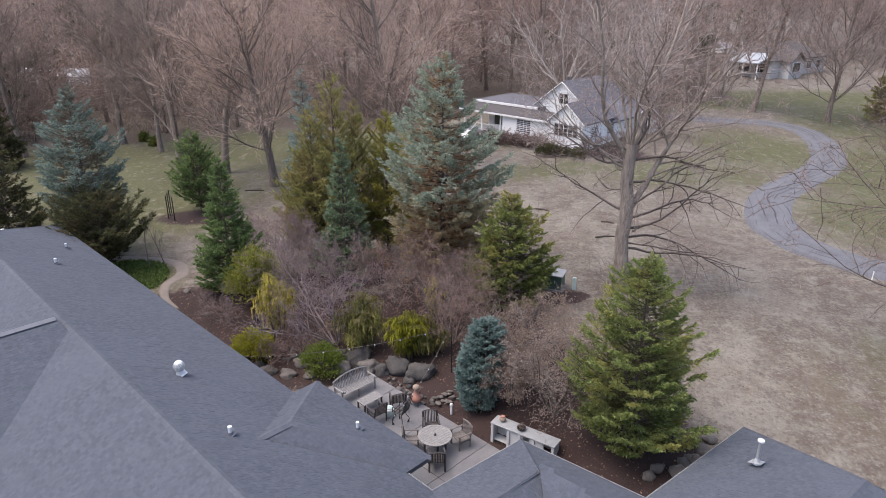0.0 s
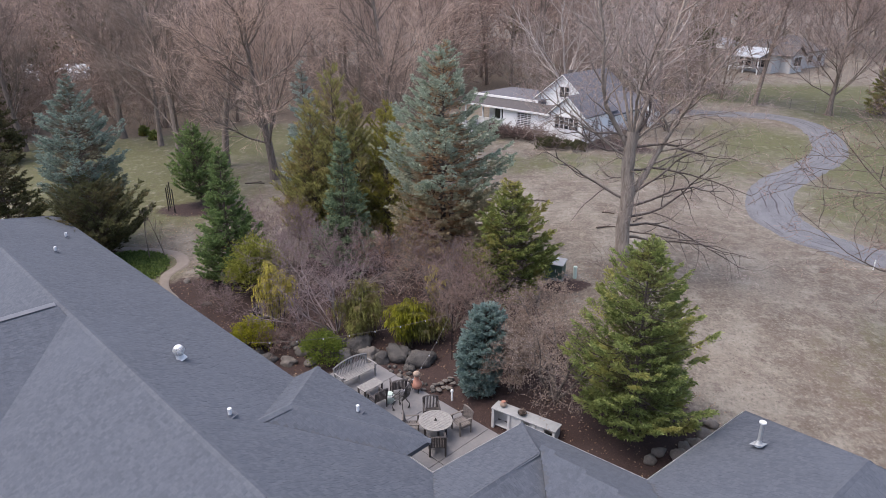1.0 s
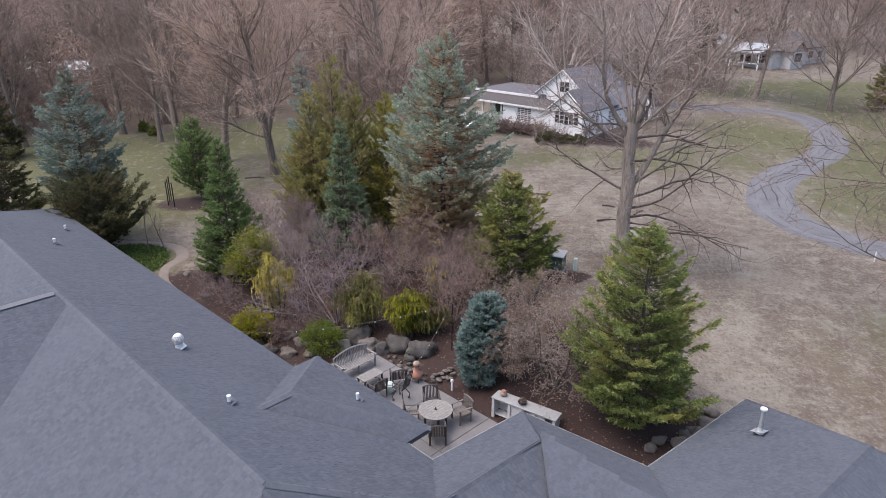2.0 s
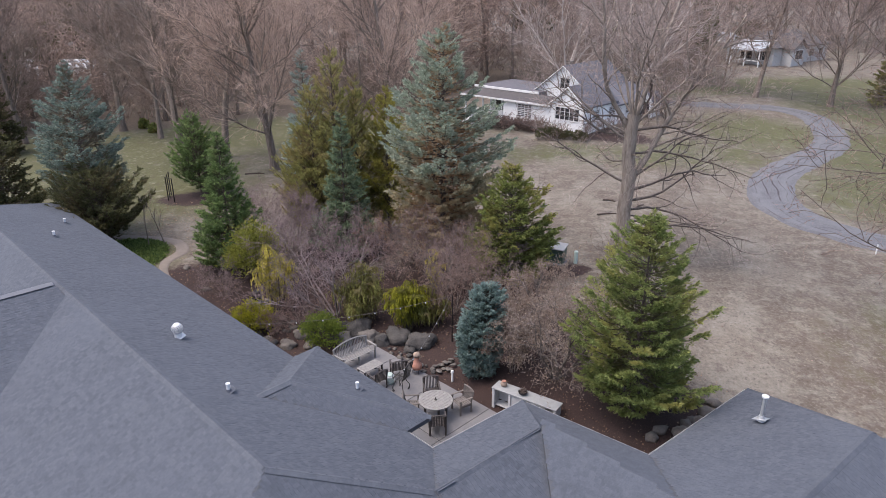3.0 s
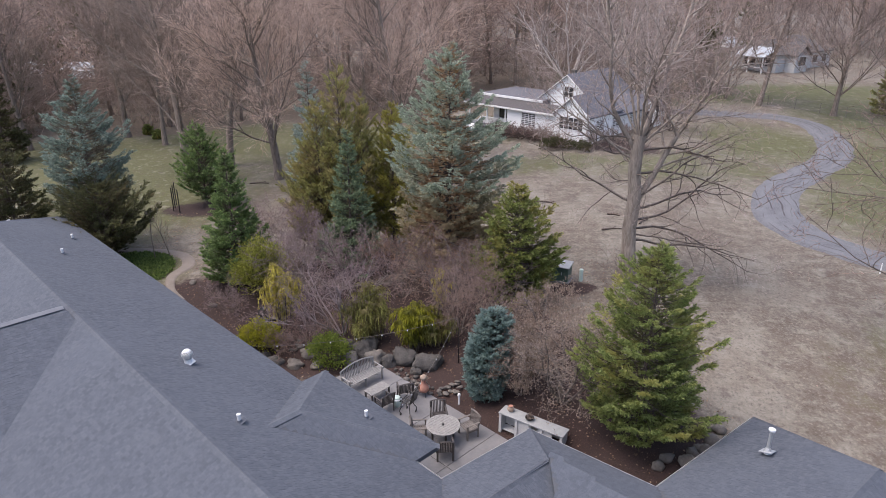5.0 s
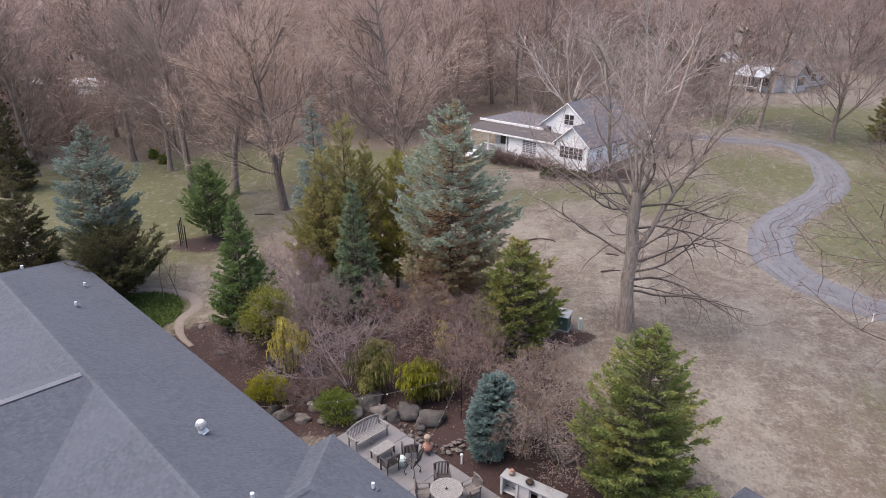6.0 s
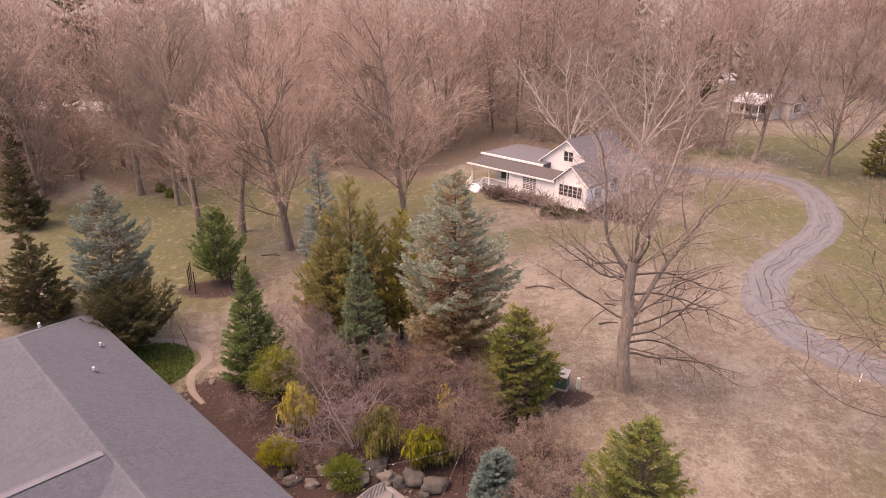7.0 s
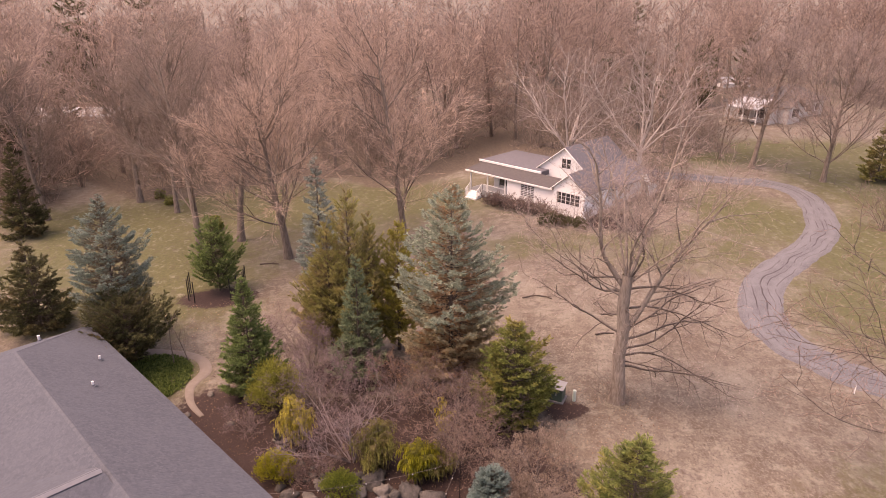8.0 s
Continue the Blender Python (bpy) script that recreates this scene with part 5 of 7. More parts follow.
weeping_shrub("shrub", on_land(-0.9, 28.4), 57, 2.0, 2.2, "leaf_olive", "dull green weeping shrub above boulders", stems=14, strands=40, hang=0.9)
bare_shrub("shrub", on_land(-12.2, 32.5), 45, 1.3, 2.4, "twig_lilac", "low purplish leafless shrub in mulch", stems=11, radius=0.014, twig=0.006)
bare_shrub("shrub", on_land(-8.4, 28.2), 46, 1.2, 2.2, "twig_red", "low reddish leafless shrub by boulders", stems=9, radius=0.015, twig=0.007)
bare_shrub("shrub", on_land(-7.0, 28.6), 47, 1.4, 2.2, "twig_red", "low reddish leafless shrub by boulders", stems=9, radius=0.015, twig=0.007)

# bare trees that stand alone
limbed_tree("oak_tree", on_land(9.7, 34.1), 61,
            [(7.3, 168, 34, 9.5, 0.20), (7.9, 12, 28, 10.0, 0.20), (7.6, 95, 26, 9.0, 0.13), (7.9, 262, 30, 8.5, 0.12), (6.9, 195, 52, 7.5, 0.09), (7.6, 345, 50, 8.0, 0.10), (8.0, 358, 66, 6.5, 0.075), (7.2, 182, 66, 6.5, 0.075), (8.1, 130, 50, 6.5, 0.075), (8.0, 50, 44, 8.0, 0.10), (7.8, 185, 12, 9.0, 0.12), (4.4, -12, 17, 10.0, 0.26)],
            [(2.5, -4, 0.06, 7.0, 0.085), (2.8, -18, 0.0, 4.6, 0.06), (3.1, 10, 0.12, 7.2, 0.085), (3.6, -14, 0.14, 6.8, 0.085), (4.2, 4, 0.10, 6.6, 0.085), (4.9, -10, 0.22, 6.0, 0.075), (6.2, 14, 0.28, 6.4, 0.08), (7.4, -4, 0.3, 5.8, 0.08), (7.9, 25, 0.45, 5.2, 0.075), (4.6, 178, 0.42, 6.4, 0.085), (5.9, 195, 0.25, 2.8, 0.05), (7.3, 176, 0.22, 5.6, 0.08), (7.9, 190, 0.4, 4.4, 0.07), (5.0, 75, 0.2, 4.2, 0.05), (6.6, 120, 0.2, 4.2, 0.05), (6.2, 280, 0.2, 3.8, 0.05)],
            (8.3, 0.40, -0.2), "bark_oak", "twig_oak", "large bare oak with long crooked side limbs", 0.009)
bare_tree("bare_tree", on_land(-16.7, 61.8), 62, 17.0, 0.42, VASE, "bark_grey", "twig_rose", "leafless tree with a stout grey trunk", twig=0.013)
bare_tree("bare_tree", on_land(-23.1, 66.9), 63, 18.0, 0.40, WOODLAND, "bark_grey", "twig_pink", "leafless forked tree on the lawn", twig=0.013)
bare_tree("bare_tree", on_land(-25.7, 62.5), 64, 19.0, 0.38, WOODLAND, "bark_grey", "twig_grey", "tall leaning leafless tree", twig=0.013, lean=(-0.06, 0.05))
bare_tree("bare_tree", on_land(-5.3, 66.0), 65, 19.5, 0.36, VASE, "bark_grey", "twig_rose", "broad leafless tree with a dense pinkish crown", twig=0.013)
for seed, x, y, size in ((66, 24.6, 87.5, 1.0), (67, 15.4, 90.0, 0.95)):
    limbed_tree("bare_tree", on_land(x, y), seed,
                [(2.6 * size, az, tilt, length * size, r) for az, tilt, length, r in ((170, 38, 13.5, 0.2), (10, 36, 13.5, 0.2), (80, 14, 14.5, 0.22), (255, 20, 14.0, 0.2), (130, 48, 12.0, 0.15), (320, 46, 12.0, 0.15), (215, 50, 11.5, 0.14), (40, 30, 13.5, 0.16))],
                [(2.2 * size, 195, 0.5, 7.0, 0.09), (2.4 * size, 350, 0.5, 7.0, 0.09), (2.3 * size, 100, 0.5, 6.5, 0.08)],
                (3.0 * size, 0.42, 0.1), "bark_pale", "twig_pale", "broad pale leafless tree with many leaders behind the white house", 0.019)
bare_tree("bare_tree", on_land(40.6, 89.5), 68, 17.0, 0.34, WOODLAND, "bark_grey", "twig_oak", "leaning leafless tree by the drive", twig=0.016, lean=(0.10, 0))
bare_tree("bare_tree", on_land(47.4, 83.5), 69, 15.0, 0.34, VASE, "bark_grey", "twig_oak", "leafless tree beside a wire fence", twig=0.016)
bare_tree("bare_tree", on_land(-40.5, 81.5), 70, 14.0, 0.42, VASE, "bark_grey", "twig_grey", "dark spreading leafless tree", twig=0.016)
bare_tree("bare_tree", on_land(-34.0, 77.0), 71, 15.0, 0.30, WOODLAND, "bark_grey", "twig_grey", "leafless tree on the far lawn", twig=0.016)
bare_tree("bare_tree", on_land(-48.0, 73.5), 72, 16.0, 0.34, WOODLAND, "bark_grey", "twig_grey", "leafless tree at the lawn's edge", twig=0.016)
limbed_tree("bare_tree", on_land(23.6, 26.5), 73,
            [(5.5, 180, 20, 8.0, 0.15), (6.0, 30, 15, 8.5, 0.16), (5.8, 100, 25, 7.0, 0.12), (5.0, 250, 30, 7.0, 0.12)],
            [(2.6, 185, 0.18, 9.5, 0.055), (3.2, 160, 0.22, 9.5, 0.055), (3.9, 200, 0.25, 9.5, 0.055), (4.6, 172, 0.3, 9.5, 0.055), (5.2, 215, 0.3, 8.5, 0.05), (5.6, 150, 0.4, 9.0, 0.05), (5.9, 180, 0.5, 9.0, 0.055), (6.1, 165, 0.75, 9.0, 0.055), (4.2, 120, 0.4, 6.5, 0.05)],
            (6.3, 0.3, 0.1), "bark_dark", "twig_tan", "leafless tree with long low branches over the lawn", 0.013)


def forest():
    """The leafless woods all round, joined from a few trees turned and sized at random, with a brushy floor."""
    rng = np.random.default_rng(9)
    light = dict(VASE, kids=(14, 7, 5, 3), steps=(6, 4, 2, 1, 1), angle=(0.8, 0.65, 0.55, 0.5))
    brush = dict(SHRUB, kids=(5, 4, 2, 0), steps=(3, 2, 1, 1, 1))
    kinds = []
    for s in range(6):
        trunk, limbs, fine = skeleton_of(200 + s, 17.0, 0.24, light, 0.047, (rng.normal(0, 0.04), rng.normal(0, 0.04)))
        thin = [q for q in limbs if q[6] < 0.052]
        thick = [q for q in limbs if q[6] >= 0.052]
        kinds.append((tubes(trunk + thick, 4), slips(fine + thin)))
    shrubs = []
    for s in range(3):
        out = [[] for _ in range(5)]
        for k in range(8):
            a = k * 0.8
            grow(rng, (0.3 * math.cos(a), 0.3 * math.sin(a), 0), (0.6 * math.cos(a), 0.6 * math.sin(a), 1.0), 4.6, 0.05, 0, out, brush)
        shrubs.append(slips([(*q[:6], max(q[6], 0.03), 0.015) for level in out for q in level]))
    places, floor = [], []
    for _ in range(9000):
        y = 72 + 138 * rng.random() ** 1.7
        x = rng.uniform(-1, 1) * (18 + 0.72 * y)
        lawn = (-52 < x <= 14 and y < (90 if x < -18 else 96) + 6 * math.sin(x * 0.2)) or (6 < x < 36 and y < 96) or (28 < x < 78 and y < 92) or (41 + 0.1 * (y - 90) < x < 84 and y < 127 + 0.7 * (x - 50))
        road = x < -56 and 118 < y < 146
        if lawn or road or y < 60 + 0.25 * abs(x):
            continue
        if len(floor) < 260 and y < 130:
            floor.append((x, y))
        if len(places) < 225 and not any((x - a) ** 2 + (y - b) ** 2 < 20 for a, b in places):
            places.append((x, y))
    for name, which, wood, label in (("forest_trunks", 0, "bark_grey", "grey trunks and limbs of a leafless wood"), ("forest_twigs", 1, "twig_pink", "greyish-pink haze of fine twigs over a leafless wood"), ("forest_brush", 2, "twig_grey", "tangled leafless brush under a wood")):
        vs, fs, n = [], [], 0
        for i, (x, y) in enumerate(floor if which == 2 else places):
            v, f = shrubs[i % 3] if which == 2 else kinds[i % 6][which]
            a, s = i * 2.4, 0.75 + 0.55 * ((i * 37) % 100) / 100
            c, d = math.cos(a) * s, math.sin(a) * s
            vs.append(v @ np.array([[c, d, 0], [-d, c, 0], [0, 0, s]]) + np.array([x, y, float(land(x, y))]))
            fs.append(f + n)
            n += len(v)
        tagged(raw(name, np.concatenate(vs), np.concatenate(fs), wood), label, "woods", kind="stuff")


forest()


# ---- the white house ----
HP, HU, HV = Vector((2.0, 80.8)), Vector((0.74, -0.673)), Vector((0.673, 0.74))


def wp(a, b, z=0.0):
    p = HP + a * HU + b * HV
    return (p.x, p.y, z)


HT = math.degrees(math.atan2(-0.673, 0.74))
HZ = 0.55


def wbox(bm, a0, a1, b0, b1, z0, z1):
    block(bm, (a1 - a0, b1 - b0, z1 - z0), wp((a0 + a1) / 2, (b0 + b1) / 2, (z0 + z1) / 2), (0, 0, HT))
    return bm


def far_window(parent, face, a, z, w, h, at, panes=2, rows=3):
    """A framed window on a wall. face 'front': along a at depth at; 'side': along b at a = at."""
    def spot(s, z, off):
        return wp(s, at - off, z) if face == "front" else wp(at + off, s, z)
    turn = HT if face == "front" else HT + 90
    fr = B()
    for ds, dz, sw, sh in ((0, h / 2 + 0.04, w + 0.2, 0.1), (0, -h / 2 - 0.04, w + 0.2, 0.1), (-w / 2 - 0.04, 0, 0.1, h), (w / 2 + 0.04, 0, 0.1, h)):
        block(fr, (sw, 0.07, sh), spot(a + ds, z + dz, 0.04), (0, 0, turn))
    win = part("window", fr, "white_paint", parent)
    for k in range(panes):
        s = a - w / 2 + w * (k + 0.5) / panes
        part("pane", block(B(), (w / panes - 0.05, 0.02, h - 0.03), spot(s, z, 0.015), (0, 0, turn)), "glass", win, "dark window pane")
        if k:
            part("mullion", block(B(), (0.06, 0.05, h), spot(a - w / 2 + w * k / panes, z, 0.035), (0, 0, turn)), "white_paint", win)
        for r in range(1, rows):
            part("glazing_bar", block(B(), (w / panes - 0.06, 0.03, 0.03), spot(s, z - h / 2 + h * r / rows, 0.028), (0, 0, turn)), "white_paint", win)
    return win


def clapboards(parent, face, s0, s1, z0, z1, at, top=None):
    """Lapped boards on a wall; top(z) narrows them under a gable."""
    z = z0
    while z < z1 - 0.02:
        lo, hi = (s0, s1) if top is None else top(z + 0.2)
        if hi - lo > 0.1:
            turn = HT if face == "front" else HT + 90
            mid = wp((lo + hi) / 2, at - 0.012, z + 0.1) if face == "front" else wp(at + 0.012, (lo + hi) / 2, z + 0.1)
            part("clapboard", block(B(), (hi - lo, 0.02, 0.215), mid, (-4 if face == "front" else -4, 0, turn)), "siding", parent)
        z += 0.2


def gable_roof(parent, a0, a1, b0, b1, eave, ridge, material, along="b", over=0.3, thick=0.14):
    """Two slopes over a block; the ridge runs along a or b."""
    mid = (a0 + a1) / 2 if along == "b" else (b0 + b1) / 2
    for sgn in (-1, 1):
        if along == "b":
            lo = a0 - over if sgn < 0 else a1 + over
            drop = over * (ridge - eave) / ((a1 - a0) / 2)
            c = [wp(lo, b0 - over, eave - drop), wp(lo, b1 + over, eave - drop), wp(mid, b1 + over, ridge), wp(mid, b0 - over, ridge)]
        else:
            lo = b0 - over if sgn < 0 else b1 + over
            drop = over * (ridge - eave) / ((b1 - b0) / 2)
            c = [wp(a0 - over, lo, eave - drop), wp(a1 + over, lo, eave - drop), wp(a1 + over, mid, ridge), wp(a0 - over, mid, ridge)]
        part("roof", prism(B(), [(x, y, z + thick) for x, y, z in c], thick), material, parent)
        # bargeboards
        ends = ((0, 3), (1, 2))
        for i, j in ends:
            p, q = Vector(c[i]), Vector(c[j])
            bm = B()
            side = (Vector(c[1]) - Vector(c[0])).normalized() * (0.02 if i else -0.02)
            rod(bm, p + side + Vector((0, 0, 0.04)), q + side + Vector((0, 0, 0.04)), 0.06, 4)
            part("bargeboard", bm, "white_paint", parent)


def gable_wall(parent, a0, a1, b, eave, ridge, thick=0.2):
    bm = B()
    f = [bm.verts.new(wp(a, b + d, z)) for d in (0, thick) for a, z in ((a0, eave), (a1, eave), ((a0 + a1) / 2, ridge))]
    bm.faces.new(f[:3])
    bm.faces.new(f[:2:-1])
    for i in range(3):
        j = (i + 1) % 3
        bm.faces.new((f[i], f[3 + i], f[3 + j], f[j]))
    bmesh.ops.recalc_face_normals(bm, faces=bm.faces[:])
    part("gable", bm, "siding", parent)


def white_house():
    ob = thing("white_house", "white clapboard house with grey gabled roofs and a porch", "house")
    z = HZ
    # long wing
    part("wall", wbox(B(), 5.8, 12.6, 0, 0.2, z - 1, 3.3), "siding", ob)
    part("wall", wbox(B(), 2.2, 5.8, 2.2, 2.4, z - 1, 3.3), "siding", ob)
    part("wall", wbox(B(), 2.0, 2.2, 2.2, 8, z - 1, 3.3), "siding", ob)
    part("wall", wbox(B(), 5.6, 5.8, 0.2, 2.2, z - 1, 3.3), "siding", ob)
    part("porch_floor", wbox(B(), -0.2, 5.6, -0.1, 2.2, z - 0.9, z + 0.35), "grey_top", ob, "grey porch floor")
    for a in (0.0, 2.7, 5.45):
        part("porch_post", wbox(B(), a - 0.07, a + 0.07, 0.0, 0.14, z + 0.35, 3.3), "white_paint", ob)
    for a0, a1 in ((2.0, 5.4),):
        for zz in (z + 0.5, z + 1.2):
            part("porch_rail", wbox(B(), a0, a1, 0.03, 0.09, zz, zz + 0.07), "white_paint", ob)
        n = 22
        for k in range(n):
            a = a0 + (a1 - a0) * (k + 0.5) / n
            part("baluster", wbox(B(), a - 0.025, a + 0.025, 0.035, 0.085, z + 0.55, z + 1.2), "white_paint", ob)
    for k in range(4):
        part("step", wbox(B(), 0.2, 1.9, -0.35 - 0.3 * k, -0.05 - 0.3 * k, z - 0.6, z + 0.2 - 0.2 * k), "white_paint", ob)
    for a in (0.15, 1.95):
        bm = rod(B(), wp(a, -0.1, z + 1.25), wp(a, -1.2, z + 0.5), 0.05, 4)
        part("stair_rail", bm, "white_paint", ob)
        for k in range(5):
            b = -0.2 - 0.24 * k
            part("baluster", wbox(B(), a - 0.03, a + 0.03, b - 0.03, b + 0.03, z - 0.3, z + 1.18 - 0.17 * k), "white_paint", ob)
    low = [wp(-0.6, -0.32, 3.34), wp(12.9, -0.32, 3.34), wp(12.9, 3.0, 3.68), wp(-0.6, 3.0, 3.68)]
    part("roof", prism(B(), low, 0.16), "brown_roof", ob, "low brown shingle porch roof")
    part("fascia", wbox(B(), -0.6, 12.4, -0.39, -0.32, 3.14, 3.33), "white_paint", ob)
    part("upper_roof", wbox(B(), -1.0, 8.4, 3.05, 10.5, 3.3, 3.90), "house_roof", ob, "flat grey roof behind the porch roof")
    part("upper_fascia", wbox(B(), -1.1, 8.5, 2.9, 3.05, 3.72, 3.97), "white_paint", ob)
    clapboards(ob, "front", 5.8, 12.5, z - 0.4, 3.15, 0.0)
    far_window(ob, "front", 8.8, 2.25, 1.9, 1.45, 0.0, 4, 2)
    far_window(ob, "front", 4.2, 2.2, 2.6, 1.5, 2.2, 3, 1)
    # main block with its upper gable
    part("wall", wbox(B(), 6.6, 14.6, 4.8, 14.0, z - 1, 3.7), "siding", ob)
    part("wall", wbox(B(), 14.6, 17.0, 4.8, 14.0, z - 1, 3.2), "siding", ob)
    gable_wall(ob, 6.6, 14.6, 4.8, 3.7, 6.85)
    gable_roof(ob, 6.6, 14.6, 4.8, 14.0, 3.7, 6.85, "house_roof", "b")
    far_window(ob, "front", 10.8, 5.0, 1.25, 1.15, 4.8, 2, 2)
    side = [wp(14.0, 4.6, 4.6), wp(17.5, 4.6, 3.25), wp(17.5, 14.2, 3.25), wp(14.0, 14.2, 4.6)]
    part("roof", prism(B(), side, 0.16), "house_roof", ob)
    # front gable with the broad window
    part("wall", wbox(B(), 12.9, 17.0, -0.8, 4.8, z - 1, 3.75), "siding", ob)
    gable_wall(ob, 12.9, 17.0, -0.8, 3.75, 5.5)
    gable_roof(ob, 12.9, 17.0, -0.8, 5.5, 3.75, 5.5, "house_roof", "b", 0.28)
    clapboards(ob, "front", 12.95, 16.95, z - 0.4, 3.75, -0.8)
    clapboards(ob, "front", 12.95, 16.95, 3.75, 5.3, -0.8, lambda h: (12.9 + 2.05 * (h - 3.75) / 1.75, 17.0 - 2.05 * (h - 3.75) / 1.75))
    far_window(ob, "front", 14.9, 2.75, 2.9, 1.25, -0.82, 5, 3)
    part("foundation", wbox(wbox(B(), 12.86, 17.04, -0.86, -0.8, z - 1, z + 0.15), 17.0, 17.06, -0.86, 11.5, z - 1, z + 0.15), "beige_wall", ob, "beige masonry foundation")
    clapboards(ob, "side", -0.75, 13.9, z - 0.4, 3.2, 17.0)
    for b in (1.4, 4.8, 8.6):
        far_window(ob, "side", b, 2.5, 1.4, 1.2, 17.0, 2, 3)
    # gabled porch on the side
    part("wall", wbox(B(), 17.0, 18.3, 11.6, 13.9, z - 1, 3.0), "siding", ob)
    far_window(ob, "front", 17.65, 1.9, 0.8, 1.9, 11.6, 2, 4)
    gable_wall(ob, 17.0, 18.3, 11.58, 3.0, 3.7)
    gable_roof(ob, 17.0, 18.3, 11.6, 13.9, 3.0, 3.8, "house_roof", "b", 0.2)
    part("chimney", block(wbox(B(), 8.9, 9.35, 8.0, 8.45, 4.0, 7.0), (0.58, 0.58, 0.10), wp(9.12, 8.22, 7.0), (0, 0, HT)), "pale_stone", ob, "pale masonry chimney")
    part("downspout", rod(rod(B(), wp(16.95, -0.9, 3.6), wp(16.95, -0.9, z - 0.2), 0.05, 6), wp(16.95, -0.9, z - 0.2), wp(16.6, -1.8, z - 0.35), 0.05, 6), "white_paint", ob)


white_house()


def far_house():
    """The low white house beyond the drive."""
    at, turn, n, d, size = (55.2, 117.4), 36, 15.5, 7.5, 1.17
    ob = thing("far_house", "low white house with brown roofs and a light metal porch roof", "house")
    g = float(land(59, 122)) - 0.1
    c, s = math.cos(radians(turn)), math.sin(radians(turn))

    def q(a, b, z):
        return (at[0] + size * (a * c - b * s), at[1] + size * (a * s + b * c), g + size * z)

    def box(name, a0, a1, b0, b1, z0, z1, mat, parent=None, label=""):
        return part(name, block(B(), (size * (a1 - a0), size * (b1 - b0), size * (z1 - z0)), q((a0 + a1) / 2, (b0 + b1) / 2, (z0 + z1) / 2), (0, 0, turn)), mat, parent or ob, label)

    def slope(corners, mat, name="roof", label=""):
        part(name, prism(B(), [q(*p) for p in corners], 0.16), mat, ob, label)

    box("wall", 0, n, 0, d, -1, 2.6, "aged_white")
    mid, top, o = d / 2, 4.7, 0.5
    slope([(-o, -o, 2.6), (n + o, -o, 2.6), (n - 3.2, mid, top), (3.2, mid, top)], "brown_roof")
    slope([(n + o, d + o, 2.6), (-o, d + o, 2.6), (3.2, mid, top), (n - 3.2, mid, top)], "brown_roof")
    slope([(-o, d + o, 2.6), (-o, -o, 2.6), (3.2, mid, top)], "brown_roof")
    slope([(n + o, -o, 2.6), (n + o, d + o, 2.6), (n - 3.2, mid, top)], "brown_roof")
    # porch on the end wall, with a light roof
    slope([(-2.5, 5.6, 2.3), (-2.5, 0.6, 2.3), (1.3, 0.6, 3.55), (1.3, 5.6, 3.55)], "light_roof", "porch_roof", "light metal porch roof")
    for b in (0.75, 3.0, 5.3):
        box("porch_post", -2.4, -2.26, b, b + 0.14, -0.5, 2.2, "white_paint")
    box("porch_rail", -2.38, -2.3, 0.8, 5.4, 0.75, 0.85, "white_paint")
    for b, w in ((1.7, 1.5), (4.2, 1.9)):
        win = box("window", -0.08, 0, b - w / 2 - 0.1, b + w / 2 + 0.1, 0.7, 2.15, "white_paint")
        for k in (0, 1):
            box("pane", -0.12, -0.07, b - w / 2 + k * w / 2 + 0.05, b + k * w / 2 - 0.05, 0.8, 2.05, "glass", win)
    # small gable over the entrance
    box("wall", 2.2, 5.6, -1.6, 0, -1, 2.5, "aged_white")
    for lo, hi in ((1.9, 3.9), (5.9, 3.9)):
        slope([(lo, -2.0, 2.45), (lo, 2.2, 2.45), (hi, 2.2, 3.9), (hi, -2.0, 3.9)], "brown_roof")
    bm = B()
    bm.faces.new([bm.verts.new(q(a, -1.62, z)) for a, z in ((2.2, 2.4), (5.6, 2.4), (3.9, 3.75))])
    bmesh.ops.solidify(bm, geom=bm.faces[:], thickness=0.1)
    part("gable", bm, "aged_white", ob)
    for a, b, w, h in ((3.9, -1.62, 1.9, 1.2), (7.6, -0.02, 1.6, 1.1), (10.6, -0.02, 1.4, 1.0), (13.4, -0.02, 1.2, 1.0)):
        win = box("window", a - w / 2 - 0.08, a + w / 2 + 0.08, b - 0.06, b, 0.85, 1.1 + h, "white_paint")
        for k in (0, 1):
            box("pane", a - w / 2 + k * w / 2 + 0.04, a + k * w / 2 - 0.04, b - 0.09, b - 0.05, 0.95, 1.0 + h, "glass", win)


far_house()


# ---- the patio ----
PT = -44.2


def patio():
    ob = thing("patio", "pale grey concrete patio in large jointed slabs", "patio", kind="structure")
    us, vs = (-21.6, -19.4, -16.6, -13.9, -11.35), (11.15, 13.9, 16.7)
    for a, b in zip(us, us[1:]):
        for c, d in zip(vs, vs[1:]):
            part("slab", block(B(), (b - a - 0.014, d - c - 0.014, 0.16), hp((a + b) / 2, (c + d) / 2, -0.08), (0, 0, PT), 0.012), "concrete", ob)


patio()


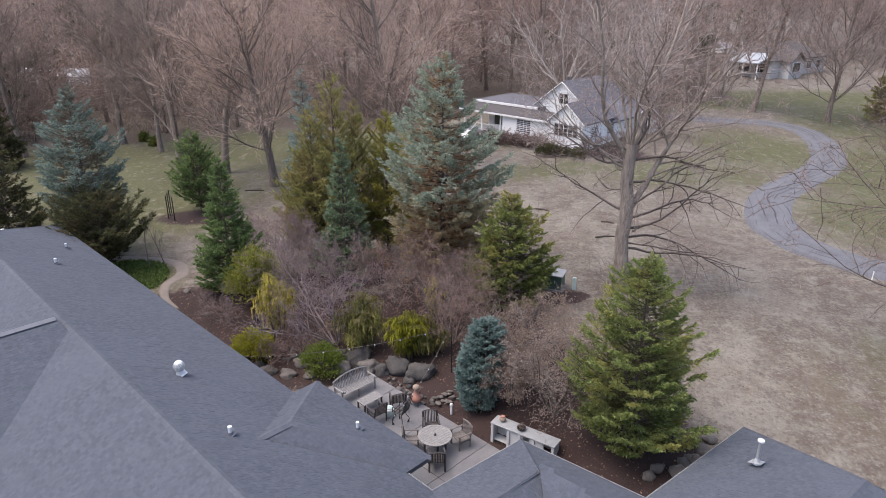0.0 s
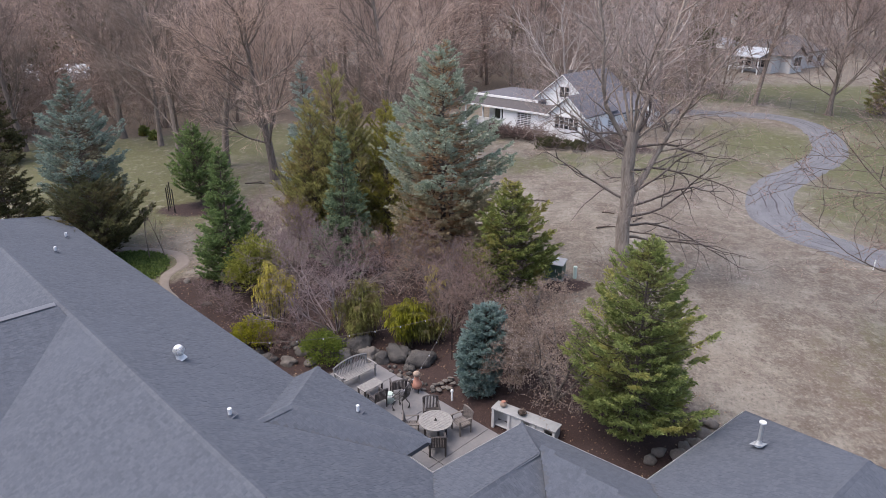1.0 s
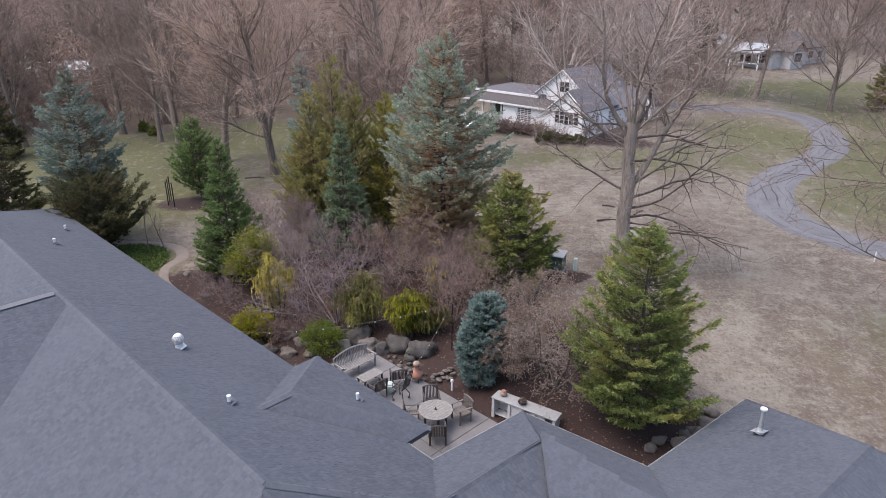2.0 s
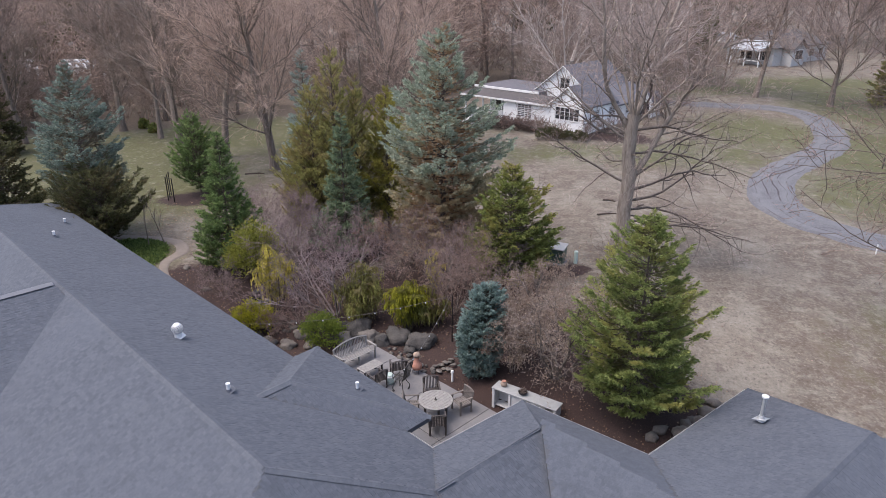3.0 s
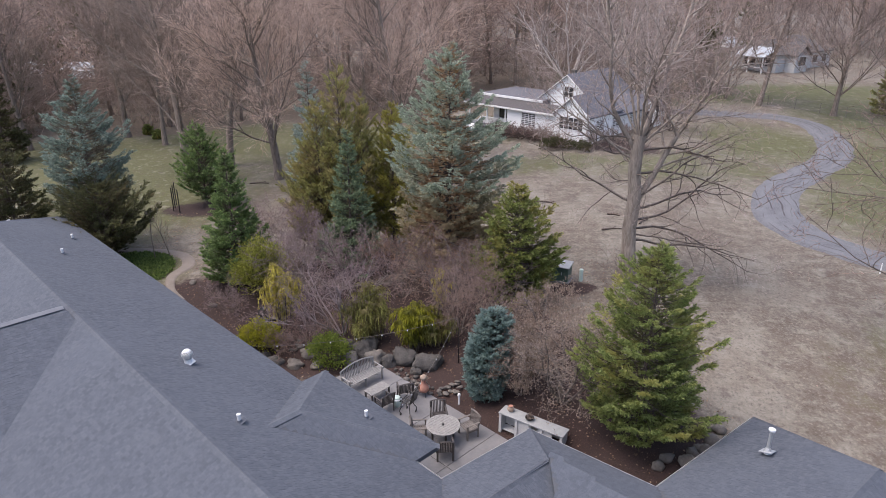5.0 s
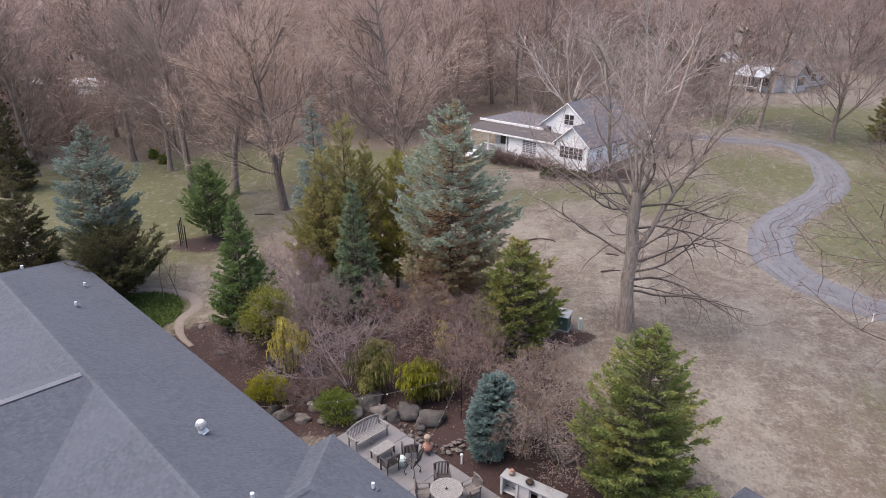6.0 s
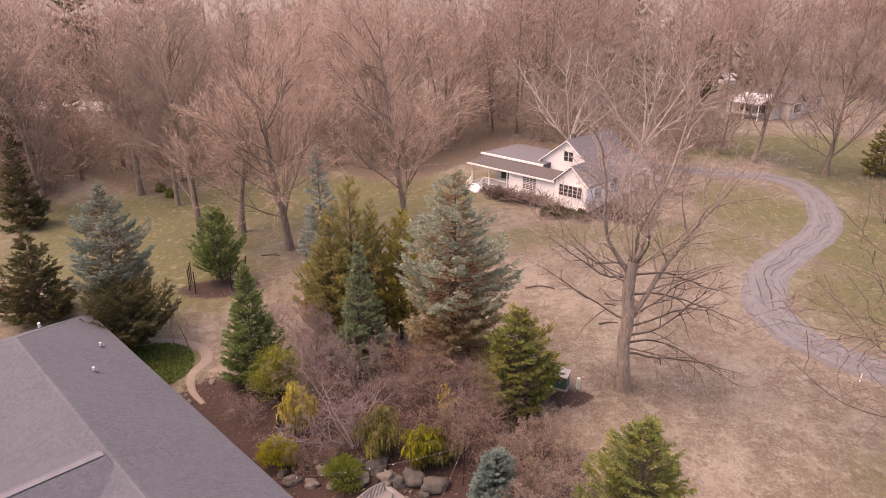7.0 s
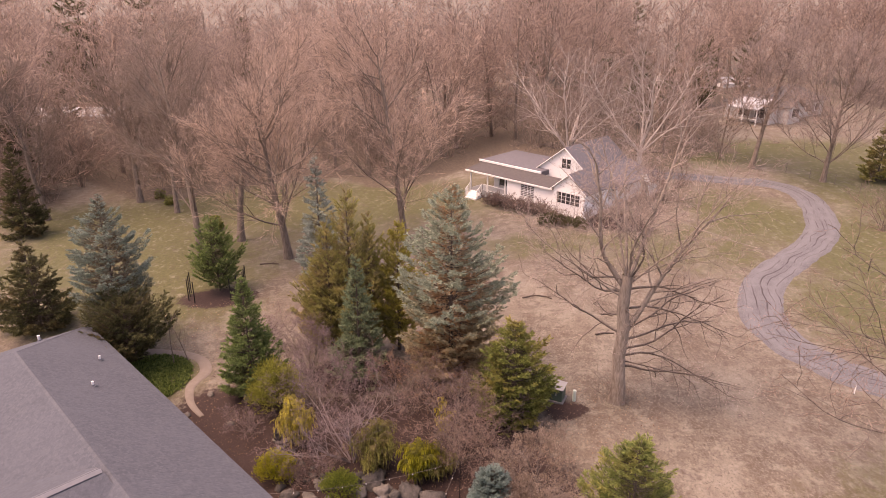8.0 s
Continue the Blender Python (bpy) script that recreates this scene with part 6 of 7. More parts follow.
def slatted_chair(at, turn, material, label, group="chairs round the table", width=0.64, arch=0.06, recline=10):
    """A garden armchair: four legs, slatted seat and back under a curved top rail, two arms. It faces its own -y."""
    ob = thing("garden_chair", label, "chair", group, at=at, turn=turn)
    w, d, sh, bh = width, 0.56, 0.42, 0.92
    tilt = math.tan(radians(recline))
    for sx in (-1, 1):
        part("leg", block(B(), (0.06, 0.06, 0.64), (sx * (w / 2 - 0.03), -d / 2 + 0.03, 0.32), (0, 0, 0), 0.006), material, ob)
        bm = rod(B(), (sx * (w / 2 - 0.03), d / 2 - 0.03, 0), (sx * (w / 2 - 0.03), d / 2 - 0.03, sh), 0.036, 4)
        rod(bm, (sx * (w / 2 - 0.03), d / 2 - 0.03, sh - 0.02), (sx * (w / 2 - 0.03), d / 2 - 0.03 + tilt * (bh - sh), bh - 0.04), 0.034, 4)
        part("leg", bm, material, ob)
        part("armrest", block(B(), (0.075, d + 0.04, 0.03), (sx * (w / 2 - 0.02), 0.0, 0.655), (0, 0, 0), 0.008), material, ob)
        part("side_rail", block(B(), (0.03, d - 0.08, 0.07), (sx * (w / 2 - 0.03), 0, sh - 0.06), (0, 0, 0)), material, ob)
    for k in range(6):
        part("seat_slat", block(B(), (w - 0.02, 0.075, 0.022), (0, -d / 2 + 0.05 + k * 0.09, sh), (0, 0, 0), 0.005), material, ob)
    n = 9
    for k in range(n):
        x = -w / 2 + 0.08 + (w - 0.16) * k / (n - 1)
        top = bh - 0.05 + arch * (1 - (2 * x / w) ** 2)
        y0, y1 = d / 2 - 0.03, d / 2 - 0.03 + tilt * (top - sh)
        part("back_slat", block(B(), (0.034, 0.016, (top - sh) / math.cos(radians(recline))), (x, (y0 + y1) / 2, (top + sh) / 2), (-recline, 0, 0)), material, ob)
    bm = B()
    for k in range(8):
        x0, x1 = -w / 2 + w * k / 8, -w / 2 + w * (k + 1) / 8
        z0, z1 = (bh - 0.03 + arch * (1 - (2 * x / w) ** 2) for x in (x0, x1))
        y0, y1 = (d / 2 - 0.03 + tilt * (z - sh) for z in (z0, z1))
        rod(bm, (x0, y0, z0), (x1, y1, z1), 0.034, 4)
    part("top_rail", bm, material, ob)
    return ob


def garden_bench(at, turn):
    ob = thing("garden_bench", "weathered teak garden bench with an arched slatted back", "bench", at=at, turn=turn)
    w, d, sh = 1.85, 0.58, 0.43
    for sx in (-1, 0, 1):
        part("leg", block(B(), (0.065, 0.065, 0.64 if sx else sh), (sx * (w / 2 - 0.03), -d / 2 + 0.03, 0.32 if sx else sh / 2), (0, 0, 0), 0.006), "teak", ob)
        bm = block(B(), (0.065, 0.065, sh), (sx * (w / 2 - 0.03), d / 2 - 0.03, sh / 2))
        rod(bm, (sx * (w / 2 - 0.03), d / 2 - 0.03, sh), (sx * (w / 2 - 0.03), d / 2 + 0.07, 0.86 + 0.17 * (sx == 0)), 0.036, 4)
        part("leg", bm, "teak", ob)
        if sx:
            part("armrest", block(B(), (0.08, d + 0.05, 0.034), (sx * (w / 2 - 0.02), 0, 0.655), (0, 0, 0), 0.01), "teak", ob)
            part("scroll", drum(B(), 0.05, 0.05, 0.08, (sx * (w / 2 - 0.06), -d / 2 - 0.03, 0.62), (0, 90, 0), 12), "teak", ob)
    for k in range(6):
        part("seat_slat", block(B(), (w - 0.02, 0.08, 0.024), (0, -d / 2 + 0.05 + k * 0.095, sh), (0, 0, 0), 0.005), "teak", ob)
    n = 21
    for k in range(n):
        x = -w / 2 + 0.09 + (w - 0.18) * k / (n - 1)
        top = 0.84 + 0.18 * (1 - (2 * x / w) ** 2)
        part("back_slat", block(B(), (0.038, 0.018, top - sh), (x, d / 2 - 0.03 + 0.05 * (top - sh) / 0.45, (top + sh) / 2), (-11, 0, 0)), "teak", ob)
    bm = B()
    for k in range(12):
        x0, x1 = -w / 2 + w * k / 12, -w / 2 + w * (k + 1) / 12
        z0, z1 = (0.85 + 0.18 * (1 - (2 * x / w) ** 2) for x in (x0, x1))
        rod(bm, (x0, d / 2 + 0.065, z0), (x1, d / 2 + 0.065, z1), 0.042, 4)
    part("top_rail", bm, "teak", ob)


def coffee_table(at, turn):
    ob = thing("coffee_table", "low weathered teak slatted coffee table", "table", at=at, turn=turn)
    for k in range(7):
        part("tabletop_slat", block(B(), (1.05, 0.075, 0.026), (0, -0.24 + k * 0.08, 0.43), (0, 0, 0), 0.005), "teak", ob)
    for sx in (-1, 1):
        part("end_rail", block(B(), (0.05, 0.52, 0.06), (sx * 0.45, 0, 0.385)), "dark_wood", ob)
        for sy in (-1, 1):
            part("leg", block(B(), (0.065, 0.065, 0.41), (sx * 0.46, sy * 0.22, 0.205), (0, 0, 0), 0.006), "dark_wood", ob)


def round_table(at, turn):
    ob = thing("round_table", "round weathered teak garden table with a slatted top", "table", at=at, turn=turn)
    R = 0.66
    n = 15
    for k in range(n):
        y = -R + 0.05 + (2 * R - 0.1) * k / (n - 1)
        half = math.sqrt(max(0.0, (R - 0.04) ** 2 - y * y))
        if half > 0.1:
            part("tabletop_slat", block(B(), (2 * half, 0.078, 0.026), (0, y, 0.735), (0, 0, 0), 0.004), "teak", ob)
    bm = B()
    ring = [[(r * math.cos(2 * math.pi * k / 32), r * math.sin(2 * math.pi * k / 32)) for k in range(32)] for r in (R - 0.09, R)]
    lo = [[bm.verts.new((x, y, z)) for x, y in row] for z in (0.715, 0.752) for row in ring]
    for k in range(32):
        j = (k + 1) % 32
        for a, b in ((0, 1), (1, 3), (3, 2), (2, 0)):
            bm.faces.new((lo[a][k], lo[b][k], lo[b][j], lo[a][j]))
    bmesh.ops.recalc_face_normals(bm, faces=bm.faces[:])
    part("rim", bm, "teak", ob)
    for k in range(4):
        a = math.pi / 4 + k * math.pi / 2
        part("leg", block(B(), (0.075, 0.075, 0.70), (0.42 * math.cos(a), 0.42 * math.sin(a), 0.35), (0, 0, 45), 0.006), "dark_wood", ob)
        part("brace", rod(B(), (0.42 * math.cos(a), 0.42 * math.sin(a), 0.62), (0, 0, 0.68), 0.025, 4), "dark_wood", ob)
    part("umbrella_plug", lathe(B(), [(0.05, 0.75), (0.055, 0.77), (0.02, 0.79), (0.022, 0.84), (0.008, 0.86)], 12), "iron", ob, "black umbrella hole plug")


def iron_chair(at, turn):
    """A wrought-iron chair with scrolled legs and a tall openwork back."""
    ob = thing("iron_chair", "black wrought-iron chair with scrolled legs", "chair", at=at, turn=turn)
    for sx in (-1, 1):
        for sy in (-1, 1):
            bm, pts = B(), []
            for k in range(12):
                f = k / 11
                pts.append((sx * (0.20 + 0.07 * math.sin(f * 6.0) * (1 - 0.3 * f)), sy * (0.20 + 0.05 * math.sin(f * 6.0)), 0.62 * f + 0.02))
            for k in range(8):
                a = k / 7 * 4.6
                pts.insert(0, (sx * (0.20 + 0.05 + 0.05 * math.sin(a) * (1 - k / 12)), sy * 0.22, 0.07 - 0.05 * math.cos(a) * (1 - k / 12)))
            for p, q in zip(pts, pts[1:]):
                rod(bm, p, q, 0.016, 5)
            part("leg", bm, "iron", ob)
    bm = B()
    for k in range(7):
        rod(bm, (-0.24 + 0.08 * k, -0.24, 0.64), (-0.24 + 0.08 * k, 0.24, 0.64), 0.012, 5)
    for y in (-0.24, 0.24):
        rod(bm, (-0.25, y, 0.64), (0.25, y, 0.64), 0.016, 5)
    part("seat", bm, "iron", ob)
    bm = B()
    for sx in (-1, 1):
        rod(bm, (sx * 0.25, 0.24, 0.64), (sx * 0.27, 0.42, 1.32), 0.017, 5)
    for k in range(9):
        x = -0.24 + 0.06 * k
        rod(bm, (x, 0.245, 0.66), (x * 1.05, 0.42, 1.32 + 0.09 * (1 - (x / 0.25) ** 2)), 0.011, 4)
    for k in range(8):
        x0, x1 = -0.27 + 0.0675 * k, -0.27 + 0.0675 * (k + 1)
        rod(bm, (x0, 0.42, 1.32 + 0.09 * (1 - (x0 / 0.27) ** 2)), (x1, 0.42, 1.32 + 0.09 * (1 - (x1 / 0.27) ** 2)), 0.018, 5)
    part("backrest", bm, "iron", ob)
    for sx in (-1, 1):
        bm = rod(B(), (sx * 0.26, 0.30, 0.88), (sx * 0.28, -0.20, 0.88), 0.016, 5)
        rod(bm, (sx * 0.28, -0.20, 0.88), (sx * 0.26, -0.22, 0.64), 0.014, 5)
        part("armrest", bm, "iron", ob)


def chiminea(at, turn):
    ob = thing("chiminea", "terracotta chiminea with a pale clay lid on an iron stand", "chiminea", at=at, turn=turn)
    ob.scale = (0.8, 0.8, 0.8)
    part("body", lathe(B(), [(0.13, 0.22), (0.24, 0.28), (0.29, 0.40), (0.28, 0.52), (0.20, 0.66), (0.13, 0.78), (0.115, 0.95), (0.13, 1.00), (0.09, 1.0)], 24), "terracotta", ob, smooth=True)
    part("mouth", lathe(B(), [(0.15, 0), (0.15, 0.05), (0.11, 0.05), (0.11, 0.012)], 20), "dark_wood", ob, "dark sooty mouth").matrix_local = pose(-0.20, -0.17, 0.44, 80, 0, -50)
    part("lid", lathe(B(), [(0.10, 1.0), (0.17, 1.02), (0.20, 1.10), (0.17, 1.19), (0.08, 1.25), (0.02, 1.26)], 20), "sandstone", ob, "pale clay rain lid", True)
    bm = B()
    for k in range(3):
        a = k * 2.094
        rod(bm, (0.2 * math.cos(a), 0.2 * math.sin(a), 0.26), (0.27 * math.cos(a), 0.27 * math.sin(a), 0.0), 0.013, 5)
    for k in range(16):
        a, b = 2 * math.pi * k / 16, 2 * math.pi * (k + 1) / 16
        rod(bm, (0.22 * math.cos(a), 0.22 * math.sin(a), 0.24), (0.22 * math.cos(b), 0.22 * math.sin(b), 0.24), 0.012, 4)
    part("stand", bm, "iron", ob, "black iron stand")


def garden_stool(at):
    ob = thing("garden_stool", "pale green glazed ceramic garden stool", "stool", at=at)
    part("body", lathe(B(), [(0.13, 0), (0.15, 0.02), (0.185, 0.15), (0.19, 0.24), (0.18, 0.34), (0.15, 0.45), (0.13, 0.47), (0.03, 0.475)], 22), "green_glaze", ob, smooth=True)
    part("band", lathe(B(), [(0.186, 0.355), (0.192, 0.365), (0.178, 0.40), (0.17, 0.40)], 22), "white_paint", ob)


def bar_counter(at, turn):
    ob = thing("bar_counter", "white outdoor bar counter with a grey top and open shelves", "counter", at=at, turn=turn)
    L, D, H = 2.75, 0.60, 0.95
    part("countertop", block(B(), (L, D, 0.05), (0, 0, H - 0.025), (0, 0, 0), 0.01), "grey_top", ob, "pale grey counter slab")
    for x in (-L / 2 + 0.08, -L / 2 + 0.78, -0.1, L / 2 - 0.9, L / 2 - 0.08):
        part("post", block(B(), (0.11, 0.11, H - 0.05), (x, -D / 2 + 0.08, (H - 0.05) / 2), (0, 0, 0), 0.006), "aged_white", ob)
    part("back_panel", block(B(), (L - 0.1, 0.04, H - 0.05), (0, D / 2 - 0.06, (H - 0.05) / 2)), "aged_white", ob)
    for x in (-L / 2 + 0.06, L / 2 - 0.06):
        part("end_panel", block(B(), (0.04, D - 0.20, H - 0.05), (x, 0.04, (H - 0.05) / 2)), "aged_white", ob)
    part("shelf", block(B(), (L - 0.14, D - 0.2, 0.03), (0, 0.03, 0.14)), "aged_white", ob)
    for x in (-0.28, 0.6):
        part("cabinet_door", block(B(), (0.6, 0.03, 0.66), (x, -D / 2 + 0.10, 0.50), (0, 0, 0), 0.008), "aged_white", ob)
    return ob


def clay_jar(at):
    ob = thing("clay_jar", "round speckled clay jar on the bar counter", "jar", at=at)
    part("body", lathe(B(), [(0.06, 0), (0.11, 0.03), (0.14, 0.10), (0.12, 0.17), (0.075, 0.21), (0.085, 0.23), (0.06, 0.23)], 18), "sandstone", ob, smooth=True)
    part("rim", lathe(B(), [(0.085, 0.225), (0.09, 0.235), (0.07, 0.245), (0.06, 0.235)], 18), "terracotta", ob)


def metal_bowl(at):
    ob = thing("plant_bowl", "dark metal bowl with dried stems on a counter", "bowl", at=at)
    part("bowl", lathe(B(), [(0.07, 0), (0.15, 0.05), (0.18, 0.11), (0.165, 0.115), (0.12, 0.05)], 18), "iron", ob, smooth=True)
    rng = np.random.default_rng(4)
    part_ = raw("dried_plant", *sprays(rng.normal(0, 0.05, (90, 3)) + [0, 0, 0.1], rng.normal(0, 1, (90, 3)) + [0, 0, 0.7], 0.14, 0.012, rng), "twig_grey", ob)
    return part_


garden_bench(hp(-20.3, 15.1, 0), PT + 90)
coffee_table(hp(-19.1, 14.95, 0), PT + 90)
slatted_chair(hp(-18.15, 14.55, 0), PT - 95, "dark_wood", "dark wooden slatted armchair beside a coffee table", "chairs by the bench")
slatted_chair(hp(-18.2, 15.75, 0), PT - 120, "dark_wood", "dark wooden armchair by the boulders", "chairs by the bench", recline=16)
iron_chair(hp(-17.3, 15.1, 0), PT - 75)
garden_stool(hp(-18.0, 15.1, 0))
chiminea(hp(-17.8, 16.45, 0), PT - 20)
TU, TV = -15.04, 14.86
round_table(hp(TU, TV, 0), PT + 15)
for du, dv, mat, label in ((-0.85, 0.62, "dark_wood", "dark wooden garden armchair at a round table"), (0.45, 0.98, "aged_wood", "weathered brown garden armchair turned from the table"), (0.72, -0.62, "dark_wood", "dark wooden garden armchair at a round table"), (-0.75, -0.55, "aged_wood", "weathered brown garden armchair at a round table")):
    slatted_chair(hp(TU + du, TV + dv, 0), PT + math.degrees(math.atan2(dv, du)) - 90 + (12 if mat == "aged_wood" else 0), mat, label)
bar_counter((3.04, 21.22, -0.02), -33.6)
clay_jar((2.22, 21.82, 0.93))
metal_bowl((2.9, 21.28, 0.93))


# ---- stones, posts, boxes and wires ----
def rock_mesh(bm, size, seed, sub=3):
    bmesh.ops.create_icosphere(bm, subdivisions=sub, radius=1.0)
    for v in bm.verts:
        n = noise.noise(v.co * 1.1 + Vector((seed, 0, 0))) * 0.5 + abs(noise.noise(v.co * 2.3 + Vector((0, seed, 0)))) * 0.45 - 0.1 + noise.noise(v.co * 5.0 + Vector((0, 0, seed))) * 0.13
        k = 1 + n
        v.co = Vector((v.co.x * size[0] * k, v.co.y * size[1] * k, max(v.co.z, -0.45) * size[2] * k))
    return bm


def boulder(x, y, size, seed, label="rounded grey-brown boulder in the garden bed", group="boulders", material="stone", dz=0.0):
    bm = rock_mesh(B(), size, seed, 3 if size[0] > 0.3 else 2)
    ob = part("boulder" if size[0] > 0.3 else "stone", bm, material, None, "", True)
    ob.matrix_world = pose(x, y, float(land(x, y)) + size[2] * 0.3 + dz, 0, 0, seed * 47)
    tagged(ob, label, "rock", group)


for k, (x, y, a, b, c) in enumerate([(-4.25, 27.9, 0.75, 0.6, 0.62), (-3.65, 27.05, 0.58, 0.5, 0.5), (-2.35, 27.05, 0.82, 0.55, 0.6), (-1.15, 26.4, 0.78, 0.6, 0.55), (-4.85, 27.0, 0.5, 0.45, 0.42), (-5.75, 27.5, 0.6, 0.5, 0.4), (-3.0, 26.75, 0.42, 0.4, 0.5), (-6.9, 27.9, 0.5, 0.4, 0.35), (-5.2, 28.2, 0.5, 0.5, 0.5), (-1.7, 26.0, 0.36, 0.3, 0.3), (-7.5, 27.0, 0.45, 0.4, 0.3), (-8.6, 27.3, 0.5, 0.4, 0.32), (-9.2, 27.9, 0.36, 0.3, 0.25), (-6.4, 26.8, 0.4, 0.35, 0.3)]):
    boulder(x, y, (a * 0.86, b * 0.86, c * 0.86), k + 1, "rounded pale grey boulder in the garden bed" if k % 3 == 1 else "rounded grey-brown boulder in the garden bed", "boulders", "pale_stone" if k % 3 == 1 else "stone")
for k, (x, y, r) in enumerate([(7.5, 19.1, 0.36), (8.1, 18.75, 0.42), (8.9, 19.5, 0.40), (9.4, 20.0, 0.36), (7.1, 18.7, 0.33), (8.5, 19.3, 0.34), (7.9, 18.2, 0.36), (9.9, 20.6, 0.33)]):
    boulder(x, y, (r * 0.8, r * 0.65, r * 0.6), 20 + k, "tan boulder along the house wall bed", "wall stones", "pale_stone")
rng = random.Random(3)
for k in range(16):
    f = k / 15
    u_, v_ = -20.2 + 2.9 * f, 16.95 + 0.22 * math.sin(k * 2.3)
    x, y, _ = hp(u_, v_)
    r = rng.uniform(0.07, 0.15)
    boulder(x, y, (r, r * rng.uniform(0.7, 1), r * 0.7), 40 + k, "pale edging stone along the patio", "edging stones", "pale_stone" if k % 3 else "stone", 0.04)
for k in range(11):
    x, y = -0.15 + rng.uniform(-0.45, 0.45), 24.45 + rng.uniform(-0.35, 0.3)
    boulder(x, y, (rng.uniform(0.10, 0.18), rng.uniform(0.07, 0.12), 0.05), 60 + k, "flat stacked garden stone", "stone pile", "pale_stone", 0.06 + 0.04 * (k % 3))
for k in range(14):
    x, y = -10.1 + 0.9 * (k % 3) * 0.45 + rng.uniform(-0.2, 0.2), 29.0 + k * 0.22 + rng.uniform(-0.1, 0.1)
    r = rng.uniform(0.12, 0.26)
    boulder(x, y, (r, r * 0.8, r * 0.7), 80 + k, "grey stone beside a mulch bed", "bed stones", "pale_stone" if k % 2 else "stone", 0.02)
for k, (x, y) in enumerate([(-13.6, 33.4), (-15.2, 37.6), (-15.9, 36.6), (-16.6, 34.3)]):
    boulder(x, y, (0.26, 0.2, 0.16), 100 + k, "pale stone beside the garden path", "path stones", "pale_stone")


def creek_stones():
    """Small stones of a dry creek that runs down the bed."""
    line = [(-10.2, 31.3), (-9.4, 30.2), (-8.4, 29.3), (-7.4, 28.3), (-6.5, 27.4)]
    for k in range(30):
        f = 4 * k / 30
        i = int(f)
        x = line[i][0] + (line[i + 1][0] - line[i][0]) * (f - i) + rng.uniform(-0.45, 0.45)
        y = line[i][1] + (line[i + 1][1] - line[i][1]) * (f - i) + rng.uniform(-0.3, 0.3)
        r = rng.uniform(0.09, 0.24)
        boulder(x, y, (r, r * rng.uniform(0.7, 1.0), r * 0.6), 120 + k, "small grey stone in a dry creek bed", "creek stones", "pale_stone" if k % 3 == 0 else "stone", 0.01)


creek_stones()


def garden_urn(at):
    ob = thing("garden_urn", "round dark glazed pot on stones in a garden bed", "pot", at=at)
    part("body", lathe(B(), [(0.13, 0), (0.24, 0.10), (0.29, 0.28), (0.25, 0.44), (0.17, 0.52), (0.20, 0.56), (0.16, 0.56), (0.14, 0.50)], 20), "iron", ob, smooth=True)
    part("base", rock_mesh(B(), (0.34, 0.30, 0.16), 151, 2), "pale_stone", ob, "pale stone base")


garden_urn(on_land(-10.25, 31.75, 0.12))


def path_light(at):
    ob = thing("path_light", "small white garden post light", "lamp", at=at)
    part("post", drum(B(), 0.045, 0.04, 0.5, (0, 0, -0.05)), "white_paint", ob)
    part("cap", lathe(B(), [(0.05, 0.45), (0.075, 0.47), (0.06, 0.55), (0.015, 0.58)], 14), "white_metal", ob)


path_light(on_land(0.22, 23.55))


def utility_box(at, turn):
    ob = thing("utility_box", "dark green utility box with a tilted grey lid", "utility box", at=at, turn=turn)
    part("body", block(B(), (0.95, 0.8, 0.95), (0, 0, 0.45), (0, 0, 0), 0.02), "utility_green", ob)
    part("lid", block(B(), (1.08, 0.95, 0.06), (0, 0, 0.98), (6, 0, 0), 0.015), "grey_top", ob, "pale grey lid")
    part("base", block(B(), (1.15, 1.0, 0.12), (0, 0, 0.03), (0, 0, 0), 0.015), "concrete", ob)
    part("latch", block(B(), (0.05, 0.04, 0.16), (0.1, -0.41, 0.55)), "steel", ob)


utility_box(on_land(6.15, 34.6), -25)


def marker(at, h, r, material, label, cap=True):
    ob = thing("marker_post", label, "post", at=at)
    part("post", drum(B(), r, r * 0.95, h, (0, 0, -0.1)), material, ob)
    if cap:
        part("cap", lathe(B(), [(r, h - 0.1), (r * 1.1, h - 0.09), (r * 0.9, h - 0.03), (r * 0.2, h)], 12), material, ob)


marker(on_land(7.2, 34.3), 0.75, 0.11, "green_glaze", "short pale green utility pedestal")
marker(on_land(36.6, 54.6), 1.3, 0.05, "dark_wood", "thin dark wooden lawn post", False)


def wire_fence(name, points, height, label, posts="iron", spacing=2.4, wires=4, r=0.035):
    ob = thing(name, label, "fence")
    for a, b in zip(points, points[1:]):
        a, b = Vector(a), Vector(b)
        n = max(1, round((b - a).length / spacing))
        spots = [a + (b - a) * k / n for k in range(n + 1)]
        for p in spots[:-1] if b != Vector(points[-1]) else spots:
            z = float(land(p.x, p.y))
            part("post", drum(B(), r, r, height + 0.2, (p.x, p.y, z - 0.2), (0, 0, 0), 8), posts, ob)
        for p, q in zip(spots, spots[1:]):
            for w in range(wires):
                h = height * (0.12 + 0.86 * w / (wires - 1))
                part("wire", rod(B(), (p.x, p.y, float(land(p.x, p.y)) + h), (q.x, q.y, float(land(q.x, q.y)) + h), 0.012 if spacing > 2 else 0.014, 4), posts, ob)


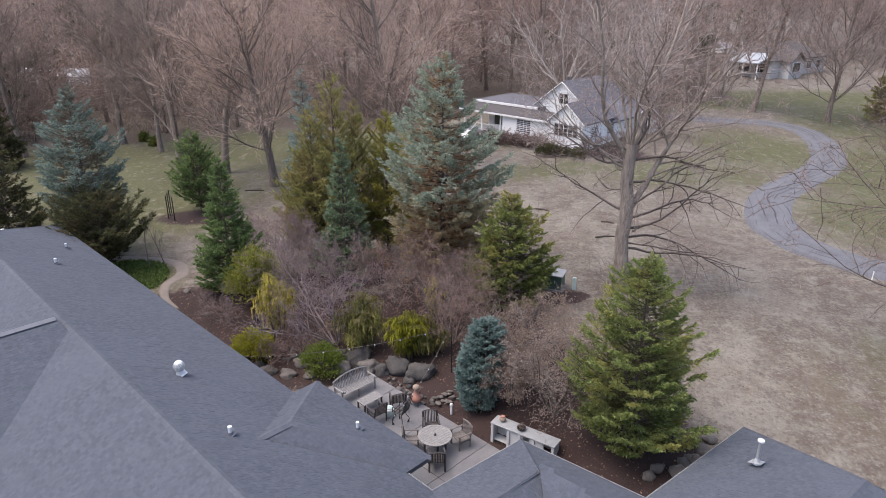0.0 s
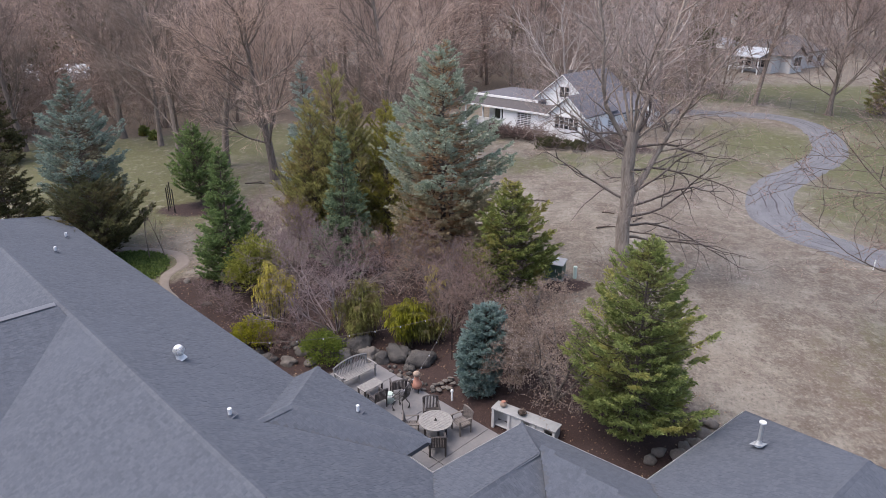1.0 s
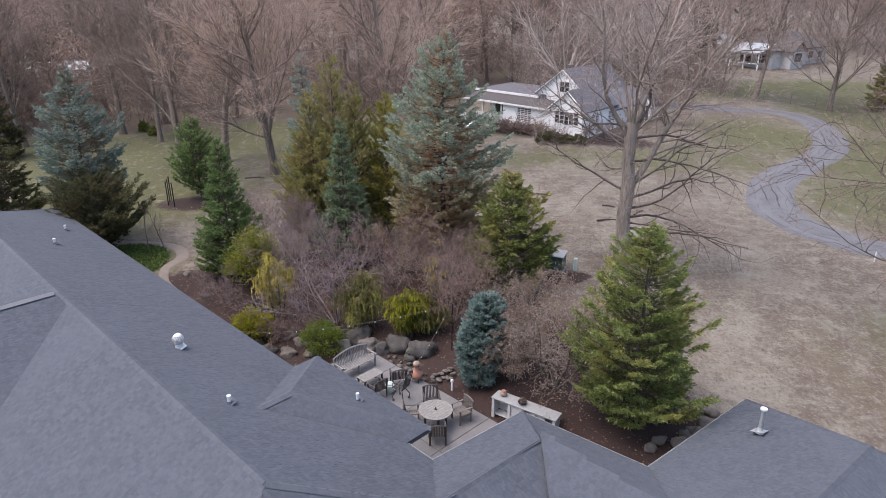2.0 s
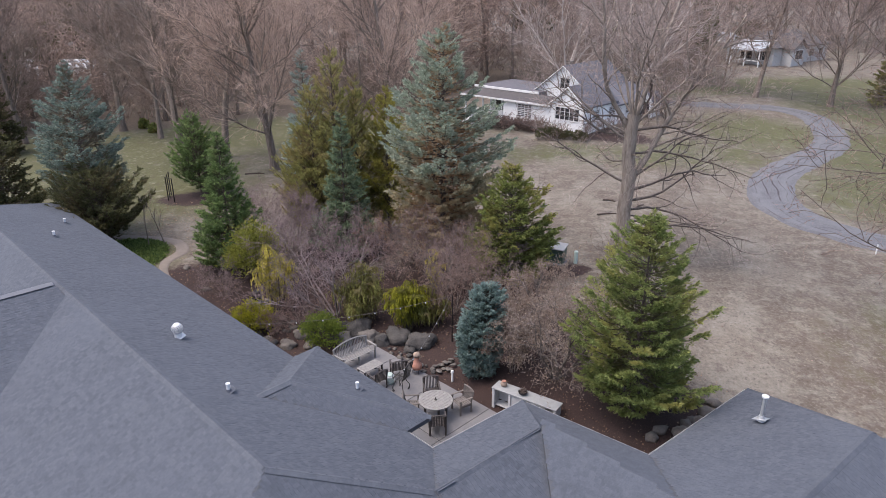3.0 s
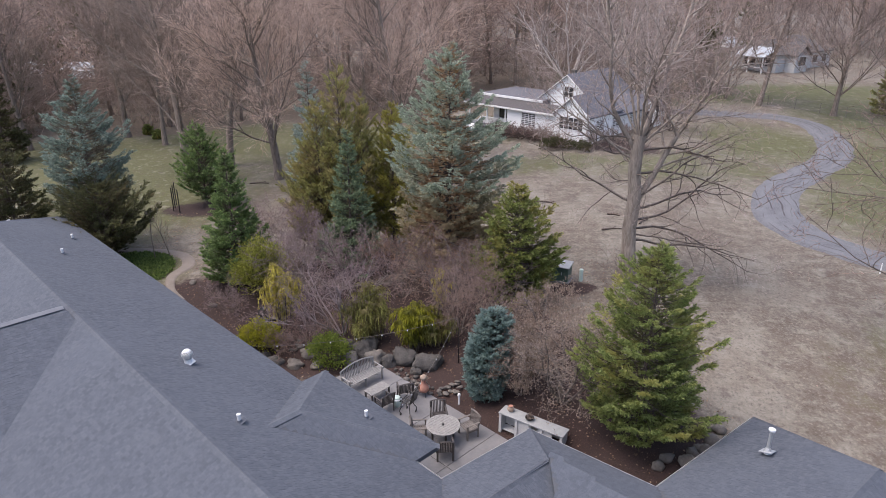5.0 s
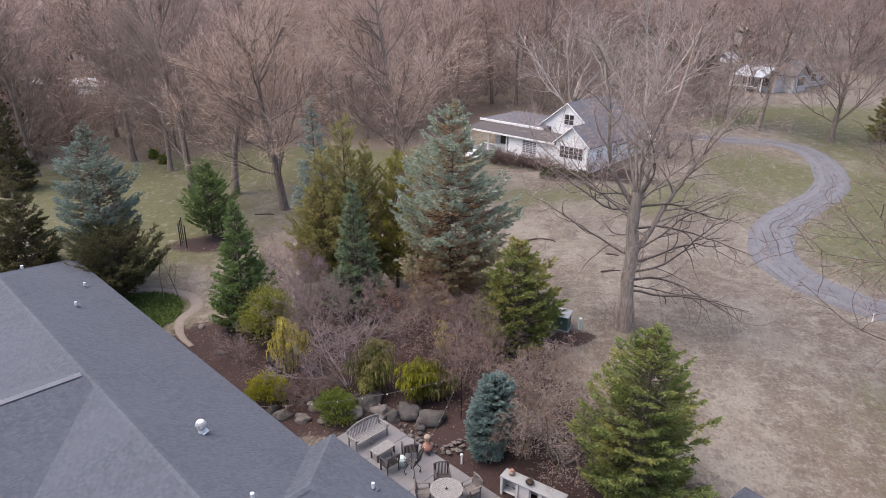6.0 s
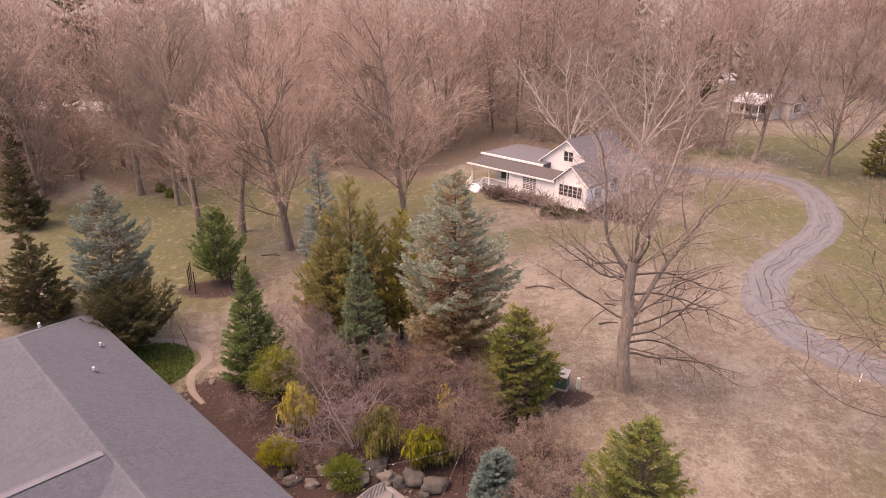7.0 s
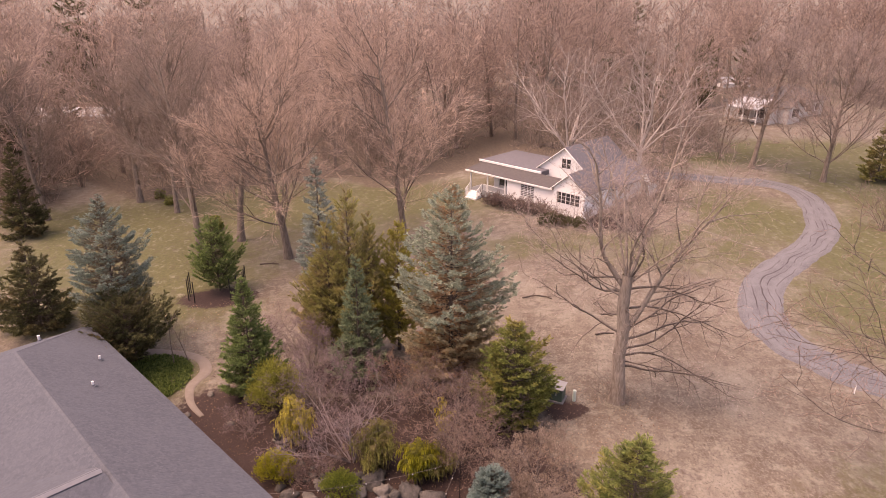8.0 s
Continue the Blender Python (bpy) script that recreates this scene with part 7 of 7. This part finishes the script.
wire_fence("tree_fence", [(-23.3, 53.0), (-22.9, 51.4), (-22.2, 50.9)], 2.0, "dark metal panels fencing a juniper", spacing=0.8, wires=5, r=0.045)
wire_fence("tree_fence", [(-19.3, 51.5), (-18.6, 53.0), (-18.9, 54.6)], 2.0, "dark metal panels fencing a juniper", spacing=0.8, wires=5, r=0.045)
wire_fence("wire_fence", [(33.8, 94.6), (39.5, 92.3), (44.5, 87.5), (48.2, 82.2), (50.5, 75.0)], 1.3, "low wire fence along the drive", "aged_wood", spacing=4.2, wires=3)


def string_light(a, b, sag, bulbs, label):
    ob = thing("string_light", label, "string light", "string lights")
    a, b = Vector(a), Vector(b)
    pts = [a + (b - a) * k / 24 - Vector((0, 0, sag * 4 * (k / 24) * (1 - k / 24))) for k in range(25)]
    bm = B()
    for p, q in zip(pts, pts[1:]):
        rod(bm, p, q, 0.008, 4)
    part("cable", bm, "aged_wood", ob)
    for k in range(1, bulbs + 1):
        p = pts[round(24 * k / (bulbs + 1))]
        part("bulb", lathe(B(), [(0.01, 0.0), (0.022, -0.025), (0.026, -0.05), (0.012, -0.075)][::-1], 8, tuple(p)), "white_metal", ob)


def string_pole(at, height):
    ob = thing("string_pole", "thin dark pole holding garden light strings", "pole", at=at)
    part("shaft", drum(B(), 0.025, 0.02, height + 0.2, (0, 0, -0.2), sides=10), "iron", ob)
    part("hook", rod(rod(B(), (0, 0, height), (-0.06, 0, height + 0.05), 0.008), (-0.06, 0, height + 0.05), (-0.1, 0, height), 0.008), "iron", ob)


string_pole(on_land(0.22, 26.45), 2.6 - float(land(0.22, 26.45)))
string_light(hp(-23.4, 11.55, 2.1), (0.14, 26.43, 2.6), 0.35, 7, "thin grey light string across the garden")
string_light(hp(-15.5, 12.75, 2.1), (0.14, 26.43, 2.6), 0.5, 7, "thin grey light string over the patio")


# ---- low plants, litter and far things ----
def scatter(name, label, category, boxes, count, size, material, seed, flat=0.25, up=0.02, test=None):
    """Small leaves strewn on the ground inside ellipses."""
    rng = np.random.default_rng(seed)
    total = sum(b[2] * b[3] for b in boxes)
    roots = []
    for cx, cy, rx, ry in boxes:
        n = int(count * rx * ry / total)
        a, r = rng.random(n) * 2 * np.pi, np.sqrt(rng.random(n))
        roots.append(np.stack([cx + rx * r * np.cos(a), cy + ry * r * np.sin(a)], 1))
    xy = np.concatenate(roots)
    u, v = xy[:, 0] * U.x + xy[:, 1] * U.y, xy[:, 0] * V.x + xy[:, 1] * V.y
    keep = ~((u > -21.8) & (u < -11.2) & (v < 16.8)) & ~((u < -19) & (v < 12.2))
    xy = xy[keep]
    z = land(xy[:, 0], xy[:, 1]) + up
    base = np.column_stack([xy, z])
    aim = np.column_stack([rng.normal(0, 1, (len(xy), 2)), np.abs(rng.normal(0, flat, len(xy)))])
    s = size * rng.uniform(0.6, 1.5, len(xy))
    tagged(raw(name, *sprays(base, aim, s, s * 0.28, rng, False), material), label, category, kind="stuff")


scatter("leaf_litter", "dry tan leaves strewn over mulch and lawn", "leaves", [(-4, 30, 9, 5), (-12, 34.5, 5, 4), (3, 25, 5, 5), (7, 21, 4, 4), (7, 33, 5, 4), (-18, 45, 7, 7), (-3, 40, 9, 4)], 8000, 0.075, "dry_leaf", 1)
scatter("ground_cover", "dark green low ground cover plants", "plants", [(-20.1, 38.4, 2.1, 2.9), (-21.0, 40.2, 2.3, 1.6)], 9000, 0.17, "leaf_ground", 2, 1.2, 0.05)
scatter("lawn_twigs", "dark twigs and old leaves fallen on the lawn", "twigs", [(17, 33, 9, 12), (14, 45, 11, 7), (24, 38, 8, 12)], 160, 0.07, "twig_red", 3, 0.1, 0.015)


def sapling(x, y, seed, h):
    bare_tree("sapling", on_land(x, y), seed, h, 0.045, dict(WOODLAND, kids=(8, 5, 3, 0)), "bark_grey", "twig_tan", "thin leafless sapling beside the garden path", 0.006, (0, 0), "saplings")


bare_shrub("root_sprouts", on_land(9.5, 33.9), 95, 1.3, 2.6, "twig_red", "thin reddish sprouts round an oak trunk", stems=14, radius=0.014, twig=0.007, style=dict(SHRUB, kids=(4, 3, 2, 0)))
sapling(-19.9, 40.6, 91, 3.6)
sapling(-18.9, 40.9, 92, 3.2)
sapling(4.6, 37.4, 93, 3.8)

LOW = dict(SHRUB, kids=(5, 4, 3, 0), steps=(4, 3, 2, 1, 1))
for k in range(9):
    x, y, z = wp(4.6 + 0.95 * k, -1.8 - 0.3 * (k % 2))
    bare_shrub("hedge_shrub", on_land(x, y), 300 + k, 1.15, 2.2, "twig_red", "tangled brown leafless hedge shrub by a porch", stems=18, radius=0.02, twig=0.017, group="porch hedge", wood="bark_dark", style=LOW)
for k, (a, b, h) in enumerate([(13.6, -3.0, 1.6), (15.4, -3.4, 1.3), (18.2, -1.6, 1.8), (19.0, 1.2, 1.7), (19.2, 4.4, 1.8), (20.0, 7.2, 2.2)]):
    x, y, z = wp(a, b)
    bare_shrub("foundation_shrub", on_land(x, y), 320 + k, h, 2.2, "twig_tan", "leafless shrub beside the white house", stems=10, radius=0.02, twig=0.014, group="house shrubs", style=LOW)
bare_shrub("foundation_shrub", on_land(24.7, 75.2), 341, 3.2, 4.6, "twig_tan", "large dense brown leafless shrub beside the white house", stems=16, radius=0.03, twig=0.016, group="house shrubs", wood="bark_dark", style=dict(SHRUB, kids=(6, 5, 4, 0)))
for k, (x, y, h) in enumerate([(44.6, 66.0, 4.2), (46.6, 63.0, 4.0), (48.0, 69.5, 4.6)]):
    bare_shrub("thicket_shrub", on_land(x, y), 350 + k, h, 3.6, "twig_rosy", "tall pinkish-tan leafless thicket shrub", stems=12, radius=0.035, twig=0.013, group="thicket", style=dict(SHRUB, kids=(6, 5, 3, 0), angle=(0.45, 0.45, 0.5, 0.5)))
x, y, z = wp(15.0, -3.6)
leafy_shrub("foundation_shrub", on_land(x, y), 331, 1.0, 3.0, "needle_dark", "low green shrub beside the white house", count=1700, leaf=(0.2, 0.05), group="house shrubs")
x, y, z = wp(17.4, -3.0)
leafy_shrub("foundation_shrub", on_land(x, y), 332, 0.9, 2.4, "needle_dark", "low green shrub beside the white house", count=1300, leaf=(0.2, 0.05), group="house shrubs")


for k, (x, y, h) in enumerate([(-27.0, 70.5, 1.9), (-38.6, 83.0, 1.5), (-36.2, 80.5, 1.3)]):
    conifer("small_evergreen", on_land(x, y), 340 + k, h * 0.8, h * 0.75, "needle_mid", "small dark evergreen on the far lawn", whorls=10, arms=8, density=1.2, shoot=(0.34, 0.03), profile=LOOSE, lift=0.5, group="small evergreens")


def log(x, y, length, turn, r=0.06):
    bm = B()
    rod(bm, (-length / 2, 0, r), (0, 0.1, r * 1.3), r, 7)
    rod(bm, (0, 0.1, r * 1.3), (length / 2, -0.05, r), r * 0.8, 7)
    rod(bm, (0.1, 0.1, r * 1.3), (length * 0.3, length * 0.25, r * 1.8), r * 0.5, 6)
    ob = part("fallen_branch", bm, "bark_dark")
    ob.matrix_world = pose(*on_land(x, y), 0, 0, turn)
    tagged(ob, "fallen dark branch lying on the lawn", "branch", "fallen branches")


for x, y, l, a in ((6.3, 49.5, 1.6, 20), (7.4, 49.2, 1.2, -30), (10.8, 42.6, 1.4, 10), (13.3, 44.0, 1.2, 50), (11.6, 45.6, 0.9, -20), (3.4, 53.0, 1.6, 15), (-18.2, 60.0, 1.8, 5)):
    log(x, y, l, a)

far_pine = conifer("far_pine", on_land(-70, 176), 401, 21.0, 8.0, "needle_dark", "tall dark pine behind the leafless woods", whorls=20, arms=7, density=0.4, shoot=(0.85, 0.095), profile=BROAD, gaps=0.2, lumps=0.5, ragged=0.5, group="far pines", clear=0.12)
for k, (x, y, s) in enumerate([(-112, 170, 1.35), (-101, 180, 1.2), (-93, 172, 1.25), (-82, 184, 1.3), (-58, 190, 0.9), (-46, 186, 0.75), (-30, 200, 0.85), (-22, 196, 0.8), (18, 172, 1.05), (24, 180, 1.15), (46, 178, 0.9), (-78, 150, 0.8), (-70, 118, 0.75), (44.0, 124, 0.6), (38, 119, 0.62), (32, 116, 0.6), (27, 124, 0.7), (49, 134, 0.65), (62, 146, 0.7), (-57, 84, 0.8)]):
    m = pose(*on_land(x, y), 0, 0, 73 * k)
    copy_thing(far_pine, m @ Matrix.Diagonal((s, s, s, 1)))


def far_barn(x, y, w, d, h, turn, label):
    ob = thing("far_building", label, "building", "far buildings", at=on_land(x, y), turn=turn)
    part("wall", block(B(), (w, d, h + 0.5), (0, 0, h / 2 - 0.25)), "siding", ob)
    for sy in (-1, 1):
        part("roof", prism(B(), [(-w / 2 - 0.3, sy * (d / 2 + 0.3), h), (w / 2 + 0.3, sy * (d / 2 + 0.3), h), (w / 2 + 0.3, 0, h + 1.5), (-w / 2 - 0.3, 0, h + 1.5)], 0.12), "light_roof", ob)
    for k in range(4 if w > 8 else 0):
        part("door", block(B(), (1.1, 0.05, 1.6), (-w / 2 + w * (k + 0.5) / 4, -d / 2 - 0.03, 0.85)), "glass", ob)


far_barn(-80.5, 138, 24, 5, 1.5, 4, "long low white building beyond the woods")
far_barn(-108, 139, 10, 5, 1.5, -6, "low white building beyond the woods")
far_barn(68, 166, 7, 3, 0.9, 8, "low pale building behind the far house")


def marker_stake(x, y):
    ob = thing("marker_stake", "thin white marker stake standing in the lawn", "stake", at=on_land(x, y))
    part("stake", drum(B(), 0.03, 0.03, 0.65, (0, 0, -0.08), sides=8), "white_paint", ob)
    part("tip", drum(B(), 0.036, 0.02, 0.05, (0, 0, 0.57), sides=8), "white_metal", ob)


marker_stake(24.25, 34.8)
board = part("board", block(block(B(), (0.75, 0.16, 0.03), (0, 0, 0.03)), (0.5, 0.14, 0.03), (0.12, 0.12, 0.062), (0, 0, 14)), "teak")
board.matrix_world = pose(*on_land(2.93, 56.05), 0, 0, 8)
tagged(board, "pale weathered boards lying on the lawn", "board")

shingle_all()
